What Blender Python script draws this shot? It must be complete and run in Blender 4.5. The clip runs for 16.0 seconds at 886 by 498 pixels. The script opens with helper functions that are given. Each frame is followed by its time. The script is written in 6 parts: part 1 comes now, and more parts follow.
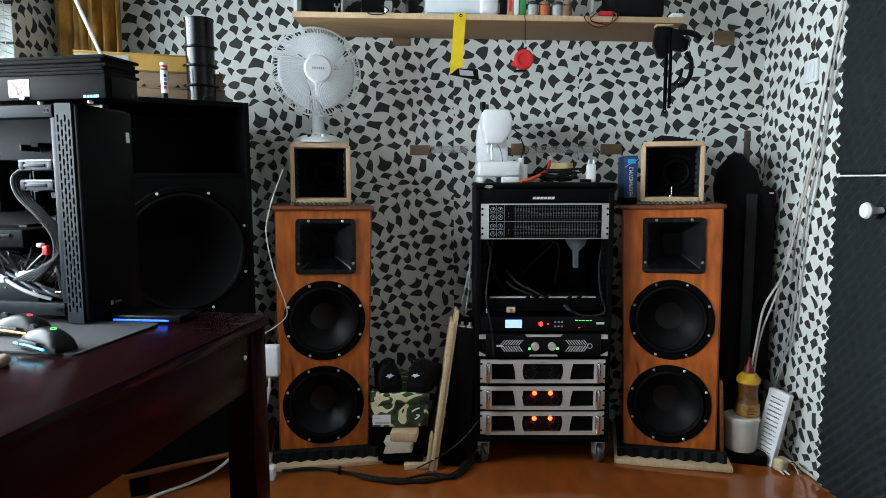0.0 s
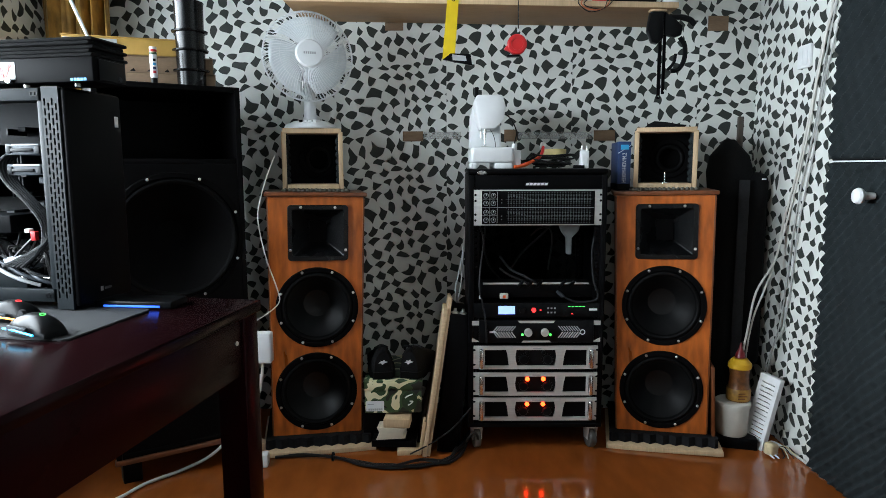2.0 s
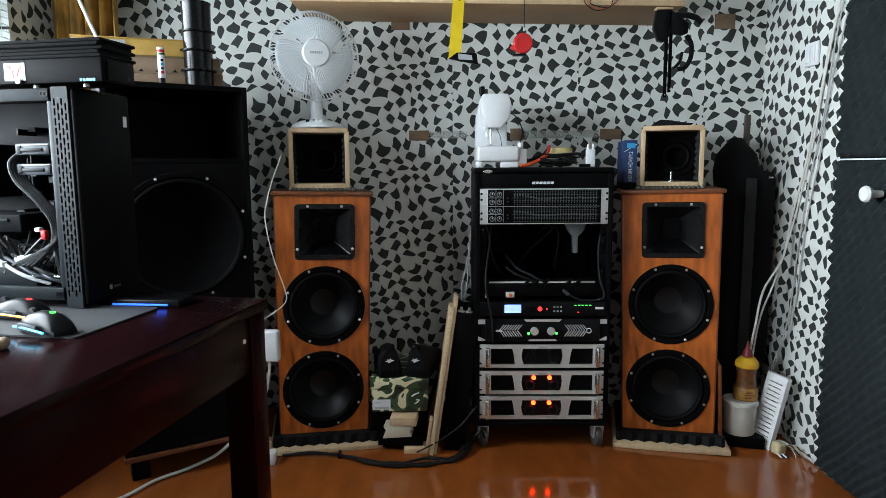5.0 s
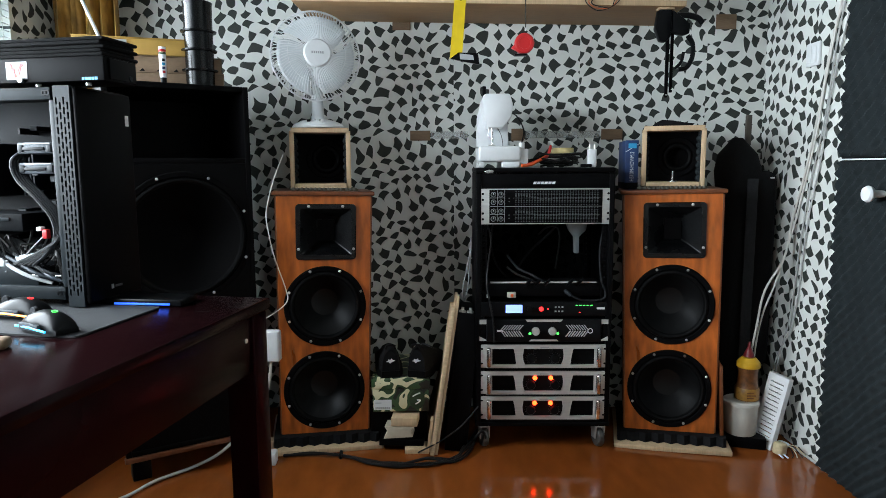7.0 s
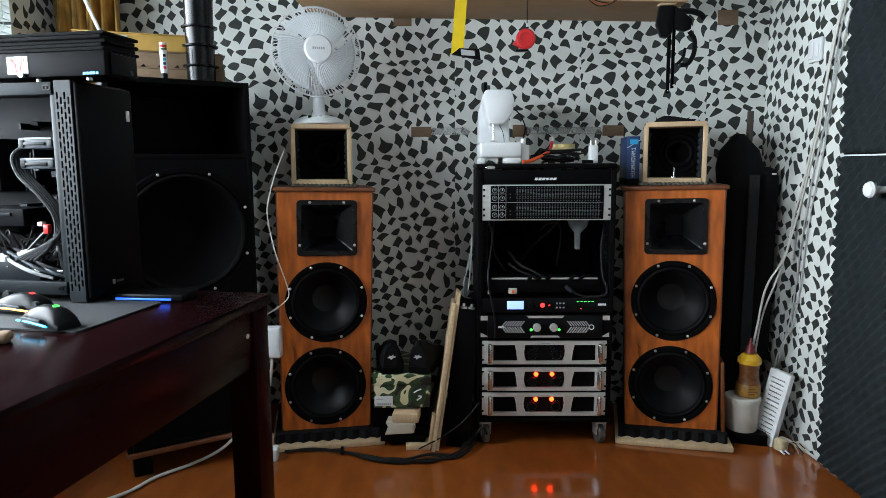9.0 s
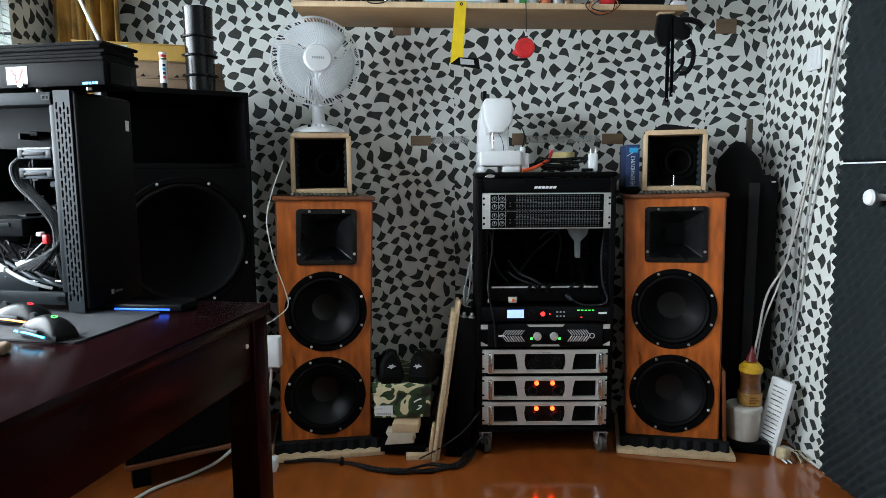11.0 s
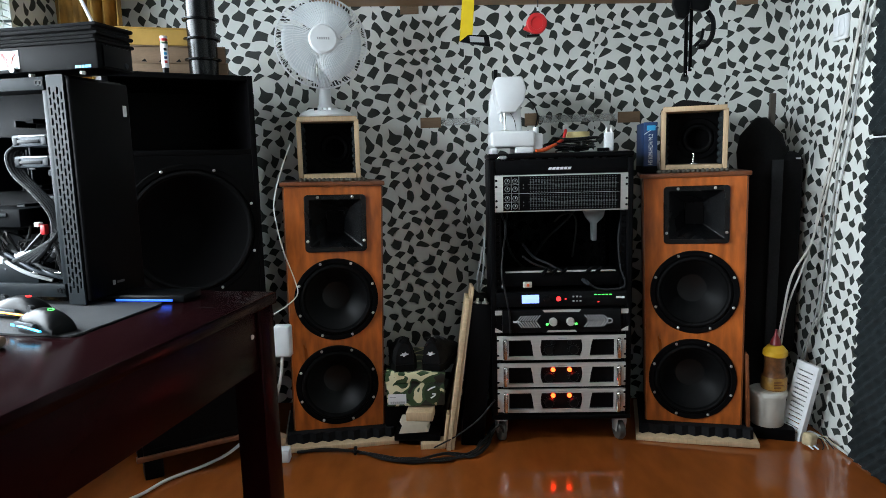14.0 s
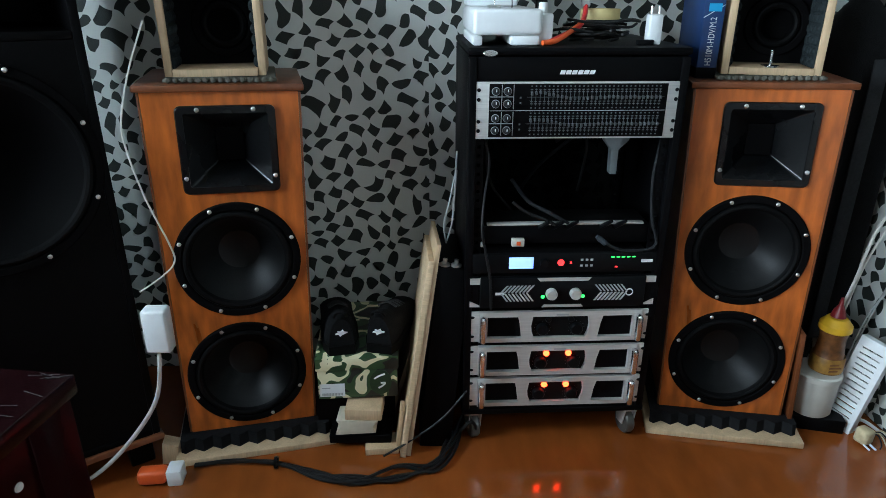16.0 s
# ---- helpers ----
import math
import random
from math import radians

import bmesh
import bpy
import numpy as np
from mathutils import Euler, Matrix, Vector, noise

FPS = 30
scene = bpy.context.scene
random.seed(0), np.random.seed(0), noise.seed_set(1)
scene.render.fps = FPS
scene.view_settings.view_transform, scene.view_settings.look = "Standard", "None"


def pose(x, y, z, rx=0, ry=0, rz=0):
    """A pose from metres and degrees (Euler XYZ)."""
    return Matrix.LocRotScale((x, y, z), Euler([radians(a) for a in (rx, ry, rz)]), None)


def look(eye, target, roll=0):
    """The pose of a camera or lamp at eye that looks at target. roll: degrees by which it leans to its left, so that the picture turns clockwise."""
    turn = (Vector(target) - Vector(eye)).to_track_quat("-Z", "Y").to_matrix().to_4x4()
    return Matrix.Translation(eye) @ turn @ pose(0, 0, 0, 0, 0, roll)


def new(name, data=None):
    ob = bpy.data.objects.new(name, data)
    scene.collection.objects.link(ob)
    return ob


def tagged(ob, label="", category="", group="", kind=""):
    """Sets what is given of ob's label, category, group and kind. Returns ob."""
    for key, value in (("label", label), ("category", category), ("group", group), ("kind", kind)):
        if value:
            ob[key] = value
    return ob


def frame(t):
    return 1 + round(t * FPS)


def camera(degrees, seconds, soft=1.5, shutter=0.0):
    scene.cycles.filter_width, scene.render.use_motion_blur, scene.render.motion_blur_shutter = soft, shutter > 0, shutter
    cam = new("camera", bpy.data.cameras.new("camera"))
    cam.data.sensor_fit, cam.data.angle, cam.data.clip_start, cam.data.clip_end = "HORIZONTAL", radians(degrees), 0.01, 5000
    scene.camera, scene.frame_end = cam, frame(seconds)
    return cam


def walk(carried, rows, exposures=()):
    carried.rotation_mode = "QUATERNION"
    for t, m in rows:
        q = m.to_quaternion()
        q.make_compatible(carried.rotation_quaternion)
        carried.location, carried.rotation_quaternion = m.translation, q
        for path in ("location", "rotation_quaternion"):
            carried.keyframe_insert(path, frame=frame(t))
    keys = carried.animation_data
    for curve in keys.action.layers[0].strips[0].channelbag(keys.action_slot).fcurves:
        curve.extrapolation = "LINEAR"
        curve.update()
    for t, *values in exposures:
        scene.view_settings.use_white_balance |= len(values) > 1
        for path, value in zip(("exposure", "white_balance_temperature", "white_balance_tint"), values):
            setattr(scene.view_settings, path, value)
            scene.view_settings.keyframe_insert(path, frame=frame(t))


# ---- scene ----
cam = camera(69.0, 16.0, soft=0.6)
PATH = [
    (0, (0.028, 0.121, 1.084), (0.003, 2.109, 0.867), -0.2),
    (0.5, (0.023, 0.123, 1.078), (0.0, 2.11, 0.849), 0.4),
    (1, (0.025, 0.123, 1.079), (0.008, 2.11, 0.85), 0.1),
    (1.5, (0.032, 0.123, 1.079), (0.025, 2.109, 0.836), -0.2),
    (2, (0.03, 0.126, 1.076), (0.025, 2.11, 0.823), -0.2),
    (2.5, (0.026, 0.124, 1.076), (0.005, 2.108, 0.829), -0.2),
    (3, (0.026, 0.124, 1.076), (0.0, 2.108, 0.824), -0.1),
    (3.5, (0.026, 0.126, 1.075), (0.011, 2.11, 0.826), -0.3),
    (4, (0.028, 0.123, 1.073), (0.01, 2.108, 0.826), -0.3),
    (4.2, (0.032, 0.122, 1.074), (0.009, 2.105, 0.817), -0.4),
    (6.5, (0.027, 0.12, 1.073), (0.0, 2.105, 0.826), -0.3),
    (7, (0.025, 0.122, 1.07), (0.001, 2.106, 0.819), -0.3),
    (7.5, (0.029, 0.121, 1.076), (-0.003, 2.105, 0.823), -0.4),
    (8, (0.022, 0.124, 1.068), (0.004, 2.108, 0.812), -0.2),
    (8.5, (0.023, 0.121, 1.067), (-0.007, 2.104, 0.812), -0.5),
    (9, (0.023, 0.123, 1.064), (-0.003, 2.106, 0.806), -0.3),
    (11.5, (0.021, 0.128, 1.067), (-0.004, 2.115, 0.84), -0.5),
    (12, (0.022, 0.126, 1.07), (-0.013, 2.113, 0.847), -0.5),
    (12.5, (0.025, 0.123, 1.072), (-0.013, 2.111, 0.856), -0.2),
    (13, (0.025, 0.129, 1.066), (-0.002, 2.118, 0.856), -0.7),
    (13.5, (0.031, 0.127, 1.063), (-0.026, 2.116, 0.862), 0.4),
    (14, (0.030, 0.190, 1.056), (-0.040, 2.168, 0.779), -1.5),
    (14.5, (0.020, 0.329, 1.050), (-0.098, 2.290, 0.676), -1.4),
    (14.8, (0.028, 0.475, 1.053), (-0.078, 2.428, 0.636), -1.5),
    (15, (0.041, 0.564, 1.032), (-0.091, 2.508, 0.579), -1.6),
    (15.2, (0.040, 0.690, 0.997), (-0.044, 2.640, 0.560), -0.9),
    (15.5, (0.039, 0.852, 0.983), (-0.009, 2.759, 0.382), 1.1),
    (15.7, (0.015, 0.925, 1.031), (0.008, 2.813, 0.369), 0.8),
    (16, (-0.008, 0.997, 1.189), (0.080, 2.849, 0.437), 0.2),
]
walk(cam, [(t, look(eye, target, roll)) for t, eye, target, roll in PATH], [(0, -0.42, 6250, 10), (13.5, -0.42, 6250, 10), (14.5, -0.22, 6250, 10), (15.0, 0.0, 6250, 10), (15.5, -0.12, 6150, 8), (16, -0.27, 5700, 4)])

# ---------------------------------------------------------------- light
world = bpy.data.worlds.new("sky")
scene.world = world
world.use_nodes = True
wn = world.node_tree
sky = wn.nodes.new("ShaderNodeTexSky")
sky.sky_type, sky.sun_disc = "NISHITA", False
sky.sun_elevation, sky.sun_rotation = radians(38), radians(250)
wn.nodes["Background"].inputs[1].default_value = 0.10
wn.links.new(sky.outputs[0], wn.nodes["Background"].inputs[0])

sun_data = bpy.data.lights.new("sun", "SUN")
sun_data.energy, sun_data.angle, sun_data.color = 0.6, radians(20), (1.0, 0.96, 0.9)
sun = new("sun", sun_data)
sun.matrix_world = look((-8, 6, 7), (0, 0, 0))

# daylight of the overcast sky in the window's opening
WIN_Y0, WIN_Y1, WIN_Z0, WIN_Z1, WALL_L = 0.10, 2.60, 0.95, 1.75, -1.62
LIT_Y1, LIT_Z0 = 2.50, 0.98  # the blind covers the window beyond this
day = bpy.data.lights.new("window_daylight", "AREA")
day.shape, day.size, day.size_y = "RECTANGLE", LIT_Y1 - WIN_Y0, WIN_Z1 - LIT_Z0
day.energy, day.color, day.spread = 132, (0.88, 0.96, 1.0), radians(124)
day_ob = new("window_daylight", day)
day_ob.matrix_world = look((WALL_L - 0.05, (WIN_Y0 + LIT_Y1) / 2, (LIT_Z0 + WIN_Z1) / 2), (2.0, (WIN_Y0 + LIT_Y1) / 2, (LIT_Z0 + WIN_Z1) / 2 - 1.0))


# ---------------------------------------------------------------- materials
def material(name, color, rough=0.5, metal=0.0, grain=0.0, scale=30.0, bump=0.0, bump_scale=200.0, spec=0.5, coat=0.0, stretch=(1, 1, 1), dust=0.0):
    """Principled surface with colour variation at two scales, roughness wear and fine relief."""
    m = bpy.data.materials.new(name)
    m.use_nodes = True
    n, l = m.node_tree.nodes, m.node_tree.links
    p = n["Principled BSDF"]
    p.inputs["Roughness"].default_value, p.inputs["Metallic"].default_value = rough, metal
    p.inputs["Specular IOR Level"].default_value, p.inputs["Coat Weight"].default_value = spec, coat
    p.inputs["Base Color"].default_value = (*color, 1)
    co = n.new("ShaderNodeTexCoord")
    mp = n.new("ShaderNodeMapping")
    mp.inputs["Scale"].default_value = stretch
    l.new(co.outputs["Object"], mp.inputs[0])
    if grain:
        a, b = n.new("ShaderNodeTexNoise"), n.new("ShaderNodeTexNoise")
        a.inputs["Scale"].default_value, b.inputs["Scale"].default_value = scale, scale * 0.13
        a.inputs["Detail"].default_value = b.inputs["Detail"].default_value = 6
        l.new(mp.outputs[0], a.inputs["Vector"]), l.new(mp.outputs[0], b.inputs["Vector"])
        mix = n.new("ShaderNodeMath")
        mix.operation = "ADD"
        l.new(a.outputs["Fac"], mix.inputs[0]), l.new(b.outputs["Fac"], mix.inputs[1])
        ramp = n.new("ShaderNodeMapRange")
        ramp.inputs["From Min"].default_value, ramp.inputs["From Max"].default_value = 0.6, 1.4
        ramp.inputs["To Min"].default_value, ramp.inputs["To Max"].default_value = 1 - grain, 1 + grain
        l.new(mix.outputs[0], ramp.inputs["Value"])
        mul = n.new("ShaderNodeVectorMath")
        mul.operation = "SCALE"
        mul.inputs[0].default_value = color
        l.new(ramp.outputs[0], mul.inputs["Scale"])
        l.new(mul.outputs[0], p.inputs["Base Color"])
        rr = n.new("ShaderNodeMapRange")
        rr.inputs["To Min"].default_value, rr.inputs["To Max"].default_value = rough - 0.12 * min(1, rough * 2), min(1, rough + 0.15)
        l.new(b.outputs["Fac"], rr.inputs["Value"])
        l.new(rr.outputs[0], p.inputs["Roughness"])
        if dust:
            geo = n.new("ShaderNodeNewGeometry")
            sep = n.new("ShaderNodeSeparateXYZ")
            l.new(geo.outputs["Normal"], sep.inputs[0])
            dm = n.new("ShaderNodeMapRange")
            dm.inputs["From Min"].default_value, dm.inputs["From Max"].default_value = 0.5, 1.0
            dm.inputs["To Max"].default_value = dust
            l.new(sep.outputs["Z"], dm.inputs["Value"])
            dn = n.new("ShaderNodeMath")
            dn.operation = "MULTIPLY"
            l.new(dm.outputs[0], dn.inputs[0]), l.new(a.outputs["Fac"], dn.inputs[1])
            dmix = n.new("ShaderNodeMix")
            dmix.data_type = "RGBA"
            dmix.inputs[7].default_value = (0.32, 0.3, 0.28, 1)
            l.new(dn.outputs[0], dmix.inputs[0]), l.new(mul.outputs[0], dmix.inputs[6])
            l.new(dmix.outputs[2], p.inputs["Base Color"])
    if bump:
        t = n.new("ShaderNodeTexNoise")
        t.inputs["Scale"].default_value, t.inputs["Detail"].default_value = bump_scale, 4
        l.new(mp.outputs[0], t.inputs["Vector"])
        bp = n.new("ShaderNodeBump")
        bp.inputs["Strength"].default_value, bp.inputs["Distance"].default_value = bump, 0.003
        l.new(t.outputs["Fac"], bp.inputs["Height"])
        l.new(bp.outputs[0], p.inputs["Normal"])
    return m


def glow(name, color, strength):
    m = bpy.data.materials.new(name)
    m.use_nodes = True
    p = m.node_tree.nodes["Principled BSDF"]
    p.inputs["Base Color"].default_value = (*color, 1)
    p.inputs["Emission Color"].default_value = (*color, 1)
    p.inputs["Emission Strength"].default_value = strength
    return m


def wallpaper(name, across, shift=0.0):
    """Printed paper: dark curved shards on silver white, hung in strips 0.53 m wide that do not quite meet. across: the wall's axis, 0 for x and 1 for y."""
    m = bpy.data.materials.new(name)
    m.use_nodes = True
    n, l = m.node_tree.nodes, m.node_tree.links
    p = n["Principled BSDF"]
    geo = n.new("ShaderNodeNewGeometry")
    sep = n.new("ShaderNodeSeparateXYZ")
    l.new(geo.outputs["Position"], sep.inputs[0])

    def maths(op, a, b=None):
        k = n.new("ShaderNodeMath")
        k.operation = op
        for i, v in enumerate((a, b)):
            if v is None:
                continue
            if isinstance(v, (int, float)):
                k.inputs[i].default_value = v
            else:
                l.new(v, k.inputs[i])
        return k.outputs[0]
    u = maths("ADD", sep.outputs[across], shift)
    v = sep.outputs[2]
    strip = maths("FLOOR", maths("DIVIDE", u, 0.53))
    # every strip is the same print, cut at another height
    uu = maths("SUBTRACT", u, maths("MULTIPLY", strip, 0.53))
    vv = maths("ADD", v, maths("MULTIPLY", strip, 0.187))
    comb = n.new("ShaderNodeCombineXYZ")
    l.new(uu, comb.inputs[0]), l.new(vv, comb.inputs[1])
    # a bent chequer of curved shards: every second field of a warped grid, shrunk by chance
    bent = comb.outputs[0]
    for size, amount in ((5.0, 0.055), (11.0, 0.050), (24.0, 0.010)):
        warp = n.new("ShaderNodeTexNoise")
        warp.inputs["Scale"].default_value, warp.inputs["Detail"].default_value = size, 0.0
        l.new(comb.outputs[0], warp.inputs["Vector"])
        mid = n.new("ShaderNodeVectorMath")
        mid.operation = "SUBTRACT"
        mid.inputs[1].default_value = (0.5, 0.5, 0.5)
        l.new(warp.outputs["Color"], mid.inputs[0])
        far = n.new("ShaderNodeVectorMath")
        far.operation = "MULTIPLY"
        far.inputs[1].default_value = (amount, amount, 0)
        l.new(mid.outputs[0], far.inputs[0])
        add = n.new("ShaderNodeVectorMath")
        l.new(bent, add.inputs[0]), l.new(far.outputs[0], add.inputs[1])
        bent = add.outputs[0]
    turned = n.new("ShaderNodeMapping")
    turned.inputs["Rotation"].default_value, turned.inputs["Scale"].default_value = (0, 0, radians(31)), (26.5, 26.5, 26.5)
    l.new(bent, turned.inputs[0])
    flat = n.new("ShaderNodeSeparateXYZ")
    l.new(turned.outputs[0], flat.inputs[0])
    # the lines of the grid are bowed, so that the shards get hollow and full sides
    px = maths("ADD", flat.outputs[0], maths("MULTIPLY", maths("SINE", maths("MULTIPLY", flat.outputs[1], math.pi)), 0.10))
    py = maths("ADD", flat.outputs[1], maths("MULTIPLY", maths("SINE", maths("MULTIPLY", flat.outputs[0], math.pi)), 0.10))
    ix, iy = maths("FLOOR", px), maths("FLOOR", py)
    fx, fy = maths("SUBTRACT", px, ix), maths("SUBTRACT", py, iy)
    near = maths("MINIMUM", maths("MINIMUM", fx, maths("SUBTRACT", 1.0, fx)), maths("MINIMUM", fy, maths("SUBTRACT", 1.0, fy)))
    odd = maths("FLOORED_MODULO", maths("ADD", ix, iy), 2.0)
    ids = n.new("ShaderNodeCombineXYZ")
    l.new(ix, ids.inputs[0]), l.new(iy, ids.inputs[1])
    rnd = n.new("ShaderNodeTexWhiteNoise")
    rnd.noise_dimensions = "2D"
    l.new(ids.outputs[0], rnd.inputs["Vector"])
    limit = maths("ADD", 0.015, maths("MULTIPLY", rnd.outputs["Value"], 0.06))
    # about half of the shards are three-cornered, cut across any of the four corners with a slight bow
    pick = n.new("ShaderNodeSeparateXYZ")
    l.new(rnd.outputs["Color"], pick.inputs[0])
    flip_x, flip_y = maths("GREATER_THAN", pick.outputs[0], 0.5), maths("GREATER_THAN", pick.outputs[1], 0.5)
    gx = maths("ABSOLUTE", maths("SUBTRACT", fx, flip_x))
    gy = maths("ABSOLUTE", maths("SUBTRACT", fy, flip_y))
    bow = maths("SQRT", maths("ADD", maths("MULTIPLY", gx, gx), maths("MULTIPLY", gy, gy)))
    cut = maths("ADD", maths("MULTIPLY", maths("SUBTRACT", 1.06, bow), 1.0), maths("MULTIPLY", maths("GREATER_THAN", pick.outputs[2], 0.45), 2.0))
    near = maths("MINIMUM", near, cut)
    inside = maths("SUBTRACT", maths("MULTIPLY", odd, near), limit)
    edge = n.new("ShaderNodeMapRange")
    edge.inputs["From Min"].default_value, edge.inputs["From Max"].default_value = 0.0, 0.03
    l.new(inside, edge.inputs["Value"])
    speck = n.new("ShaderNodeTexNoise")
    speck.inputs["Scale"].default_value, speck.inputs["Detail"].default_value = 420, 3
    l.new(comb.outputs[0], speck.inputs["Vector"])
    dark, light = n.new("ShaderNodeMix"), n.new("ShaderNodeMix")
    dark.data_type = light.data_type = "RGBA"
    dark.inputs[6].default_value, dark.inputs[7].default_value = (0.012, 0.016, 0.014, 1), (0.045, 0.052, 0.046, 1)
    light.inputs[6].default_value, light.inputs[7].default_value = (0.64, 0.66, 0.63, 1), (0.77, 0.785, 0.75, 1)
    l.new(speck.outputs["Fac"], dark.inputs[0])
    big = n.new("ShaderNodeTexNoise")
    big.inputs["Scale"].default_value, big.inputs["Detail"].default_value = 6, 5
    l.new(geo.outputs["Position"], big.inputs["Vector"])
    l.new(big.outputs["Fac"], light.inputs[0])
    out = n.new("ShaderNodeMix")
    out.data_type = "RGBA"
    l.new(edge.outputs[0], out.inputs[0]), l.new(light.outputs[2], out.inputs[6]), l.new(dark.outputs[2], out.inputs[7])
    l.new(out.outputs[2], p.inputs["Base Color"])
    p.inputs["Roughness"].default_value = 0.55
    p.inputs["Specular IOR Level"].default_value = 0.35
    bp = n.new("ShaderNodeBump")
    bp.inputs["Strength"].default_value, bp.inputs["Distance"].default_value = 0.25, 0.0015
    l.new(speck.outputs["Fac"], bp.inputs["Height"])
    l.new(bp.outputs[0], p.inputs["Normal"])
    return m


PAPER_X, PAPER_Y = wallpaper("wallpaper_back", 0, 5.3 - 0.04), wallpaper("wallpaper_side", 1, 5.3 + 0.12)
FLOOR = material("painted_floor_boards", (0.25, 0.066, 0.012), 0.06, grain=0.28, scale=14, bump=0.05, bump_scale=22, stretch=(1, 0.35, 1), coat=0.25)
CEIL = material("ceiling_paint", (0.74, 0.74, 0.72), 0.8, grain=0.05, scale=9)
VENEER = material("varnished_veneer", (0.44, 0.110, 0.017), 0.26, grain=0.75, scale=17, bump=0.06, bump_scale=90, stretch=(2.2, 2.2, 0.5), coat=0.35)
VENEER_DARK = material("worn_dark_varnish", (0.15, 0.045, 0.014), 0.35, grain=0.4, scale=40, stretch=(1, 1, 0.4), coat=0.2)
PINE = material("raw_pine", (0.56, 0.40, 0.24), 0.6, grain=0.18, scale=45, bump=0.1, stretch=(6, 6, 0.6))
PLY = material("plywood", (0.34, 0.20, 0.09), 0.6, grain=0.22, scale=30, bump=0.08, stretch=(0.6, 5, 5), dust=0.0)
PLY_EDGE = material("plywood_edge", (0.60, 0.44, 0.27), 0.65, grain=0.25, scale=60, stretch=(0.5, 3, 9))
DESK = material("mahogany_lacquer", (0.0075, 0.0010, 0.0017), 0.13, grain=0.35, scale=18, bump=0.03, bump_scale=60, stretch=(2, 0.4, 1), coat=0.0, spec=0.12, dust=0.008)
DESK_SIDE = material("satin_mahogany_lacquer", (0.012, 0.0012, 0.0020), 0.2, grain=0.35, scale=18, bump=0.03, bump_scale=60, stretch=(2, 0.4, 1), spec=0.07)
BLACK_PAINT = material("black_cabinet_paint", (0.0018, 0.0016, 0.0019), 0.5, spec=0.07, grain=0.4, scale=35, bump=0.12, bump_scale=260)
BLACK_PLASTIC = material("black_plastic", (0.004, 0.0044, 0.005), 0.30, spec=0.11, grain=0.25, scale=60, bump=0.03, bump_scale=400)
BLACK_METAL = material("black_powder_coat", (0.0022, 0.0022, 0.0026), 0.42, spec=0.07, grain=0.3, scale=50, bump=0.08, bump_scale=700, dust=0.02)
PIT = material("driver_cone_paper", (0.0035, 0.0037, 0.004), 0.42, spec=0.3, grain=0.35, scale=40, bump=0.1, bump_scale=160)
DULL = material("dull_black_surface", (0.0022, 0.002, 0.0022), 0.7, grain=0.3, scale=60, bump=0.1, bump_scale=300, spec=0.06)
RUBBER = material("rubber", (0.0022, 0.0022, 0.0024), 0.6, spec=0.1, grain=0.2, scale=70)
FOAM = material("grey_acoustic_foam", (0.017, 0.0225, 0.0245), 0.9, grain=0.35, scale=60, bump=0.35, bump_scale=500, spec=0.2)
FOAM_PAD = material("dark_pad_foam", (0.011, 0.011, 0.012), 0.95, grain=0.4, scale=60, bump=0.35, bump_scale=500, spec=0.1)
GLOSS = material("glossy_black_plastic", (0.004, 0.0045, 0.005), 0.2, grain=0.2, scale=40, spec=0.3)
FOAM_PALE = material("dusty_foam", (0.11, 0.105, 0.085), 0.9, grain=0.35, scale=80, bump=0.4, bump_scale=400, spec=0.2)
STEEL = material("zinc_screw", (0.72, 0.72, 0.70), 0.25, 1.0, grain=0.1, scale=200)
SILVER = material("brushed_silver_panel", (0.62, 0.61, 0.585), 0.34, 0.45, grain=0.15, scale=120, stretch=(0.15, 1, 4))
CHROME = material("chrome", (0.8, 0.8, 0.8), 0.12, 1.0, grain=0.05, scale=90)
WHITE_PLASTIC = material("white_plastic", (0.74, 0.76, 0.77), 0.3, grain=0.06, scale=30)
CLEAR_PLASTIC = material("milky_fan_blade", (0.68, 0.72, 0.74), 0.3, grain=0.05, scale=30)
CREAM = material("aged_white_plastic", (0.55, 0.53, 0.47), 0.45, grain=0.15, scale=25)
CARD = material("brown_cardboard", (0.19, 0.125, 0.075), 0.8, grain=0.2, scale=60, bump=0.08, stretch=(1, 1, 5))
CARD_YELLOW = material("yellow_kraft_box", (0.45, 0.27, 0.055), 0.65, grain=0.14, scale=30)
FABRIC = material("black_fabric", (0.006, 0.006, 0.0065), 0.95, grain=0.35, scale=90, bump=0.5, bump_scale=350, spec=0.15)
STRAP = material("grey_webbing", (0.022, 0.023, 0.025), 0.85, grain=0.3, scale=120, bump=0.4, bump_scale=600, spec=0.2)
CURTAIN = material("ochre_curtain_cloth", (0.42, 0.23, 0.045), 0.6, grain=0.95, scale=22, bump=1.0, bump_scale=38, stretch=(1, 1, 0.5))
RED = material("red_plastic", (0.55, 0.018, 0.02), 0.35, grain=0.1, scale=30)
ORANGE = material("orange_plastic", (0.75, 0.11, 0.02), 0.4, grain=0.1, scale=30)
YELLOW = material("yellow_painted_blade", (0.72, 0.52, 0.01), 0.35, grain=0.12, scale=30)
BLUE = material("blue_printed_card", (0.011, 0.038, 0.13), 0.4, grain=0.3, scale=25)
CYAN = material("cyan_print", (0.03, 0.33, 0.62), 0.4)
PRINT = material("white_print", (0.75, 0.76, 0.78), 0.5)
GREY_PRINT = material("grey_print", (0.40, 0.41, 0.42), 0.5)
WHITE_CABLE = material("white_cable_sheath", (0.62, 0.61, 0.57), 0.45, grain=0.12, scale=60)
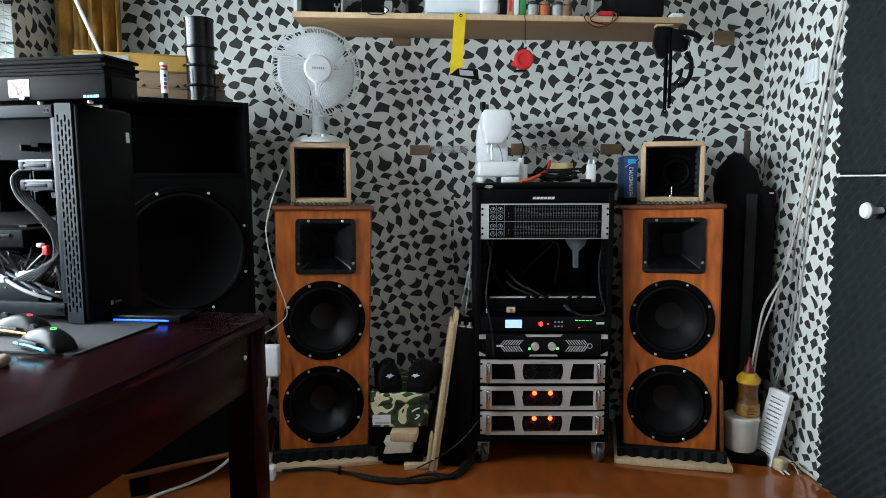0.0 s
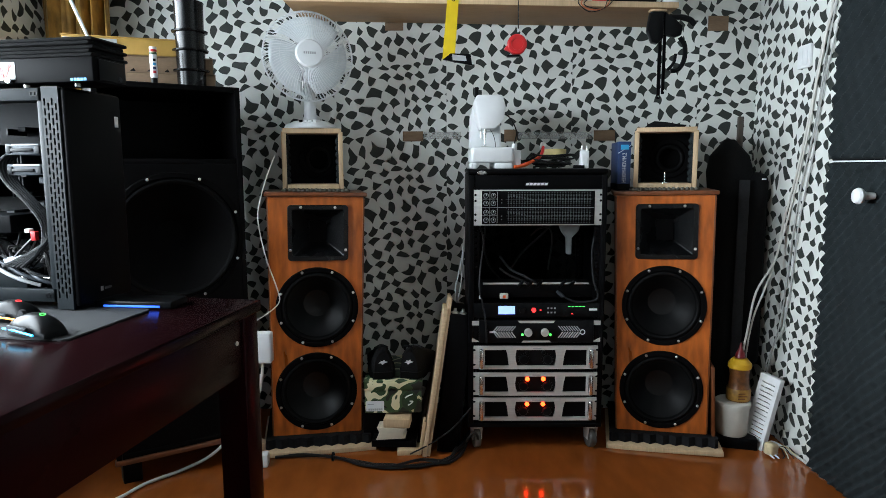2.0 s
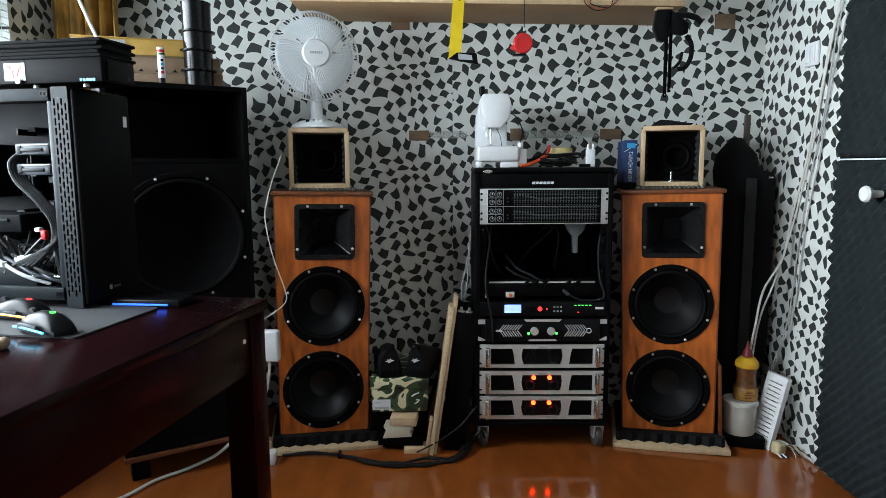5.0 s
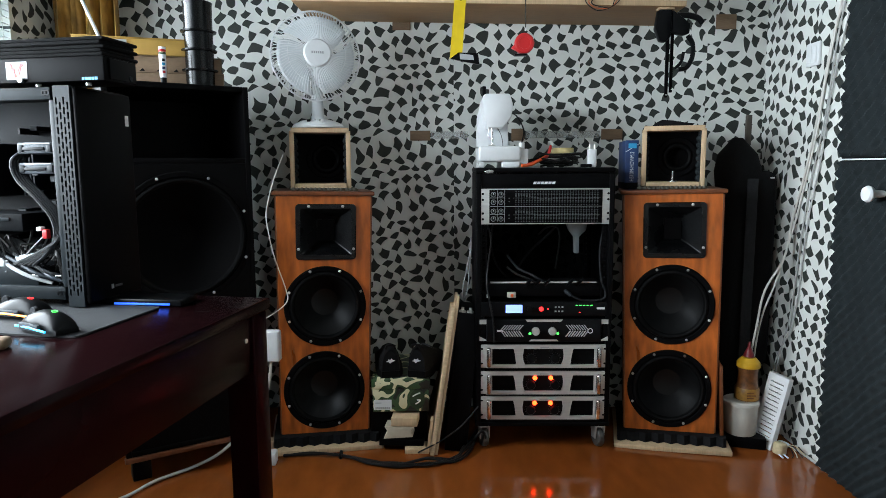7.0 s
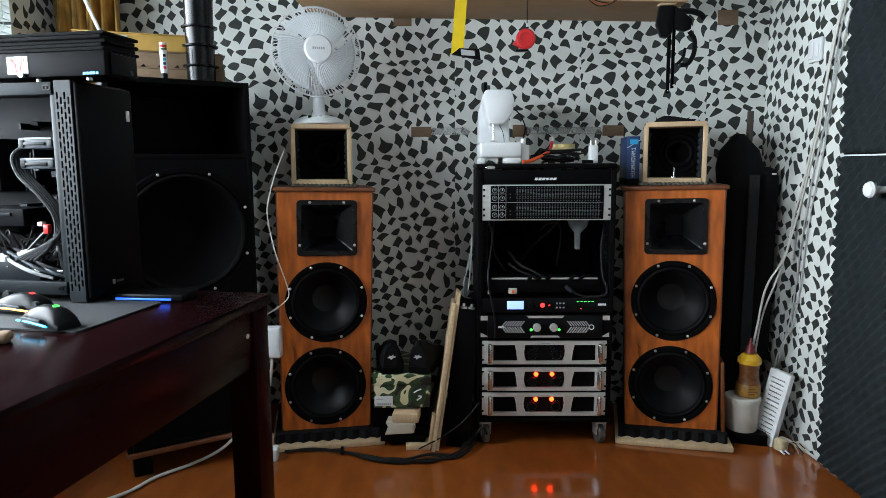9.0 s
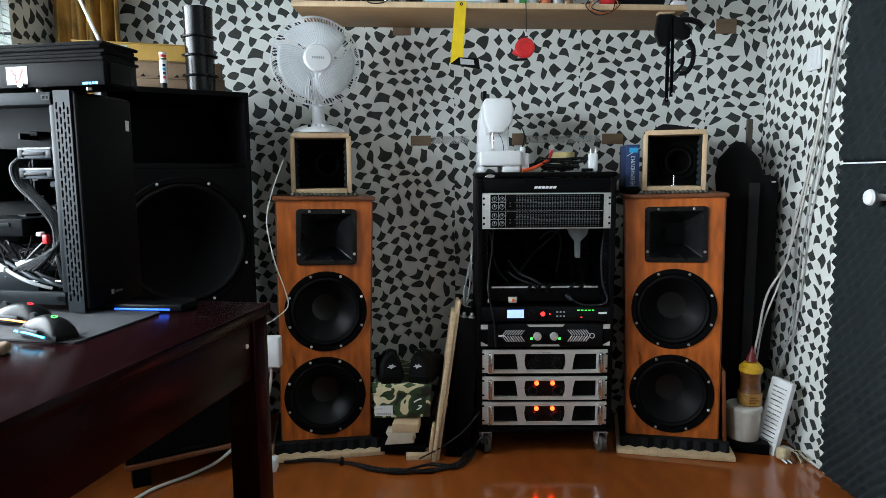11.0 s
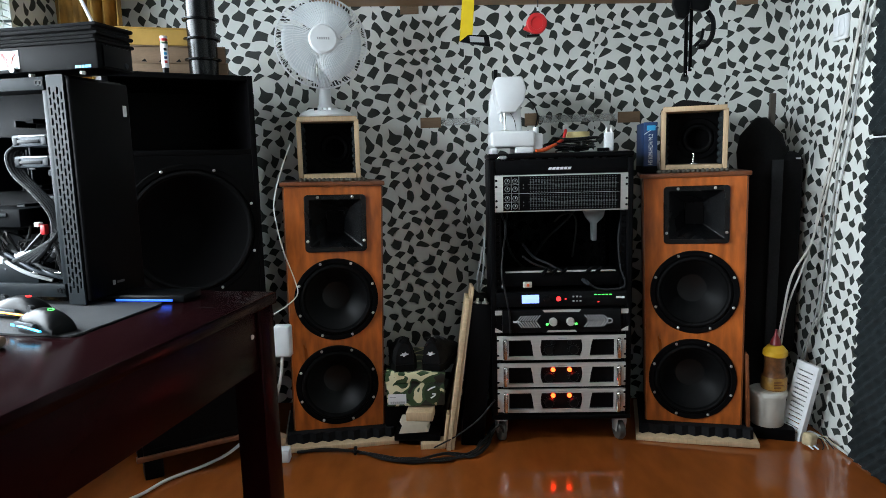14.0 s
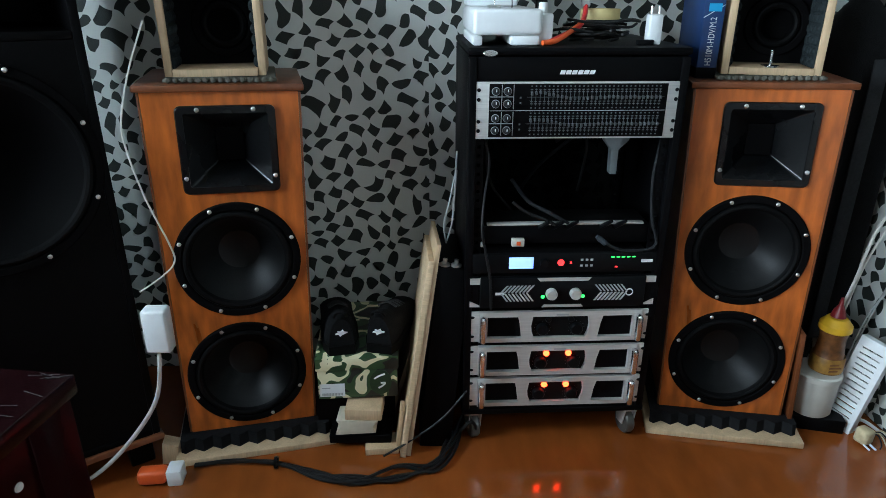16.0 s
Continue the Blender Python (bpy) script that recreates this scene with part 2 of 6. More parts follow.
BLACK_CABLE = material("black_cable_sheath", (0.006, 0.006, 0.006), 0.45, spec=0.3, grain=0.2, scale=60)
GREY_CABLE = material("grey_braided_cable", (0.012, 0.0135, 0.015), 0.55, spec=0.2, grain=0.3, scale=300, bump=0.5, bump_scale=900)
PC_GREY = material("case_steel_grey", (0.011, 0.0145, 0.017), 0.45, 0.0, grain=0.3, scale=60, spec=0.14)
ALU = material("aluminium_heatsink", (0.038, 0.045, 0.052), 0.45, 0.15, spec=0.2, grain=0.12, scale=80)
PCB = material("circuit_board", (0.004, 0.0045, 0.0055), 0.6, grain=0.6, scale=160, spec=0.07)
MAT_CLOTH = material("mouse_mat_cloth", (0.009, 0.0105, 0.0125), 0.75, grain=0.25, scale=150, bump=0.25, bump_scale=900)
PARCEL = material("wrapped_cream_parcel", (0.58, 0.52, 0.40), 0.5, grain=0.12, scale=40, bump=0.3, bump_scale=60)
TAPE_CLEAR = material("glossy_packing_tape", (0.60, 0.62, 0.60), 0.12, grain=0.1, scale=40)
TAPE_CLEAR.node_tree.nodes["Principled BSDF"].inputs["Alpha"].default_value = 0.35
DIM_PRINT = material("dim_print", (0.10, 0.105, 0.11), 0.5)
SLIDER_CAP = material("dull_slider_cap", (0.055, 0.06, 0.064), 0.5, grain=0.1, scale=60)
TAPE_FOIL = material("crumpled_foil", (0.50, 0.55, 0.62), 0.3, grain=0.5, scale=90, bump=0.8, bump_scale=110)
MUSTARD = material("mustard_yellow_plastic", (0.62, 0.36, 0.015), 0.4, grain=0.15, scale=30)
BROWN_LABEL = material("brown_bottle_label", (0.17, 0.065, 0.018), 0.45, grain=0.6, scale=70)
GARLIC = material("dry_cream_skin", (0.55, 0.45, 0.27), 0.7, grain=0.3, scale=70, bump=0.4, bump_scale=120)
WINDOW_GLOW = glow("overcast_sky_backdrop", (0.80, 0.92, 1.0), 3.5)
LAMP_ORANGE = glow("orange_lamp", (1.0, 0.018, 0.002), 40)
LCD = glow("blue_lcd", (0.24, 0.36, 1.0), 2.4)
LED_GREEN = glow("green_led", (0.10, 1.0, 0.12), 2.5)
LED_RED = glow("red_led", (1.0, 0.03, 0.03), 3.0)
LED_BLUE = glow("blue_led_strip", (0.03, 0.13, 1.0), 2.0)
LED_AMBER = glow("amber_led", (1.0, 0.42, 0.05), 2.0)
LED_CYAN = glow("cyan_led", (0.05, 0.6, 1.0), 1.6)
CAMO = material("camouflage_print", (0.5, 0.5, 0.5), 0.45)
nodes, links = CAMO.node_tree.nodes, CAMO.node_tree.links
camo_co, camo_n, camo_r = nodes.new("ShaderNodeTexCoord"), nodes.new("ShaderNodeTexNoise"), nodes.new("ShaderNodeValToRGB")
camo_n.inputs["Scale"].default_value, camo_n.inputs["Detail"].default_value, camo_n.inputs["Distortion"].default_value = 17, 0.4, 0.6
camo_r.color_ramp.interpolation = "CONSTANT"
for pos, col in ((0.0, (0.012, 0.013, 0.010, 1)), (0.40, (0.035, 0.075, 0.028, 1)), (0.49, (0.72, 0.66, 0.43, 1)), (0.60, (0.03, 0.065, 0.025, 1)), (0.68, (0.014, 0.014, 0.011, 1))):
    e = camo_r.color_ramp.elements.new(pos)
    e.color = col
camo_r.color_ramp.elements.remove(camo_r.color_ramp.elements[0])
camo_r.color_ramp.elements.remove(camo_r.color_ramp.elements[-1])
links.new(camo_co.outputs["Object"], camo_n.inputs["Vector"]), links.new(camo_n.outputs["Fac"], camo_r.inputs[0])
links.new(camo_r.outputs[0], nodes["Principled BSDF"].inputs["Base Color"])


# ---------------------------------------------------------------- mesh helpers
def box(bm, x0, x1, y0, y1, z0, z1, bevel=0.0, m=None, seg=2):
    """A rounded box into bm; m: a pose for it."""
    made = bmesh.ops.create_cube(bm, size=1.0)["verts"]
    for v in made:
        v.co = Vector((x0 + (v.co.x + 0.5) * (x1 - x0), y0 + (v.co.y + 0.5) * (y1 - y0), z0 + (v.co.z + 0.5) * (z1 - z0)))
    if bevel:
        edges = list({e for v in made for e in v.link_edges})
        r = bmesh.ops.bevel(bm, geom=edges, offset=min(bevel, 0.45 * min(x1 - x0, y1 - y0, z1 - z0)), segments=seg, affect="EDGES", profile=0.5)
        made = list({v for f in r["faces"] for v in f.verts} | {v for v in made if v.is_valid})
    if m is not None:
        bmesh.ops.transform(bm, matrix=m, verts=made)
    return bm


def rounded(x0, x1, y0, y1, z0, z1, bevel=0.002, m=None, seg=2):
    return box(bmesh.new(), x0, x1, y0, y1, z0, z1, bevel, m, seg)


def lathe(bm, profile, segs=32, m=None, close=False):
    """Turns (radius, height) pairs about z."""
    rings = []
    for r, z in profile:
        rings.append([bm.verts.new((r * math.cos(2 * math.pi * i / segs), r * math.sin(2 * math.pi * i / segs), z)) for i in range(segs)] if r > 1e-6 else [bm.verts.new((0, 0, z))])
    pairs = list(zip(rings, rings[1:])) + ([(rings[-1], rings[0])] if close else [])
    for a, b in pairs:
        for i in range(segs):
            j = (i + 1) % segs
            if len(a) == 1 and len(b) == 1:
                break
            quad = [a[0], b[j], b[i]] if len(a) == 1 else [a[i], a[j], b[0]] if len(b) == 1 else [a[i], a[j], b[j], b[i]]
            bm.faces.new(quad)
    if m is not None:
        bmesh.ops.transform(bm, matrix=m, verts=[v for ring in rings for v in ring])
    return bm


def tube(bm, points, r, segs=8, steps=6, closed=False):
    """A round cable along a smooth line through the points."""
    pts = [Vector(p) for p in points]
    path = []
    count = len(pts) if closed else len(pts) - 1
    for i in range(count):
        if closed:
            p0, p1, p2, p3 = pts[i - 1], pts[i], pts[(i + 1) % len(pts)], pts[(i + 2) % len(pts)]
        else:
            p1, p2 = pts[i], pts[i + 1]
            p0 = pts[i - 1] if i else p1 * 2 - p2
            p3 = pts[i + 2] if i + 2 < len(pts) else p2 * 2 - p1
        for k in range(steps):
            t = k / steps
            path.append(0.5 * ((2 * p1) + (p2 - p0) * t + (2 * p0 - 5 * p1 + 4 * p2 - p3) * t * t + (3 * p1 - p0 - 3 * p2 + p3) * t ** 3))
    if not closed:
        path.append(pts[-1])
    rings, side = [], None
    for i, c in enumerate(path):
        if closed:
            d = (path[(i + 1) % len(path)] - path[i - 1]).normalized()
        else:
            d = (path[min(i + 1, len(path) - 1)] - path[max(i - 1, 0)]).normalized()
        if side is None:
            side = d.cross(Vector((0, 0, 1)) if abs(d.z) < 0.9 else Vector((1, 0, 0))).normalized()
        side = (side - d * side.dot(d)).normalized()
        up = d.cross(side)
        rings.append([bm.verts.new(c + r * (side * math.cos(2 * math.pi * k / segs) + up * math.sin(2 * math.pi * k / segs))) for k in range(segs)])
    for a, b in list(zip(rings, rings[1:])) + ([(rings[-1], rings[0])] if closed else []):
        for k in range(segs):
            bm.faces.new((a[k], a[(k + 1) % segs], b[(k + 1) % segs], b[k]))
    if not closed:
        bm.faces.new(rings[0][::-1]), bm.faces.new(rings[-1])
    return bm


def prism(bm, outline, y0, y1, m=None, bevel=0.0):
    """An outline in x and z, drawn out along y."""
    a = [bm.verts.new((x, y0, z)) for x, z in outline]
    b = [bm.verts.new((x, y1, z)) for x, z in outline]
    n = len(a)
    faces = [bm.faces.new(a), bm.faces.new(b[::-1])] + [bm.faces.new((a[i], b[i], b[(i + 1) % n], a[(i + 1) % n])) for i in range(n)]
    bmesh.ops.recalc_face_normals(bm, faces=faces)
    made = a + b
    if bevel:
        r = bmesh.ops.bevel(bm, geom=list({e for f in faces for e in f.edges}), offset=bevel, segments=2, affect="EDGES", profile=0.5)
        made = list({v for f in r["faces"] for v in f.verts} | {v for v in made if v.is_valid})
    if m is not None:
        bmesh.ops.transform(bm, matrix=m, verts=made)
    return bm


def mesh(name, bm, mat, smooth=35):
    me = bpy.data.meshes.new(name)
    bmesh.ops.recalc_face_normals(bm, faces=bm.faces[:])
    if smooth:
        for f in bm.faces:
            f.smooth = True
        for e in bm.edges:
            if len(e.link_faces) == 2 and e.calc_face_angle(0) > radians(smooth):
                e.smooth = False
    bm.to_mesh(me)
    bm.free()
    me.materials.append(mat)
    return me


def part(name, bm, mat, parent, label="", smooth=35, m=None):
    ob = new(name, mesh(name, bm, mat, smooth))
    ob.parent = parent
    if m is not None:
        ob.matrix_basis = m
    return tagged(ob, label)


def share(name, me, parent, m):
    ob = new(name, me)
    ob.parent, ob.matrix_basis = parent, m
    return ob


def thing(name, m, label, category, group="", kind=""):
    ob = new(name)
    ob.empty_display_size = 0.05
    ob.matrix_basis = m
    return tagged(ob, label, category, group, kind)


def single(name, bm, mat, label, category, group="", kind="", m=None, smooth=35):
    ob = new(name, mesh(name, bm, mat, smooth))
    if m is not None:
        ob.matrix_basis = m
    return tagged(ob, label, category, group, kind)


FACE = pose(0, 0, 0, 90, 0, 0)  # turns the z axis of a lathe towards the viewer (minus y)

# ---------------------------------------------------------------- the room
BACK, RIGHT, NEAR, TOP = 2.91, 1.345, -1.7, 2.55
single("floor", rounded(WALL_L - 0.1, RIGHT + 0.15, NEAR - 0.1, BACK + 0.1, -0.08, 0.0, 0), FLOOR, "glossy orange-brown painted floor with worn patches", "floor", kind="structure")
single("ceiling", rounded(WALL_L - 0.1, RIGHT + 0.15, NEAR - 0.1, BACK + 0.1, TOP, TOP + 0.1, 0), CEIL, "plain white painted ceiling", "ceiling", kind="structure")
single("wall_north", rounded(WALL_L - 0.1, RIGHT + 0.15, BACK, BACK + 0.12, 0, TOP, 0), PAPER_X, "wallpapered wall with dark shards on silver white", "wall", kind="structure")
single("wall_east", rounded(RIGHT, RIGHT + 0.12, NEAR, BACK, 0, TOP, 0, pose(0, 0, 0)), PAPER_Y, "wallpapered side wall with dark shards on silver white", "wall", kind="structure")
single("wall_south", rounded(WALL_L - 0.1, RIGHT + 0.15, NEAR - 0.12, NEAR, 0, TOP, 0), PAPER_X, "wallpapered wall behind the desk", "wall", kind="structure")
wl = bmesh.new()
box(wl, WALL_L - 0.12, WALL_L, NEAR, WIN_Y0, 0, TOP)
box(wl, WALL_L - 0.12, WALL_L, WIN_Y1, BACK, 0, TOP)
box(wl, WALL_L - 0.12, WALL_L, WIN_Y0, WIN_Y1, 0, WIN_Z0)
box(wl, WALL_L - 0.12, WALL_L, WIN_Y0, WIN_Y1, WIN_Z1, TOP)
single("wall_west", wl, PAPER_Y, "wallpapered wall with a large window", "wall", kind="structure")
single("backdrop", rounded(WALL_L - 0.62, WALL_L - 0.60, WIN_Y0 - 1.2, WIN_Y1 + 1.2, 0.2, 3.2, 0), WINDOW_GLOW, "pale overcast sky outside the window", "sky", kind="structure")


def holed_plate(w0, w1, h0, h1, holes, y0, y1, bevel=0.0):
    """A plate in x and z with holes through it; holes: outlines in x and z."""
    bm = bmesh.new()
    loops = [[(w0, h0), (w1, h0), (w1, h1), (w0, h1)]] + holes
    edges = []
    for loop in loops:
        vs = [bm.verts.new((x, y0, z)) for x, z in loop]
        edges += [bm.edges.new((vs[i], vs[(i + 1) % len(vs)])) for i in range(len(vs))]
    r = bmesh.ops.triangle_fill(bm, use_beauty=True, use_dissolve=False, edges=edges)
    faces = [g for g in r["geom"] if isinstance(g, bmesh.types.BMFace)]
    ext = bmesh.ops.extrude_face_region(bm, geom=faces, use_keep_orig=True)
    for v in [g for g in ext["geom"] if isinstance(g, bmesh.types.BMVert)]:
        v.co.y = y1
    return bm


def circle(cx, cz, r, n=40):
    return [(cx + r * math.cos(2 * math.pi * i / n), cz + r * math.sin(2 * math.pi * i / n)) for i in range(n)]


def round_rect(x0, x1, z0, z1, r, n=5):
    pts = []
    for cx, cz, a in ((x1 - r, z1 - r, 0), (x0 + r, z1 - r, 90), (x0 + r, z0 + r, 180), (x1 - r, z0 + r, 270)):
        pts += [(cx + r * math.cos(radians(a + 90 * i / n)), cz + r * math.sin(radians(a + 90 * i / n))) for i in range(n + 1)]
    return pts


screw_bm = lathe(bmesh.new(), [(0, 0.004), (0.003, 0.0038), (0.0052, 0.002), (0.0055, 0)], 10)
SCREW = mesh("screw", screw_bm, STEEL)


def driver(parent, cx, cz, r, front, turn=0, depth=0.075, bolts=True, skin=None):
    """A loudspeaker driver: cast ring, rolled surround, cone, dust cap and eight screws."""
    at = pose(cx, front, cz) @ FACE
    cone_skin = skin or PIT
    ring = part("woofer", lathe(bmesh.new(), [(r, -0.004), (r, 0.004), (r - 0.003, 0.0065), (r - 0.017, 0.0065), (r - 0.02, 0.003), (r - 0.021, -0.01), (r - 0.022, -0.03)], 64), skin or DULL, parent, "black pressed ring", m=at)
    part("surround", lathe(bmesh.new(), [(r - 0.02, 0.0), (r - 0.024, 0.007), (r - 0.030, 0.009), (r - 0.036, 0.006), (r - 0.040, -0.003)], 64), RUBBER, ring, "black rubber surround")
    ri = r - 0.039
    prof = [(ri, -0.003)]
    for k in range(1, 9):
        f = k / 8
        prof.append((ri * (1 - f) + 0.052 * f, -0.003 - depth * (f ** 0.85)))
    part("cone", lathe(bmesh.new(), prof, 64), cone_skin, ring, "matt black paper cone")
    part("dust_cap", lathe(bmesh.new(), [(0.054, -0.003 - depth), (0.045, -0.0055 - depth), (0.03, -0.008 - depth), (0.014, -0.0095 - depth), (0, -0.010 - depth)], 40), cone_skin, ring)
    for k in range(8 if bolts else 0):
        a = radians(turn + 45 * k)
        share("screw", SCREW, ring, pose((r - 0.009) * math.cos(a), (r - 0.009) * math.sin(a), 0.006))
    return ring


def taper(bm):
    """Draws a cabinet's mesh in by a twentieth towards its foot."""
    for v in bm.verts:
        v.co.x *= 0.945 + 0.055 * v.co.z / 0.968
    return bm


def tower(m, label):
    sp = thing("floor_loudspeaker", m, label, "loudspeaker", "tower loudspeakers")
    w, d, z0, z1 = 0.173, 0.31, 0.055, 0.968
    woof = ((0.002, 0.552, 0.153), (-0.003, 0.224, 0.153))
    horn = (-0.104, 0.118, 0.730, 0.938)
    holes = [circle(x, z, r - 0.018) for x, z, r in woof] + [[(horn[0] + .012, horn[2] + .012), (horn[1] - .012, horn[2] + .012), (horn[1] - .012, horn[3] - .012), (horn[0] + .012, horn[3] - .012)]]
    part("baffle", taper(holed_plate(-w, w, z0, z1, holes, 0.0, 0.018)), VENEER, sp, "orange-brown varnished veneer", smooth=30)
    shell = bmesh.new()
    box(shell, -w, -w + 0.018, 0.0185, d, z0, z1, 0.002), box(shell, w - 0.018, w, 0.0185, d, z0, z1, 0.002)
    box(shell, -w + 0.018, w - 0.018, d - 0.018, d, z0, z1), box(shell, -w + 0.018, w - 0.018, 0.0185, d - 0.018, z0, z0 + 0.018)
    part("cabinet", taper(shell), VENEER_DARK, sp, "dark worn varnished sides")
    part("top_board", rounded(-w - 0.014, w + 0.014, -0.012, d + 0.01, z1 + 0.001, z1 + 0.017, 0.004), VENEER_DARK, sp, "dark edged top board")
    for sgn in (-1, 1):
        part("edge_strip", taper(rounded(sgn * (w + 0.0035) - 0.0025, sgn * (w + 0.0035) + 0.0025, -0.001, 0.02, z0 + 0.002, z1 - 0.002, 0.001)), VENEER_DARK, sp)
    # horn
    hx0, hx1, hz0, hz1 = horn
    cx, cz = (hx0 + hx1) / 2, (hz0 + hz1) / 2
    outer, mouth = round_rect(hx0, hx1, hz0, hz1, 0.014), round_rect(hx0 + .017, hx1 - .017, hz0 + .017, hz1 - .017, 0.006)
    throat = round_rect(cx - 0.034, cx + 0.034, cz - 0.042, cz + 0.042, 0.004)
    end = round_rect(cx - 0.013, cx + 0.013, cz - 0.034, cz + 0.034, 0.003)
    hb = bmesh.new()
    rings = []
    for loop, y in ((outer, 0.0), (outer, -0.006), ([(cx + (x - cx) * 0.975, cz + (z - cz) * 0.975) for x, z in outer], -0.009), (mouth, -0.009), (mouth, -0.004), (throat, 0.062), (end, 0.17), (end, 0.28)):
        rings.append([hb.verts.new((x, y, z)) for x, z in loop])
    for a, b in zip(rings, rings[1:]):
        for i in range(len(a)):
            j = (i + 1) % len(a)
            hb.faces.new((a[i], a[j], b[j], b[i]))
    hb.faces.new(rings[-1])
    ho = part("horn", hb, HORN, sp, "black moulded plastic horn", smooth=25)
    # added black plate closes the horn, its colour replaces the throat's deep shade
    part("throat_shade_plate", rounded(cx - 0.0315, cx + 0.0315, 0.066, 0.067, cz - 0.0395, cz + 0.0395, 0), DULL, ho, "added black plate in place of the throat's shade")
    for x, z in ((cx - 0.062, hz1 - 0.009), (cx + 0.062, hz1 - 0.009), (hx0 + 0.010, hz0 + 0.04), (hx1 - 0.010, hz0 + 0.04)):
        share("screw", SCREW, ho, pose(x, -0.009, z) @ FACE)
    for i, (x, z, r) in enumerate(woof):
        driver(sp, x, z, r, -0.001, 22.5)
    # wavy foam and a raw board under it
    fb = bmesh.new()
    nx = 34
    top, bot = [], []
    for i in range(nx + 1):
        x = -w - 0.02 + (2 * w + 0.05) * i / nx
        y = -0.030 - 0.008 * math.sin(i * math.pi / 2)
        top.append([fb.verts.new((x, y, 0.053)), fb.verts.new((x, d, 0.053))])
        bot.append([fb.verts.new((x, y - 0.006, 0.0195)), fb.verts.new((x, d, 0.0195))])
    for i in range(nx):
        fb.faces.new((top[i][0], top[i + 1][0], top[i + 1][1], top[i][1]))
        fb.faces.new((bot[i][0], bot[i + 1][0], top[i + 1][0], top[i][0]))
    part("foam_pad", fb, FOAM_PAD, sp, "wavy dark grey foam pad")
    part("base_board", rounded(-w - 0.032, w + 0.045, -0.072, d, 0.0, 0.019, 0.003), PINE, sp, "raw pale wooden base board")
    return sp


HORN = material("horn_plastic", (0.0022, 0.0025, 0.003), 0.22, grain=0.15, scale=50, bump=0.02, bump_scale=500, spec=0.5)
L_AT = pose(-0.463, 2.508, 0, 0, 1.1, 12)
R_AT = pose(0.866, 2.517, 0, 0, -1.1, -13)
tower(L_AT, "tall varnished wooden loudspeaker with horn and two woofers")
tower(R_AT, "tall varnished wooden loudspeaker with horn and two woofers")


def cube_speaker(m, label, bolt=False):
    """An unfinished cubic box of raw boards with a driver set deep inside."""
    c = thing("cube_loudspeaker", m, label, "loudspeaker", "small box loudspeakers")
    w, h, d, t = 0.113, 0.221, 0.22, 0.017
    part("side_board", rounded(-w, -w + t, 0, d, 0.0, h - 0.008, 0.0015), PINE, c)
    part("side_board", rounded(w - t, w, 0, d, 0.0, h - 0.008, 0.0015), PINE, c)
    part("top_board", rounded(-w + t + 0.001 - 0.012, w - t - 0.001 + 0.012, -0.004, d, h - t + 0.003, h + 0.004, 0.0015), PINE, c)
    part("bottom_board", rounded(-w + t + 0.001, w - t - 0.001, -0.004, d, 0.0, t, 0.0015), PINE, c)
    part("back_board", holed_plate(-w + t + .001, w - t - .001, t + .001, h - t + .002, [circle(0.02, h / 2, 0.066)], d - 0.10, d - 0.085), BLACK_PAINT, c, "black inner panel")
    for s in (-1, 1):
        liner = rounded(s * (w - t - 0.00225) - 0.00175, s * (w - t - 0.00225) + 0.00175, 0.008, d - 0.102, t + 0.001, h - t, 0)
        for k in range(7):
            for j in range(4):
                lathe(liner, [(0.013, 0), (0.008, 0.006), (0, 0.008)], 8, pose(s * (w - t - 0.003), 0.02 + j * 0.025, t + 0.012 + k * 0.025, 0, -90 * s, 0))
        part("foam_liner", liner, FOAM, c, "dark egg-crate foam lining")
    driver(c, 0.02, h / 2, 0.076, d - 0.102, 22.5, 0.035, False, DULL)
    if bolt:
        part("bolt", lathe(bmesh.new(), [(0, 0.0), (0.022, 0.0), (0.022, 0.003), (0.004, 0.005), (0.004, 0.038), (0, 0.038)], 14, pose(0.0, 0.02, t + 0.001)), CHROME, c, "steel bolt with a washer")
    return c


def egg_mat(m, w, d):
    bm = rounded(-w, w, 0, d, 0, 0.008, 0.002)
    for i in range(15):
        lathe(bm, [(0.007, 0), (0.005, 0.004), (0, 0.006)], 8, pose(-w + 0.012 + i * (2 * w - 0.024) / 14, -0.001, 0.005, 90, 0, 0))
    return single("foam_mat", bm, FOAM_PALE, "dusty bumpy foam mat under the box loudspeaker", "foam mat", "foam mats", m=m)


TOPZ = 0.9865
egg_mat(L_AT @ pose(0.002, 0.02, TOPZ), 0.125, 0.25)
egg_mat(R_AT @ pose(-0.002, 0.02, TOPZ), 0.125, 0.25)
cube_speaker(L_AT @ pose(-0.008, 0.055, TOPZ + 0.0085, 0, -1.1, -2), "unfinished pine box loudspeaker with a recessed driver")
cube_speaker(R_AT @ pose(0.001, 0.045, TOPZ + 0.0085, 0, 1.1, -3), "unfinished pine box loudspeaker with a bolt inside", bolt=True)


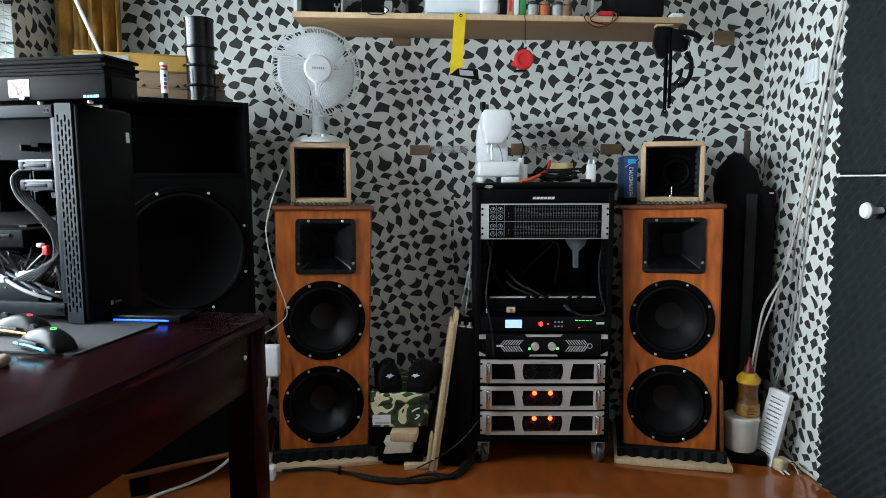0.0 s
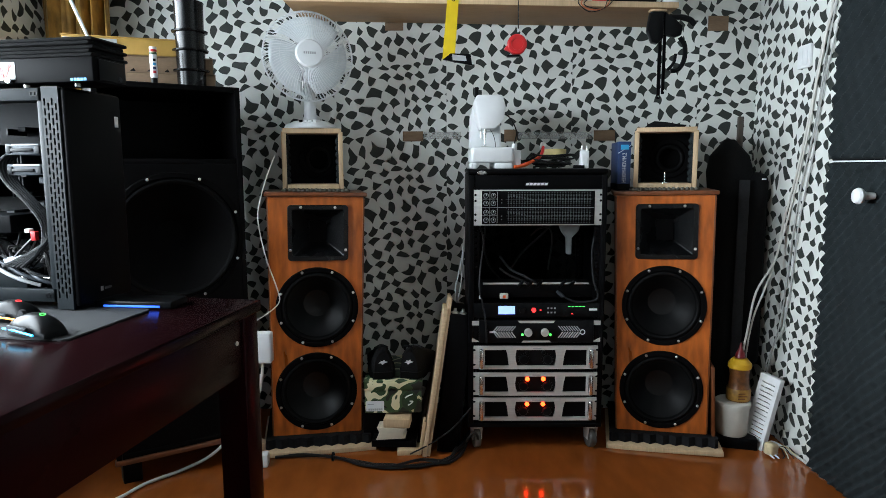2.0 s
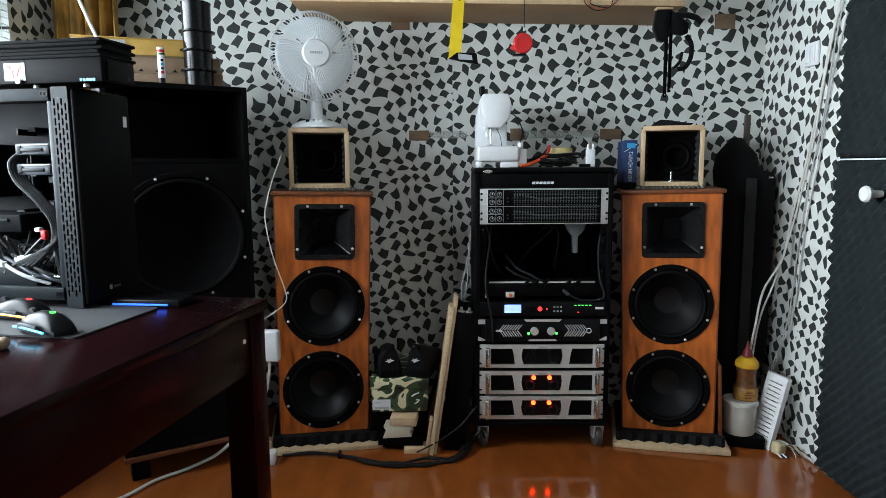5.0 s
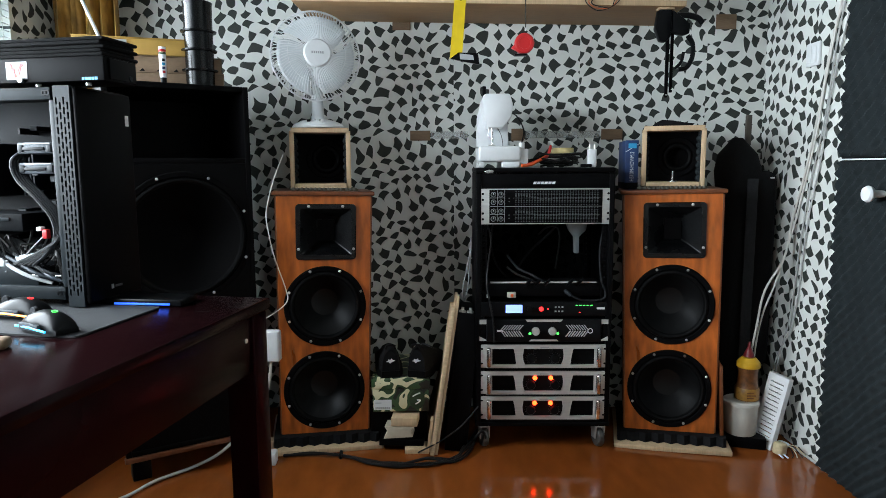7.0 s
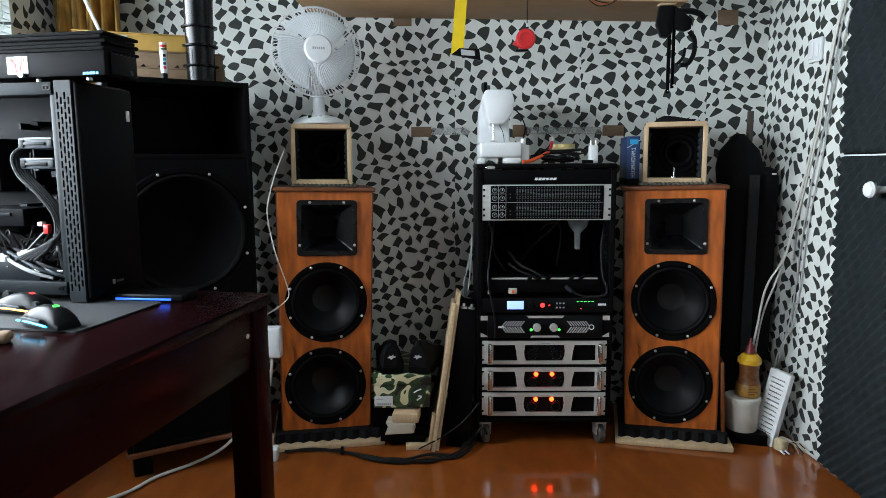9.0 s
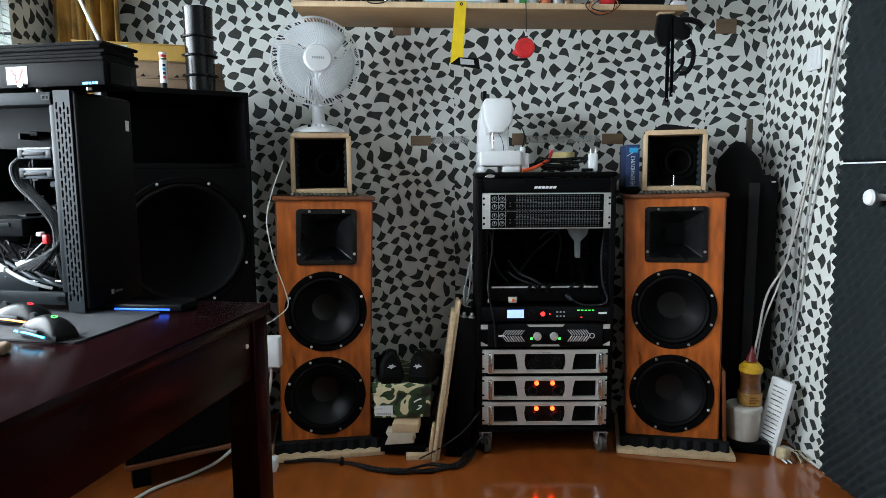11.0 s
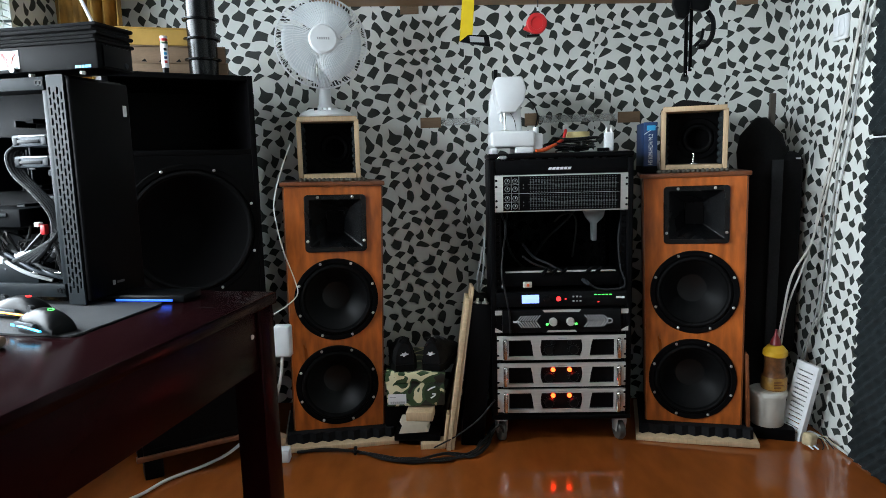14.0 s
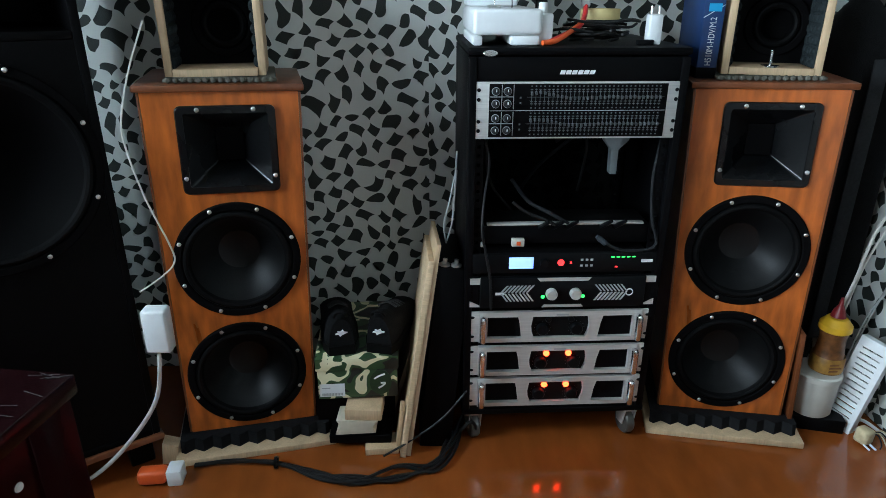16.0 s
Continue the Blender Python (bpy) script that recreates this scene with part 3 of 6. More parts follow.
def subwoofer(m):
    s = thing("subwoofer", m, "large black cabinet loudspeaker with a wide port", "loudspeaker")
    u0, u1, d, z0, z1 = -0.150, 0.310, 0.50, 0.10, 1.352
    port = [(u0 + 0.02, 1.09), (u1 - 0.02, 1.09), (u1 - 0.02, z1 - 0.022), (u0 + 0.02, z1 - 0.022)]
    part("baffle", holed_plate(u0 + .0185, u1 - .0185, z0 + .0185, 1.088, [circle(0.078, 0.838, 0.205)], 0.002, 0.02), BLACK_PAINT, s)
    shell = bmesh.new()
    box(shell, u0, u0 + 0.018, 0, d, z0, z1, 0.002), box(shell, u1 - 0.018, u1, 0, d, z0, z1, 0.002)
    box(shell, u0 + .018, u1 - .018, 0, d, z1 - 0.018, z1, 0.002), box(shell, u0 + .018, u1 - .018, 0, d, z0, z0 + 0.018, 0.002)
    box(shell, u0 + .018, u1 - .018, d - 0.018, d, z0 + .018, z1 - .018)
    part("cabinet", shell, BLACK_PAINT, s)
    part("port_floor", rounded(u0 + .0185, u1 - .0185, 0.003, 0.42, 1.0885, 1.106, 0.002), BLACK_PAINT, s)
    driver(s, 0.078, 0.838, 0.224, 0.0, 22.5, 0.10, True, DULL)
    part("bottom_strip", rounded(u0 - 0.004, u1 + 0.006, -0.008, 0.02, z0 - 0.018, z0 - 0.001, 0.003), VENEER_DARK, s, "scuffed dark wooden strip")
    for x in (u0 + 0.05, u1 - 0.05):
        for y in (0.06, d - 0.08):
            part("foot", rounded(x - 0.03, x + 0.03, y - 0.03, y + 0.03, 0.0, z0 - 0.001, 0.004), BLACK_PAINT, s)
    return s


SUB_AT = pose(-0.944, 2.256, 0, 0, 0, 33)
subwoofer(SUB_AT)

# ---------------------------------------------------------------- the equipment rack
RX0, RX1, RY0, RY1 = 0.118, 0.624, 2.485, 2.86
rack = thing("equipment_rack", pose(0, 0, 0), "black steel equipment rack on castors, half filled", "rack")
for x0, x1 in ((RX0, RX0 + 0.004), (RX1 - 0.004, RX1)):
    part("side_panel", rounded(x0, x1, RY0 + 0.016, 2.895, 0.105, 1.048, 0.001), BLACK_METAL, rack)
for x0 in (RX0, RX1 - 0.02):
    for y0 in (RY0 - 0.006, RY1 - 0.02):
        part("post", rounded(x0, x0 + 0.02, y0, y0 + 0.02, 0.105, 1.046, 0.004), BLACK_METAL, rack)
part("top_panel", rounded(RX0 - 0.002, RX1 + 0.002, RY0 - 0.008, 2.902, 1.049, 1.068, 0.008), BLACK_METAL, rack, "dusty black top panel")
# added see-through black sheet, stands in for the shade at the rack's back
SHADE_SHEET = material("rack_shade_film", (0.003, 0.003, 0.003), 0.9, spec=0.05, grain=0.3, scale=300)
SHADE_SHEET.node_tree.nodes["Principled BSDF"].inputs["Alpha"].default_value = 0.72
part("back_shade_sheet", rounded(RX0 + 0.006, RX1 - 0.006, RY1 + 0.004, RY1 + 0.005, 0.11, 1.045, 0), SHADE_SHEET, rack, "added see-through dark sheet that shades the wall behind")
part("bottom_panel", rounded(RX0 - 0.002, RX1 + 0.002, RY0 - 0.008, RY1 + 0.002, 0.088, 0.108, 0.006), BLACK_METAL, rack)
part("blank_panel", rounded(RX0 + 0.0205, RX1 - 0.0205, RY0 - 0.001, RY0 + 0.004, 0.994, 1.046, 0.001), BLACK_METAL, rack)
lg = bmesh.new()
for k in range(6):
    box(lg, 0.327 + k * 0.0135, 0.338 + k * 0.0135, RY0 - 0.0035, RY0 - 0.0015, 1.008, 1.017, 0.0, Matrix.Identity(4))
for v in lg.verts:
    v.co.x += (v.co.z - 1.012) * 0.35
part("nameplate", lg, PRINT, rack, "pale lettering shapes")
part("badge", lathe(bmesh.new(), [(0.014, 0), (0.012, 0.002), (0, 0.0025)], 24, pose(0.166, RY0 - 0.009, 1.054) @ FACE @ Matrix.Diagonal((1.2, 0.5, 1, 1))), CHROME, rack, "small oval chrome badge")
for x in (RX0 + 0.03, RX1 - 0.03):
    rail = holed_plate(x - 0.011, x + 0.011, 0.11, 1.045, [[(x - .004, z), (x + .004, z), (x + .004, z + .008), (x - .004, z + .008)] for z in [0.125 + 0.0222 * k for k in range(41)]], RY0 + 0.012, RY0 + 0.015)
    part("rail", rail, BLACK_METAL, rack, smooth=0)
    rail = holed_plate(x - 0.011, x + 0.011, 0.11, 1.045, [[(x - .004, z), (x + .004, z), (x + .004, z + .008), (x - .004, z + .008)] for z in [0.125 + 0.0222 * k for k in range(41)]], RY1 - 0.035, RY1 - 0.032)
    part("rail", rail, BLACK_METAL, rack, smooth=0)
CASTOR = material("grey_castor_tyre", (0.075, 0.070, 0.062), 0.3, grain=0.25, scale=60)
for x in (0.150, 0.590):
    for y in (2.51, 2.80):
        cs = part("castor", lathe(bmesh.new(), [(0.0, -0.012), (0.034, -0.012), (0.037, -0.008), (0.037, 0.008), (0.034, 0.012), (0.0, 0.012)], 28, pose(x, y, 0.037, 0, 90, 12)), CASTOR, rack, "greyish translucent castor wheel")
        fk = bmesh.new()
        for s in (-1, 1):
            prism(fk, [(-0.016, 0.0), (0.016, 0.0), (0.026, 0.05), (-0.026, 0.05)], s * 0.017 - 0.0015, s * 0.017 + 0.0015, pose(x, y, 0.034, 0, 0, 102))
        box(fk, x - 0.02, x + 0.02, y - 0.026, y + 0.026, 0.082, 0.087, 0.001)
        part("fork", fk, SILVER, cs, "plated steel fork")


def knob(parent, x, y, z, r, mat, h=0.012):
    k = part("knob", lathe(bmesh.new(), [(r, 0), (r, h * 0.7), (r * 0.85, h), (0, h)], 20, pose(x, y, z) @ FACE), mat, parent)
    return k


# equaliser, three units high
eq = thing("graphic_equaliser", pose(0.3715, RY0, 0.862), "silver-edged black graphic equaliser with rows of sliders", "equaliser", "rack equipment")
part("chassis", rounded(-0.215, 0.215, 0.006, 0.20, 0.003, 0.126, 0.001), BLACK_METAL, eq)
part("front_panel", rounded(-0.2413, 0.2413, -0.004, 0.003, 0.0, 0.130, 0.001), SILVER, eq, "brushed silver panel")
part("slider_field", rounded(-0.205, 0.207, -0.0062, -0.0042, 0.004, 0.126, 0.001), BLACK_PAINT, eq, "black slider field")
for half in (0, 1):
    z0 = 0.008 + half * 0.061
    marks = bmesh.new()
    for k in range(31):
        x = -0.108 + k * 0.0099
        box(marks, x - 0.0016, x + 0.0016, -0.0066, -0.0060, z0 + 0.050, z0 + 0.053)
        box(marks, x - 0.0016, x + 0.0016, -0.0066, -0.0060, z0 + 0.001, z0 + 0.004)
    for k in range(31):
        x = -0.108 + k * 0.0099
        box(marks, x - 0.0005, x + 0.0005, -0.0066, -0.0060, z0 + 0.008, z0 + 0.046)
        for dz in (0.011, 0.0165, 0.038, 0.0435):
            box(marks, x - 0.0030, x - 0.0008, -0.0066, -0.0060, z0 + dz, z0 + dz + 0.0018)
            box(marks, x + 0.0008, x + 0.0030, -0.0066, -0.0060, z0 + dz, z0 + dz + 0.0018)
    box(marks, -0.135, -0.131, -0.0066, -0.0060, z0 + 0.012, z0 + 0.016)
    box(marks, -0.135, -0.131, -0.0066, -0.0060, z0 + 0.024, z0 + 0.028)
    box(marks, -0.118, 0.2, -0.0066, -0.0060, z0 + 0.0265, z0 + 0.0275)
    part("scale_print", marks, DIM_PRINT, eq, "fine grey scale marks")
    for k in range(31):
        x = -0.108 + k * 0.0099
        z = z0 + 0.027 + 0.016 * math.sin(0.5 + k * 0.35) * math.exp(-k / 6) + random.uniform(-0.001, 0.001)
        part("slider", rounded(x - 0.0022, x + 0.0022, -0.016, -0.006, z - 0.0035, z + 0.0035, 0.0008, seg=1), SLIDER_CAP, eq)
    for i in range(2):
        for j in range(2):
            knob(eq, -0.190 + i * 0.027, -0.006, z0 + 0.012 + j * 0.028, 0.0075, STRAP, 0.012)
            part("knob_mark", lathe(bmesh.new(), [(0.0095, 0), (0.0095, 0.0005), (0.0082, 0.0005), (0.0082, 0)], 18, pose(-0.190 + i * 0.027, -0.0062, z0 + 0.012 + j * 0.028) @ FACE), GREY_PRINT, eq)
            part("knob_mark", rounded(-0.190 + i * 0.027 - 0.001, -0.190 + i * 0.027 + 0.001, -0.0190, -0.0181, z0 + 0.012 + j * 0.028, z0 + 0.018 + j * 0.028, 0), PRINT, eq)
    grid = bmesh.new()
    for x in (-0.176, -0.149):
        box(grid, x - 0.0008, x + 0.0008, -0.0066, -0.006, z0, z0 + 0.055)
    box(grid, -0.203, -0.149, -0.0066, -0.006, z0 + 0.027, z0 + 0.0285)
    part("print_line", grid, GREY_PRINT, eq)
part("divider_line", rounded(-0.203, 0.205, -0.0067, -0.0063, 0.0648, 0.0660, 0), GREY_PRINT, eq, "thin pale dividing line")
for x in (-0.2285, 0.2285):
    for z in (0.0185, 0.040, 0.090, 0.1115):
        part("rack_screw", lathe(bmesh.new(), [(0.0045, 0), (0.004, 0.002), (0, 0.0025)], 12, pose(x, -0.004, z) @ FACE), BLACK_PLASTIC, eq)


def silver_amp(z, lit):
    """A two-unit amplifier with a sculpted silver front, two side grilles and a middle window."""
    a = thing("power_amplifier", pose(0.3715, RY0, z), "silver power amplifier with glowing orange lamps" if lit else "silver power amplifier with dark unlit lamps", "amplifier", "rack equipment")
    h = 0.0885
    part("chassis", rounded(-0.215, 0.215, 0.006, 0.36, 0.002, h - 0.002, 0.001), BLACK_METAL, a)
    left = [(-0.192, 0.012), (-0.101, 0.012), (-0.106, 0.05), (-0.112, h - 0.014), (-0.192, h - 0.014)]
    right = [(-x, zz) for x, zz in left][::-1]
    mid = [(-0.068, 0.012), (0.068, 0.012), (0.075, 0.03), (0.077, 0.048), (0.073, h - 0.014), (-0.073, h - 0.014), (-0.077, 0.048), (-0.075, 0.03)]
    part("front_panel", holed_plate(-0.214, 0.214, 0.0, h, [left, mid, right], -0.010, 0.002), SILVER, a, "brushed silver panel", smooth=30)
    for s in (-1, 1):
        part("rack_ear", rounded(s * 0.2278 - 0.0135, s * 0.2278 + 0.0135, -0.004, 0.002, 0.0, h, 0.001), SILVER, a, "silver rack ear")
        part("handle", rounded(s * 0.205 - 0.008, s * 0.205 + 0.008, -0.034, -0.010, 0.006, h - 0.006, 0.007, seg=3), CHROME, a, "rounded bright handle")
        part("grille", rounded(s * 0.148 - 0.045, s * 0.148 + 0.045, 0.002, 0.005, 0.010, h - 0.012, 0.0), BLACK_PAINT, a, "black grille")
        for z1 in (0.016, h - 0.016):
            part("rack_screw", lathe(bmesh.new(), [(0.005, 0), (0.004, 0.002), (0, 0.002)], 12, pose(s * 0.232, -0.004, z1) @ FACE @ Matrix.Diagonal((1.3, 0.8, 1, 1))), BLACK_PLASTIC, a)
        k = knob(a, s * 0.045, 0.0, 0.035, 0.017, BLACK_PLASTIC, 0.012)
        tick = bmesh.new()
        for q in range(11):
            ang = radians(-140 + 28 * q)
            lathe(tick, [(0.0008, 0), (0, 0.0006)], 5, pose(s * 0.045 + 0.021 * math.sin(ang), 0.0005, 0.035 + 0.021 * math.cos(ang)) @ FACE)
        part("dial_marks", tick, GREY_PRINT, a)
        part("indicator_lamp", lathe(bmesh.new(), [(0.0082, 0), (0.0082, 0.004), (0.006, 0.007), (0, 0.008)], 14, pose(s * 0.030, 0.0, 0.062) @ FACE), LAMP_ORANGE if lit else BLACK_PLASTIC, a, "glowing orange lamp" if lit else "unlit lamp")
    part("control_panel", rounded(-0.078, 0.078, 0.0005, 0.0045, 0.010, h - 0.012, 0.0), BLACK_PLASTIC, a, "glossy black control panel")
    part("print_line", rounded(-0.012, 0.020, -0.0108, -0.0100, h - 0.011, h - 0.006, 0), GREY_PRINT, a)
    return a


for z, lit in ((0.118, True), (0.2165, True), (0.3195, False)):
    silver_amp(z, lit)

# black two-unit amplifier
ba = thing("power_amplifier", pose(0.3715, RY0, 0.420), "black power amplifier with slanted vents and two silver knobs", "amplifier", "rack equipment")
part("chassis", rounded(-0.215, 0.215, 0.006, 0.36, 0.002, 0.0865, 0.001), BLACK_METAL, ba)
part("front_panel", rounded(-0.214, 0.214, -0.012, 0.003, 0.001, 0.0875, 0.004), BLACK_PLASTIC, ba)
for s in (-1, 1):
    part("rack_ear", rounded(s * 0.2278 - 0.0135, s * 0.2278 + 0.0135, -0.004, 0.002, 0.0, 0.0885, 0.001), BLACK_METAL, ba)
    for z0 in (0.004, 0.068):
        part("corner_plate", prism(bmesh.new(), [(s * 0.240, z0), (s * 0.240, z0 + 0.017), (s * 0.208, z0 + 0.017 if z0 > 0.05 else z0), (s * 0.214, z0 if z0 > 0.05 else z0)], -0.0075, -0.0045), SILVER, ba, "silver corner plate", smooth=0)
    for k in range(8):
        x = s * (0.080 + k * 0.0095)
        part("vent_slat", prism(bmesh.new(), [(x, 0.022), (x + 0.0045, 0.022), (x + 0.0045 + s * 0.016, 0.044), (x + s * 0.016, 0.044)], -0.0145, -0.0122), SILVER if k % 2 == 0 else GREY_PRINT, ba, smooth=0)
        part("vent_slat", prism(bmesh.new(), [(x + s * 0.016, 0.047), (x + s * 0.016 + 0.0045, 0.047), (x + 0.0045, 0.066), (x, 0.066)], -0.0145, -0.0122), GREY_PRINT, ba, smooth=0)
    knob(ba, s * 0.031, -0.012, 0.043, 0.015, SILVER, 0.016)
    part("green_led", lathe(bmesh.new(), [(0.005, 0), (0.004, 0.002), (0, 0.0025)], 12, pose(s * 0.052, -0.012, 0.033) @ FACE), LED_GREEN, ba, "lit green lamp")
part("brow_plate", prism(bmesh.new(), [(-0.062, 0.078), (0.062, 0.078), (0.07, 0.087), (-0.07, 0.087)], -0.0145, -0.0122), SILVER, ba, "silver brow plate", smooth=0)
part("chin_plate", prism(bmesh.new(), [(-0.055, 0.004), (0.055, 0.004), (0.048, 0.011), (-0.048, 0.011)], -0.0145, -0.0122), SILVER, ba, smooth=0)
part("print_line", rounded(-0.175, -0.152, -0.0128, -0.0121, 0.040, 0.047, 0), PRINT, ba)
part("emblem", lathe(bmesh.new(), [(0.010, 0), (0.010, 0.001), (0.0075, 0.001), (0.0075, 0)], 20, pose(0.172, -0.012, 0.043) @ FACE), PRINT, ba)

# processor with a lit screen
dsp = thing("audio_processor", pose(0.3715, RY0, 0.517), "black rack processor with a lit blue-white screen", "processor", "rack equipment")
part("chassis", rounded(-0.215, 0.215, 0.006, 0.22, 0.002, 0.050, 0.001), BLACK_METAL, dsp)
part("front_panel", rounded(-0.2413, 0.2413, -0.004, 0.003, 0.0, 0.054, 0.001), BLACK_PLASTIC, dsp)
part("screen", rounded(-0.142, -0.080, -0.0055, -0.0042, 0.013, 0.044, 0.001), LCD, dsp, "lit blue-white screen")
part("red_button", lathe(bmesh.new(), [(0.0085, 0), (0.0085, 0.003), (0.005, 0.003), (0.005, 0.001), (0.0, 0.001)], 20, pose(-0.010, -0.004, 0.028) @ FACE), LED_RED, dsp, "red lit button")
part("dial", lathe(bmesh.new(), [(0.012, 0), (0.011, 0.009), (0, 0.010)], 20, pose(-0.052, -0.004, 0.028) @ FACE), BLACK_PLASTIC, dsp)
for k in range(5):
    part("green_led", rounded(0.118 + k * 0.0135, 0.126 + k * 0.0135, -0.0052, -0.0042, 0.040, 0.0425, 0), LED_GREEN, dsp)
part("red_led", rounded(0.130, 0.136, -0.0052, -0.0042, 0.013, 0.016, 0), LED_RED, dsp)
part("red_led", rounded(0.013, 0.018, -0.0052, -0.0042, 0.025, 0.030, 0), LED_RED, dsp)
for i in range(3):
    for j in range(2):
        part("key", rounded(0.040 + i * 0.0125, 0.047 + i * 0.0125, -0.0062, -0.0042, 0.016 + j * 0.016, 0.022 + j * 0.016, 0.0008), GREY_PRINT, dsp)
part("print_line", rounded(0.196, 0.226, -0.0050, -0.0042, 0.026, 0.034, 0), PRINT, dsp)

# patch strip with plugs above it
ps = thing("patch_panel", pose(0.3715, RY0 + 0.02, 0.588), "black patch panel with a pale top edge and plugged cables", "patch panel", "rack equipment")
part("body", rounded(-0.205, 0.215, 0.0, 0.12, 0.0, 0.050, 0.002), BLACK_METAL, ps)
part("top_edge", rounded(-0.198, 0.198, -0.004, 0.012, 0.0505, 0.056, 0.001), SILVER, ps, "pale metal top edge")
part("white_plug", rounded(-0.214, -0.203, -0.012, -0.001, -0.004, 0.010, 0.002), WHITE_PLASTIC, ps)
part("fuse_box", rounded(-0.136, -0.104, -0.016, -0.001, -0.002, 0.018, 0.002), CREAM, ps, "small pale label block")
part("fuse_label", rounded(-0.124, -0.114, -0.0172, -0.0162, 0.002, 0.012, 0), ORANGE, ps)
for k, x in enumerate((-0.065, -0.030, 0.005, 0.090, 0.125)):
    part("jack_plug", lathe(bmesh.new(), [(0.0, 0.0), (0.006, 0.0), (0.006, 0.03), (0.004, 0.05), (0.0, 0.05)], 10, pose(x, -0.003, 0.044) @ pose(0, 0, 0, 55, 0, 20)), BLACK_PLASTIC, ps)

# ---------------------------------------------------------------- wall shelf
shelf = thing("wall_shelf", pose(0.165, 2.58, 1.664, 0, 1.25, 0), "long raw plywood wall shelf crowded with tools", "shelf")
part("board", rounded(-0.722, 0.722, 0.0, 0.325, 0.0, 0.022, 0.002), PLY, shelf, "raw plywood board")
part("front_lip", rounded(-0.724, 0.724, -0.004, -0.001, 0.001, 0.021, 0.001), PINE, shelf, "pale board edge")
part("end_panel", rounded(-0.720, -0.705, 0.004, 0.325, 0.0225, 0.36, 0.002), WHITE_PLASTIC, shelf, "white end panel")

# ---------------------------------------------------------------- desk
DESK_AT = pose(-0.424, 1.688, 0, 0, 0, -10.0) @ Matrix.Diagonal((1.05, 1.05, 0.9766, 1))
desk = thing("desk", DESK_AT, "dark mahogany lacquered desk with a scuffed glossy top", "desk")
part("desktop", rounded(-0.87, 0.0, -1.55, 0.0, 0.742, 0.770, 0.003), DESK, desk)
part("apron", rounded(-0.03, -0.012, -1.48, -0.055, 0.60, 0.7415, 0.002), DESK_SIDE, desk)
part("back_apron", rounded(-0.83, -0.075, -0.045, -0.025, 0.60, 0.7415, 0.002), DESK_SIDE, desk)
for x, y in ((-0.078, -0.075), (-0.84, -0.075), (-0.078, -1.50), (-0.84, -1.50)):
    part("leg", rounded(x, x + 0.07, y, y + 0.07, 0.0, 0.7415, 0.004), DESK_SIDE, desk)
SCUFF = material("pale_lacquer_scuff", (0.015, 0.012, 0.0125), 0.8, spec=0.1, grain=0.5, scale=200)
rng = random.Random(21)
for k in range(26):
    x, y = -0.012 - rng.random() ** 2 * 0.38, -0.008 - rng.random() ** 2 * 0.16
    long = rng.uniform(0.006, 0.035)
    part("scuff", rounded(-long / 2, long / 2, -0.0006, 0.0006, 0.7702, 0.7704, 0, pose(x, y, 0, 0, 0, rng.uniform(-25, 25))), SCUFF, desk, smooth=0)
part("screw_cap", lathe(bmesh.new(), [(0.006, 0), (0.005, 0.002), (0, 0.0025)], 12, pose(-0.012, -0.10, 0.685, 0, 90, 0)), CREAM, desk, "pale screw cap")

# ---------------------------------------------------------------- foam covered door
door = thing("door_1", pose(RIGHT, 2.315, 0, 0, 0, 0), "door covered with dark grey wavy acoustic foam", "door", kind="structure")
def foam_sheet(y0, y1, z0, z1, slant):
    bm = bmesh.new()
    ny, nz = max(8, int((y1 - y0) / 0.007)), max(8, int((z1 - z0) / 0.006))
    grid = []
    for i in range(ny + 1):
        row = []
        for j in range(nz + 1):
            y, z = y0 + (y1 - y0) * i / ny, z0 + (z1 - z0) * j / nz
            edge = min(i, ny - i, j, nz - j) == 0
            wob = (0.0022 * math.sin(z * 62) + 0.0016 * math.sin(z * 23 + 1)) * (1 if i == ny else 0)
            ridge = math.sin(2 * math.pi * (z + slant * y + 0.004 * math.sin(y * 31)) / 0.041)
            h = 0.0 if edge else 0.014 + 0.0072 * ridge + 0.0022 * math.sin(2 * math.pi * (y - 0.4 * z) / 0.055) * ridge + 0.0015 * math.sin(9 * y + 7 * z)
            row.append(bm.verts.new((-0.012 - h, y + wob, z)))
        grid.append(row)
    for i in range(ny):
        for j in range(nz):
            bm.faces.new((grid[i][j], grid[i + 1][j], grid[i + 1][j + 1], grid[i][j + 1]))
    return bm
part("door_leaf", rounded(-0.012, -0.001, -0.95, -0.002, 0.005, 2.05, 0.001), BLACK_PAINT, door)
part("foam_panel", foam_sheet(-0.40, 0.0, 0.01, 1.085, 0.95), FOAM, door, "dark grey wavy foam panel")
part("foam_panel", foam_sheet(-0.95, -0.41, 0.01, 1.085, 0.95), FOAM, door)
part("foam_panel", foam_sheet(-0.95, 0.0, 1.095, 2.04, 0.8), FOAM, door)
part("white_edge", rounded(-0.016, -0.012, -0.38, -0.004, 1.0865, 1.0915, 0.0), PRINT, door, "thin white edge")
kn = part("door_knob", lathe(bmesh.new(), [(0.0, 0.062), (0.010, 0.061), (0.021, 0.056), (0.025, 0.048), (0.022, 0.038), (0.012, 0.030), (0.010, 0.0)], 28, pose(-0.03, -0.254, 0.985, 0, -90, 0)), WHITE_PLASTIC, door, "round white door knob")

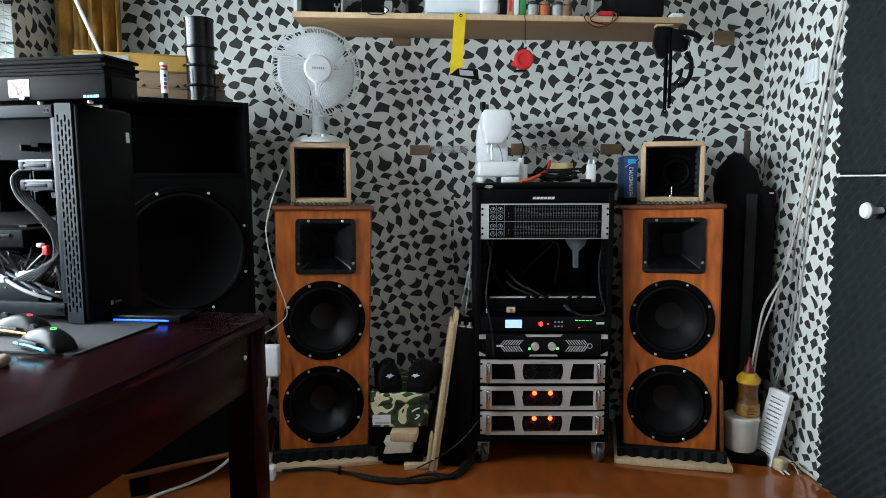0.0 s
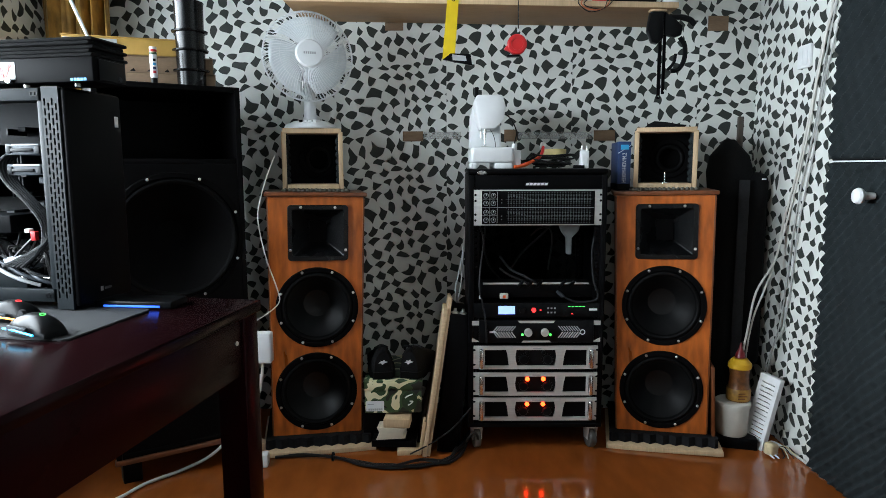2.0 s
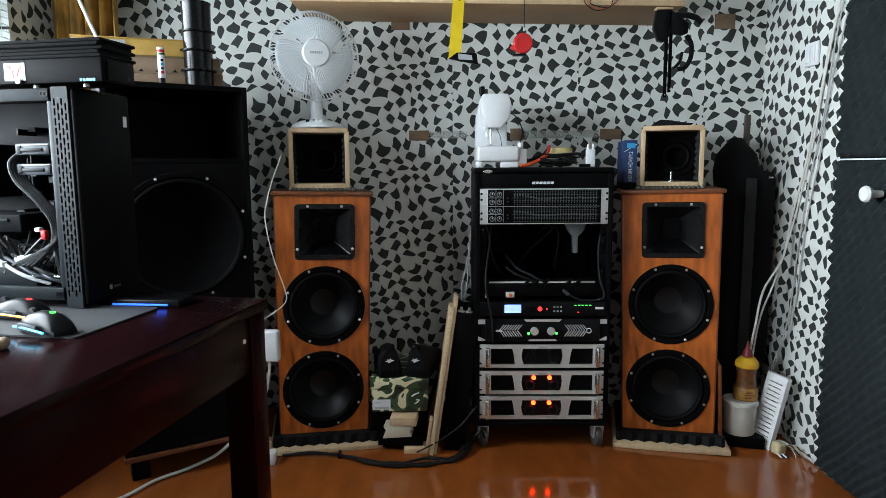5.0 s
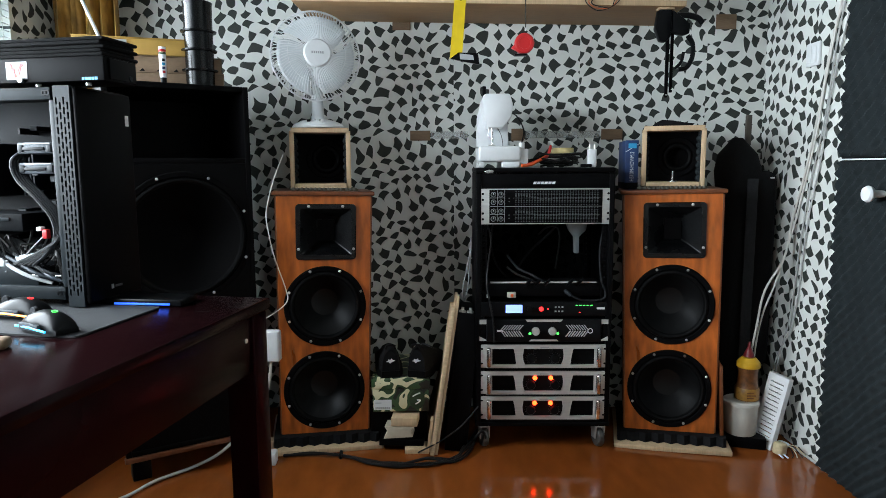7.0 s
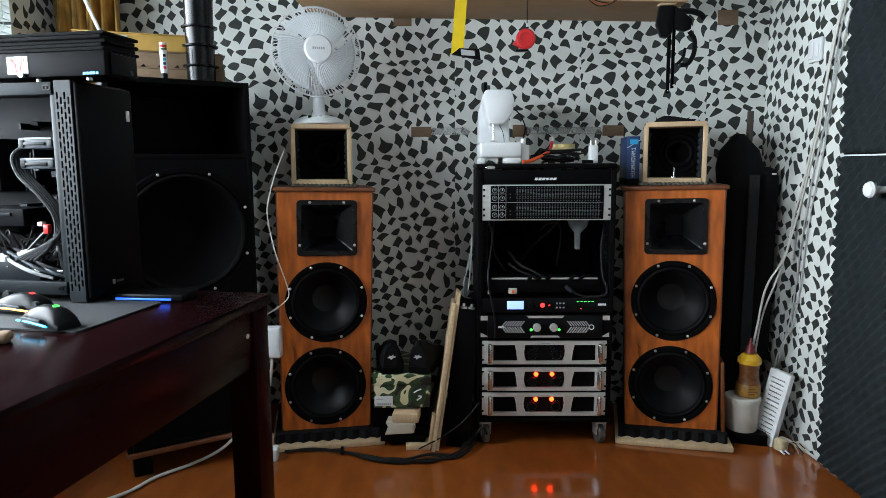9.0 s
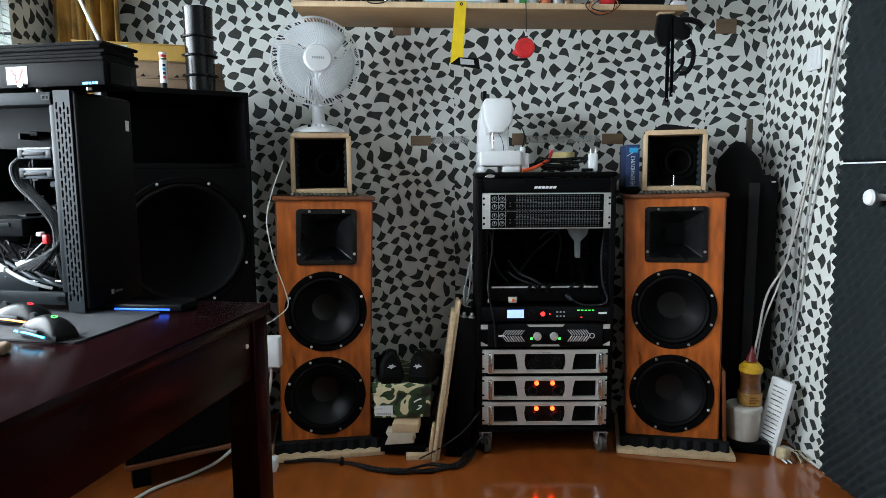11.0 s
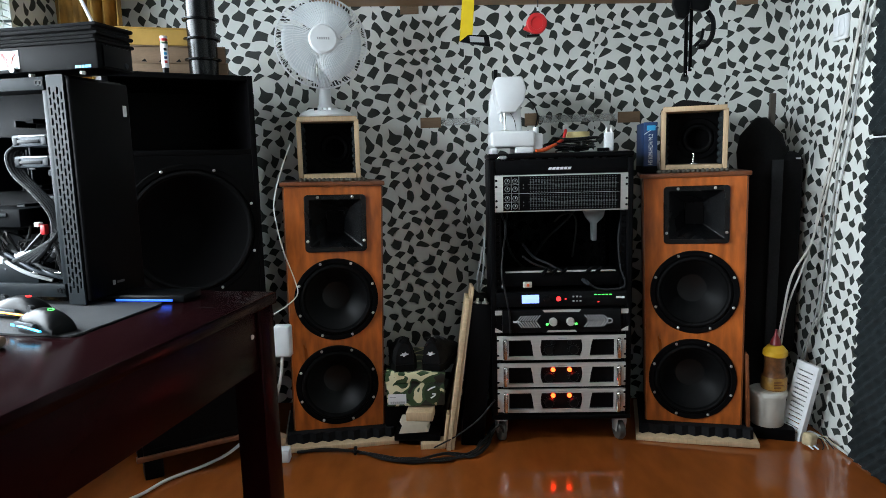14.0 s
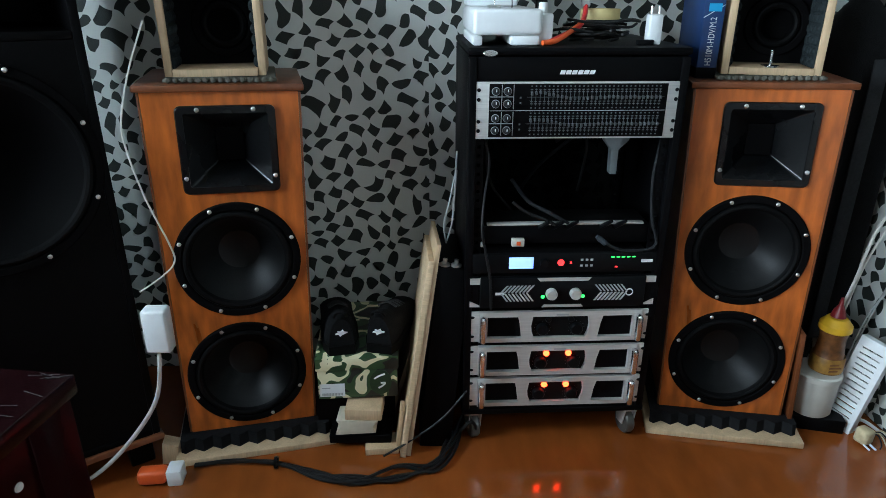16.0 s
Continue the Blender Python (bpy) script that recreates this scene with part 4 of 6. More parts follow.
# ---------------------------------------------------------------- window with blinds and the curtain
win = thing("window_1", pose(WALL_L, 0, 0), "white window with half-closed venetian blinds", "window", kind="structure")
for y0, y1, z0, z1 in ((WIN_Y0, WIN_Y1, WIN_Z0, WIN_Z0 + 0.05), (WIN_Y0, WIN_Y1, WIN_Z1 - 0.05, WIN_Z1), (WIN_Y0, WIN_Y0 + 0.05, WIN_Z0 + 0.05, WIN_Z1 - 0.05), (WIN_Y1 - 0.05, WIN_Y1, WIN_Z0 + 0.05, WIN_Z1 - 0.05)):
    part("window_frame", rounded(-0.10, -0.06, y0, y1, z0, z1, 0.003), WHITE_PLASTIC, win)
part("window_sill", rounded(-0.055, 0.05, WIN_Y0, WIN_Y1, WIN_Z0 - 0.025, WIN_Z0 - 0.002, 0.005), WHITE_PLASTIC, win)
blind = thing("venetian_blind", pose(WALL_L + 0.012, WIN_Y1 - 0.03, 0), "white horizontal venetian blind drawn to one side of the window", "blind")
slat = mesh("slat", rounded(-0.011, 0.011, -0.62, 0.0, -0.0006, 0.0006, 0), WHITE_PLASTIC)
for k in range(52):
    share("slat", slat, blind, pose(0, 0, WIN_Z0 + 0.04 + k * 0.0245, 0, 28, 0))
for y in (-0.05, -0.30, -0.58):
    part("cord", tube(bmesh.new(), [(0.013, y, WIN_Z0 + 0.03), (0.013, y, WIN_Z1)], 0.0012, 5, 1), WHITE_CABLE, blind)

cb = bmesh.new()
rows = []
for j in range(25):
    z = 0.75 + (TOP - 0.78) * j / 24
    row = []
    for i in range(61):
        u = i / 60
        fold = 0.028 * math.sin(u * 31 + 0.6 * math.sin(z * 2.1)) + 0.012 * math.sin(u * 67 + z)
        row.append(cb.verts.new((-1.575 + 0.262 * u - 0.018 * math.cos(z * 1.5) * u, 2.80 + fold, z)))
    rows.append(row)
for a, b in zip(rows, rows[1:]):
    for i in range(60):
        cb.faces.new((a[i], a[i + 1], b[i + 1], b[i]))
cur = single("curtain", cb, CURTAIN, "ochre patterned curtain gathered in the corner", "curtain", smooth=80)
sol = cur.modifiers.new("thickness", "SOLIDIFY")
sol.thickness = 0.003

# ---------------------------------------------------------------- computer on the desk
TD = 0.7525
DESK_SIZE = Matrix.Diagonal((1.057, 1.057, 1.057, 1))
PC_AT = pose(-0.806, 1.552, TD, 0, 0, -10) @ DESK_SIZE
pc = thing("computer_case", PC_AT, "black open-sided computer case with cables and drives inside", "computer")
pw, pd, ph = 0.46, 0.170, 0.473
shell = bmesh.new()
box(shell, -pw, 0.0, 0.012, pd, 0.018, 0.030, 0.002), box(shell, -pw, 0.0, 0.012, pd, ph - 0.014, ph, 0.003)
box(shell, -pw, -0.002, pd - 0.003, pd, 0.030, ph - 0.014)
part("chassis", shell, BLACK_METAL, pc)
part("front_cover", rounded(0.0005, 0.012, 0.002, pd + 0.004, 0.012, ph - 0.004, 0.005, seg=3), BLACK_METAL, pc, "plain black front cover")
part("tray", rounded(-pw, -0.075, 0.150, 0.153, 0.032, ph - 0.016, 0), PCB, pc)
part("bottom_rail", rounded(-pw, -0.047, 0.0, 0.012, 0.020, 0.048, 0.002), PC_GREY, pc, "grey steel rail")
part("top_rail", rounded(-pw, -0.047, 0.0, 0.012, ph - 0.028, ph - 0.002, 0.002), PC_GREY, pc, "grey steel rail")
slots = []
for c in range(4):
    for k in range(22):
        z = 0.030 + k * 0.0202 + (0.0101 if c % 2 else 0)
        if z + 0.016 < ph - 0.014:
            slots.append(round_rect(-0.0345 + c * 0.0088, -0.0303 + c * 0.0088, z, z + 0.0152, 0.0018, 2))
part("perforated_strip", holed_plate(-0.039, 0.0, 0.006, ph, slots, -0.002, 0.004), PC_GREY, pc, "grey perforated steel strip", smooth=0)
part("strip_backing", rounded(-0.038, -0.003, 0.0045, 0.011, 0.014, ph - 0.004, 0), BLACK_PAINT, pc)
part("inner_column", rounded(-0.054, -0.040, 0.002, 0.03, 0.048, ph - 0.028, 0.002), PC_GREY, pc, "grey steel column")
for i in range(2):
    z = 0.291 + i * 0.043
    bay = part("drive_bay", rounded(-0.150, -0.061, 0.012, 0.14, z, z + 0.024, 0.003), ALU, pc, "silver-grey drive caddy")
    part("slot", rounded(-0.136, -0.082, 0.0095, 0.0118, z + 0.007, z + 0.014, 0.001), BLACK_PLASTIC, bay)
    part("light_edge", rounded(-0.132, -0.066, 0.0098, 0.0118, z + 0.020, z + 0.0232, 0.001), GREY_PRINT, bay)
    for x in (-0.146, -0.076):
        part("clip", rounded(x, x + 0.012, 0.0092, 0.0118, z + 0.003, z + 0.019, 0.002), PC_GREY, bay)
part("graphics_card", rounded(-pw + 0.02, -0.16, 0.02, 0.145, 0.165, 0.205, 0.004), PCB, pc, "dark graphics card")
part("card_edge", rounded(-pw + 0.02, -0.19, 0.016, 0.0195, 0.188, 0.196, 0.001), PC_GREY, pc)
part("power_supply_shroud", rounded(-pw + 0.01, -0.14, 0.03, 0.145, 0.034, 0.085, 0.003), PC_GREY, pc, "grey steel power supply")
part("cooler", rounded(-pw + 0.06, -0.25, 0.06, 0.147, 0.24, 0.36, 0.006), PCB, pc)
rng = random.Random(4)
for k in range(5):
    part("cable", tube(bmesh.new(), [(-0.145, 0.03 + 0.004 * k, 0.343), (-0.163 + 0.003 * k, 0.010 + 0.005 * k, 0.318), (-0.149 + 0.003 * k, 0.006 + 0.004 * k, 0.278), (-0.104 + 0.003 * k, 0.004 + 0.003 * k, 0.238), (-0.070 + 0.003 * k, 0.006 + 0.003 * k, 0.193), (-0.070 + 0.002 * k, 0.008, 0.152), (-0.093 - 0.004 * k, 0.012, 0.123), (-0.135 - 0.012 * k, 0.016, 0.092)], 0.0050, 8), GREY_CABLE, pc, "thick braided cable")
for k in range(14):
    x, z = -0.09 - rng.random() * 0.16, 0.07 + rng.random() * 0.06
    part("cable", tube(bmesh.new(), [(x, 0.03, z), (x + rng.uniform(-.05, .05), 0.015 + rng.random() * .05, z + rng.uniform(-.01, .06)), (x + rng.uniform(-.08, .08), 0.02 + rng.random() * .06, z + rng.uniform(-.03, .05)), (x + rng.uniform(-.1, .08), 0.05, z - 0.03)], rng.uniform(0.0018, 0.0036), 6, 5), rng.choice((BLACK_CABLE, GREY_CABLE, BLACK_CABLE, BLACK_CABLE)), pc)
for k in range(30):
    x, z = -0.075 - rng.random() * 0.19, 0.09 + rng.random() * 0.30
    w, h = rng.uniform(0.004, 0.022), rng.uniform(0.004, 0.02)
    part("component", rounded(x - w / 2, x + w / 2, 0.128 - rng.random() * 0.05, 0.149, z, z + h, 0.001, seg=1), rng.choice((PCB, PCB, ALU, PC_GREY, PC_GREY, BLACK_PLASTIC, PCB)), pc)
for k in range(4):
    part("memory_stick", rounded(-0.225 + k * 0.009, -0.220 + k * 0.009, 0.10, 0.149, 0.24, 0.36, 0.001), PC_GREY, pc, "upright memory stick")
part("silver_bar", rounded(-0.170, -0.056, 0.018, 0.026, 0.066, 0.0705, 0.001), CHROME, pc, "thin bright steel bar")
for k in range(4):
    x, z = -0.175 + 0.018 * k, 0.072 + 0.007 * (k % 3)
    strap_bm = tube(bmesh.new(), [(x - 0.05, 0.020, z + 0.03), (x - 0.01, 0.012 + 0.004 * k, z + 0.012), (x + 0.03, 0.014, z - 0.006), (x + 0.07, 0.03, z - 0.022)], 0.0042, 8)
    part("ribbon_cable", strap_bm, (GREY_PRINT, ALU, GREY_CABLE, ALU)[k], pc, "pale flat cable")
part("foil_wrap", rounded(-0.032, 0.032, 0.0, 0.010, 0.0, 0.020, 0.004, pose(-0.150, 0.016, 0.096, 0, -8, 0)), TAPE_FOIL, pc, "crumpled bright foil wrap")
for k in range(3):
    part("cable", tube(bmesh.new(), [(-0.075 - 0.004 * k, 0.012, 0.105), (-0.066, 0.006, 0.125 - 0.004 * k), (-0.058 - 0.003 * k, 0.008, 0.098), (-0.060, 0.014, 0.058)], 0.0034, 7), BLACK_CABLE, pc)
part("red_plug", rounded(-0.098, -0.086, 0.004, 0.016, 0.152, 0.172, 0.002, pose(0, 0, 0)), RED, pc, "red plug")
part("white_plug", rounded(-0.116, -0.104, 0.008, 0.022, 0.168, 0.177, 0.002), WHITE_PLASTIC, pc)
part("white_plug", rounded(-0.222, -0.205, 0.008, 0.022, 0.088, 0.100, 0.002), WHITE_PLASTIC, pc)
for x in (-0.045, -0.053):
    for z in (0.034, ph - 0.014):
        part("hole", lathe(bmesh.new(), [(0.006, 0), (0.006, 0.001), (0.0035, 0.001), (0.0035, 0)], 14, pose(x - 0.008, -0.001, z) @ FACE), BLACK_PLASTIC, pc)
part("sticker", rounded(0.0121, 0.0128, 0.150, 0.162, 0.398, 0.422, 0), PRINT, pc, "small white sticker")
part("print_line", rounded(0.0121, 0.0128, 0.068, 0.076, 0.034, 0.044, 0), GREY_PRINT, pc)
part("print_line", rounded(0.0121, 0.0128, 0.081, 0.104, 0.036, 0.041, 0), DIM_PRINT, pc)
for x in (-0.42, -0.06):
    part("foot", rounded(x, x + 0.04, 0.02, pd - 0.02, 0.0, 0.0175, 0.003), BLACK_PLASTIC, pc)

rad = thing("radiator_unit", PC_AT @ pose(0.0, 0.0, ph + 0.0005), "black external cooling unit with a sticker, on the computer", "cooling unit")
part("body", rounded(-0.52, 0.087, -0.005, 0.098, 0.006, 0.056, 0.003), BLACK_METAL, rad)
for k in range(5):
    layer = bmesh.new()
    box(layer, -0.52, 0.084 - 0.006 * (k % 2), -0.003 + 0.003 * (k % 3), 0.112 - 0.004 * (k % 2), 0.0565 + 0.0080 * k, 0.0638 + 0.0080 * k, 0.003)
    part("foam_layer", layer, FABRIC, rad, "layered black foam lid" if k == 0 else "")
part("side_cover", rounded(0.0875, 0.092, 0.008, 0.09, 0.010, 0.052, 0.004), BLACK_PLASTIC, rad)
part("side_bolt", lathe(bmesh.new(), [(0.006, 0), (0.005, 0.002), (0, 0.0025)], 12, pose(0.0922, 0.07, 0.018, 0, 90, 0)), ALU, rad, "grey bolt head")
st = part("sticker", rounded(-0.142, -0.092, -0.0062, -0.0054, 0.013, 0.049, 0), PRINT, rad, "white sticker with a red mark")
for sgn in (-1, 1):
    for dx, top, tilt, long in ((0.002, 0.017, 22, 0.030), (0.003, 0.031, 48, 0.019)):
        part("red_mark", rounded(-0.0022, 0.0022, -0.0074, -0.0064, 0.0, long, 0, pose(-0.117 + sgn * dx, 0, top, 0, sgn * tilt, 0)), RED, st, smooth=0)
lt = bmesh.new()
for k in range(5):
    box(lt, 0.036 + k * 0.0075, 0.042 + k * 0.0075, -0.0062, -0.0054, 0.008, 0.0135)
part("lettering", lt, CYAN, rad, "small bright blue lettering shapes")
part("thumb_screw", lathe(bmesh.new(), [(0.006, -0.004), (0.007, 0.004), (0.006, 0.008), (0, 0.009)], 14, pose(-0.104, -0.006, 0.012) @ FACE), CHROME, rad, "chrome thumb screw")
for x in (-0.50, -0.09, 0.03):
    part("foot", lathe(bmesh.new(), [(0.006, 0), (0.006, 0.0058), (0, 0.0058)], 12, pose(x, 0.02, 0)), STEEL, rad)
single("antenna_rod", tube(bmesh.new(), [(0.035, 0.06, ph + 0.098), (-0.03, 0.06, ph + 0.24), (-0.07, 0.06, ph + 0.33)], 0.0035, 8, 2), WHITE_PLASTIC, "thin white rod standing on the cooling unit", "rod", m=PC_AT)

# mouse mat, mice and a lit dock
PAD_AT = pose(-0.641, 1.570, TD, 0, 0, -9) @ DESK_SIZE
pad = prism(bmesh.new(), [(x, y) for x, y in round_rect(-0.62, 0.0, -0.255, 0.0, 0.012)], 0.0, 0.0035)
bmesh.ops.rotate(pad, verts=pad.verts, cent=(0, 0, 0), matrix=Matrix.Rotation(radians(90), 3, "X"))
bmesh.ops.scale(pad, vec=(1, -1, 1), verts=pad.verts)
for v in pad.verts:
    v.co.y = -abs(v.co.y)
    v.co.z = abs(v.co.z)
single("mouse_mat", pad, MAT_CLOTH, "dark grey cloth mouse mat on the desk", "mouse mat", m=PAD_AT)


def mouse(m, label, strip, logo):
    mo = thing("computer_mouse", m, label, "mouse", "computer mice")
    bm = bmesh.new()
    rings = []
    for i in range(13):
        a = i / 12
        y = -0.062 + 0.124 * a
        hw = 0.033 * (math.sin(math.pi * min(1, max(0.06, 0.1 + a * 0.84)))) ** 0.35 * (0.92 + 0.08 * math.cos(a * 9))
        hh = 0.040 * (math.sin(math.pi * (0.10 + 0.80 * a ** 0.8))) ** 0.7
        rings.append([bm.verts.new((hw * math.cos(math.pi * k / 10), y, max(0.001, hh * math.sin(math.pi * k / 10) ** 0.75))) for k in range(11)])
    for a, b in zip(rings, rings[1:]):
        for k in range(10):
            bm.faces.new((a[k], a[k + 1], b[k + 1], b[k]))
        bm.faces.new((a[10], a[0], b[0], b[10]))
    bm.faces.new(rings[0]), bm.faces.new(rings[-1])
    body = part("shell", bm, BLACK_PLASTIC, mo, "glossy black shell", smooth=60)
    part("wheel", lathe(bmesh.new(), [(0.0, -0.004), (0.010, -0.004), (0.011, 0), (0.010, 0.004), (0, 0.004)], 18, pose(0, 0.038, 0.030, 0, 90, 0)), STRAP, mo, "grey scroll wheel")
    part("light_strip", tube(bmesh.new(), [(-0.0335, -0.05, 0.009), (-0.036, 0.0, 0.013), (-0.030, 0.05, 0.010)], 0.0022, 6, 5), strip, mo, "lit side strip")
    part("logo_light", lathe(bmesh.new(), [(0.0055, 0), (0.0055, 0.0006), (0.0035, 0.0006), (0.0035, 0)], 16, pose(0, -0.026, 0.0382, 14, 0, 0)), logo, mo, "small lit ring")
    part("side_grip", rounded(-0.036, -0.029, -0.03, 0.03, 0.006, 0.020, 0.004), ALU, mo, "silver side panel")
    return mo


mouse(pose(-0.768, 1.351, TD + 0.0042, 0, 0, 62) @ DESK_SIZE, "black computer mouse with a green lit ring", LED_CYAN, LED_GREEN)
mouse(pose(-0.900, 1.473, TD + 0.0042, 0, 0, 75) @ DESK_SIZE, "black computer mouse with rainbow lit strips", LED_AMBER, LED_RED)
dock = thing("charging_dock", pose(-0.690, 1.590, TD, 0, 0, -6) @ DESK_SIZE, "flat black dock with a glowing blue front edge", "dock")
part("body", rounded(-0.095, 0.085, 0.0, 0.075, 0.0, 0.016, 0.004), BLACK_PLASTIC, dock)
part("light_bar", rounded(-0.070, 0.060, -0.0035, -0.0005, 0.003, 0.0075, 0.001), LED_BLUE, dock, "glowing blue bar")
single("pebble_eraser", rounded(-0.02, 0.02, -0.02, 0.02, 0, 0.02, 0.009, seg=3), CARD, "small brown block on the desk", "eraser", m=pose(-0.786, 1.235, TD, 0, 0, 20))

# ---------------------------------------------------------------- on the big black loudspeaker
ST = 1.3525
def carton(name, m, w, d, h, mat, label, flap=True):
    c = thing(name, m, label, "box", "cartons on the loudspeaker")
    part("body", rounded(-w / 2, w / 2, 0, d, 0, h, 0.002), mat, c)
    if flap:
        part("lid_edge", rounded(-w / 2 - 0.002, w / 2 + 0.002, -0.003, d + 0.002, h + 0.0005, h + 0.004, 0.001), mat, c)
    return c
carton("carton", SUB_AT @ pose(0.045, 0.13, ST, 0, 0, -14), 0.42, 0.27, 0.045, CARD, "flattened brown cardboard carton on the loudspeaker")
carton("carton", SUB_AT @ pose(0.045, 0.135, ST + 0.0495, 0, 0, -14), 0.41, 0.26, 0.050, CARD, "brown cardboard carton with dark tabs")
yb = carton("carton", SUB_AT @ pose(0.00, 0.135, ST + 0.104, 0, 0, -14), 0.43, 0.26, 0.052, CARD_YELLOW, "yellow kraft carton with a grey label")
part("label", rounded(-0.21, -0.05, -0.0042, -0.0034, 0.006, 0.046, 0), GREY_PRINT, yb, "grey label")
for k in range(7):
    single("carton_tab", prism(bmesh.new(), [(0, 0), (0.018, 0), (0.012, 0.010)], 0, 0.002), BLACK_PLASTIC, "small black tab on the carton edge", "tab", "carton tabs", m=SUB_AT @ pose(-0.12 + k * 0.052, 0.124 - 0.0 + 0.165 * 0 - (-0.12 + k * 0.052 - 0.045) * 0.25, ST + 0.050))
marker = thing("marker_pen", SUB_AT @ pose(0.045, 0.05, ST), "white marker with green and red bands standing upright", "marker")
part("cap", lathe(bmesh.new(), [(0, 0), (0.010, 0), (0.010, 0.020), (0, 0.020)], 18), BLACK_PLASTIC, marker, "black cap")
part("barrel", lathe(bmesh.new(), [(0.011, 0.0205), (0.0115, 0.03), (0.0115, 0.095), (0.0, 0.0955)], 18), PRINT, marker, "white barrel")
for z, mt in ((0.096, CAMO), (0.104, RED), (0.112, PRINT)):
    part("band", lathe(bmesh.new(), [(0, z), (0.0118, z), (0.0118, z + 0.0075), (0, z + 0.0075)], 18), mt, marker)
for k in range(4):
    part("print_bar", rounded(-0.004, 0.005, -0.0122, -0.0112, 0.034 + k * 0.013, 0.042 + k * 0.013, 0), (RED, BLUE, CYAN, BLACK_PLASTIC)[k], marker)
tb = thing("port_tube", SUB_AT @ pose(0.175, 0.10, ST), "black ribbed plastic port tubes stacked upright", "tube")
for k in range(4):
    z = [0, 0.062, 0.130, 0.194][k]
    h = [0.0615, 0.0675, 0.0635, 0.094][k]
    part("tube_section", lathe(bmesh.new(), [(0.047, z), (0.0485, z + h - 0.009), (0.059, z + h - 0.007) if k < 3 else (0.050, z + h - 0.004), (0.0605, z + h - 0.002) if k < 3 else (0.0505, z + h - 0.001), (0.050, z + h), (0.042, z + h), (0.042, z)], 36, close=True), GLOSS, tb)
single("paper_slip", rounded(-0.03, 0.03, 0, 0.02, 0, 0.003, 0.001), PRINT, "small white paper slip on the loudspeaker", "paper", m=SUB_AT @ pose(0.0, 0.03, ST))

# ---------------------------------------------------------------- table fan
FAN_AT = L_AT @ pose(-0.016, 0.135, TOPZ + 0.2345, 0, -1.1, -9)
fan = thing("table_fan", FAN_AT, "white table fan with a wire cage on the box loudspeaker", "fan")
part("base", lathe(bmesh.new(), [(0, 0), (0.098, 0), (0.099, 0.006), (0.092, 0.016), (0.065, 0.028), (0.035, 0.034), (0, 0.036)], 44), WHITE_PLASTIC, fan)
part("stem", lathe(bmesh.new(), [(0.030, 0.03), (0.024, 0.05), (0.020, 0.13), (0.021, 0.21), (0, 0.22)], 28), WHITE_PLASTIC, fan)
for k in range(4):
    part("speed_button", rounded(-0.030 + k * 0.017, -0.018 + k * 0.017, -0.078, -0.066, 0.020, 0.030, 0.002), BLACK_PLASTIC if k == 0 else WHITE_PLASTIC, fan)
HEAD = pose(-0.004, -0.02, 0.258, -4, 0, 15)
part("motor", lathe(bmesh.new(), [(0, -0.10), (0.03, -0.10), (0.048, -0.07), (0.05, -0.02), (0.04, 0.0), (0, 0)], 30, HEAD @ FACE), WHITE_PLASTIC, fan)
RC = 0.163
cage = part("front_cage", tube(bmesh.new(), [(RC * math.cos(a), -0.045, RC * math.sin(a)) for a in [2 * math.pi * k / 24 for k in range(24)]], 0.0035, 6, 3, True), WHITE_PLASTIC, fan, "white wire cage", m=HEAD)
wire = bmesh.new()
for k in range(78):
    a = 2 * math.pi * k / 78
    pts = [(0.045 * math.cos(a), -0.095, 0.045 * math.sin(a)), (0.105 * math.cos(a + 0.10), -0.088, 0.105 * math.sin(a + 0.10)), (0.150 * math.cos(a + 0.2), -0.066, 0.150 * math.sin(a + 0.2)), (RC * math.cos(a + 0.24), -0.045, RC * math.sin(a + 0.24)), (0.15 * math.cos(a + 0.2), -0.018, 0.15 * math.sin(a + 0.2)), (0.06 * math.cos(a), 0.005, 0.06 * math.sin(a))]
    tube(wire, pts, 0.0012, 4, 3)
tube(wire, [(0.105 * math.cos(a), -0.0885, 0.105 * math.sin(a)) for a in [2 * math.pi * k / 20 for k in range(20)]], 0.0012, 5, 2, True)
wires = part("cage_wire", wire, WHITE_PLASTIC, cage)
tagged(wires, kind="stuff")
part("hub_badge", lathe(bmesh.new(), [(0.051, -0.002), (0.051, 0.004), (0.045, 0.009), (0.0, 0.011)], 36, pose(0, -0.093, 0) @ FACE), WHITE_PLASTIC, cage, "round white badge")
bar = bmesh.new()
for k in range(6):
    box(bar, -0.022 + k * 0.0076, -0.0165 + k * 0.0076, -0.1055, -0.1040, -0.004, 0.004)
part("badge_print", bar, GREY_PRINT, cage, "faint grey lettering shapes")
for k in range(3):
    bl = bmesh.new()
    grid = []
    for i in range(9):
        r = 0.035 + 0.108 * i / 8
        row = []
        for j in range(11):
            a = radians(120 * k + 15 + (j / 10) * (106 if i > 1 else 80) + i * 3.0)
            row.append(bl.verts.new((r * math.cos(a), -0.052 + 0.022 * (j / 10 - 0.5), r * math.sin(a))))
        grid.append(row)
    for i in range(8):
        for j in range(10):
            bl.faces.new((grid[i][j], grid[i][j + 1], grid[i + 1][j + 1], grid[i + 1][j]))
    blade = part("blade", bl, CLEAR_PLASTIC, fan, "milky translucent blade", smooth=80, m=HEAD)
    blade.modifiers.new("thickness", "SOLIDIFY").thickness = 0.002

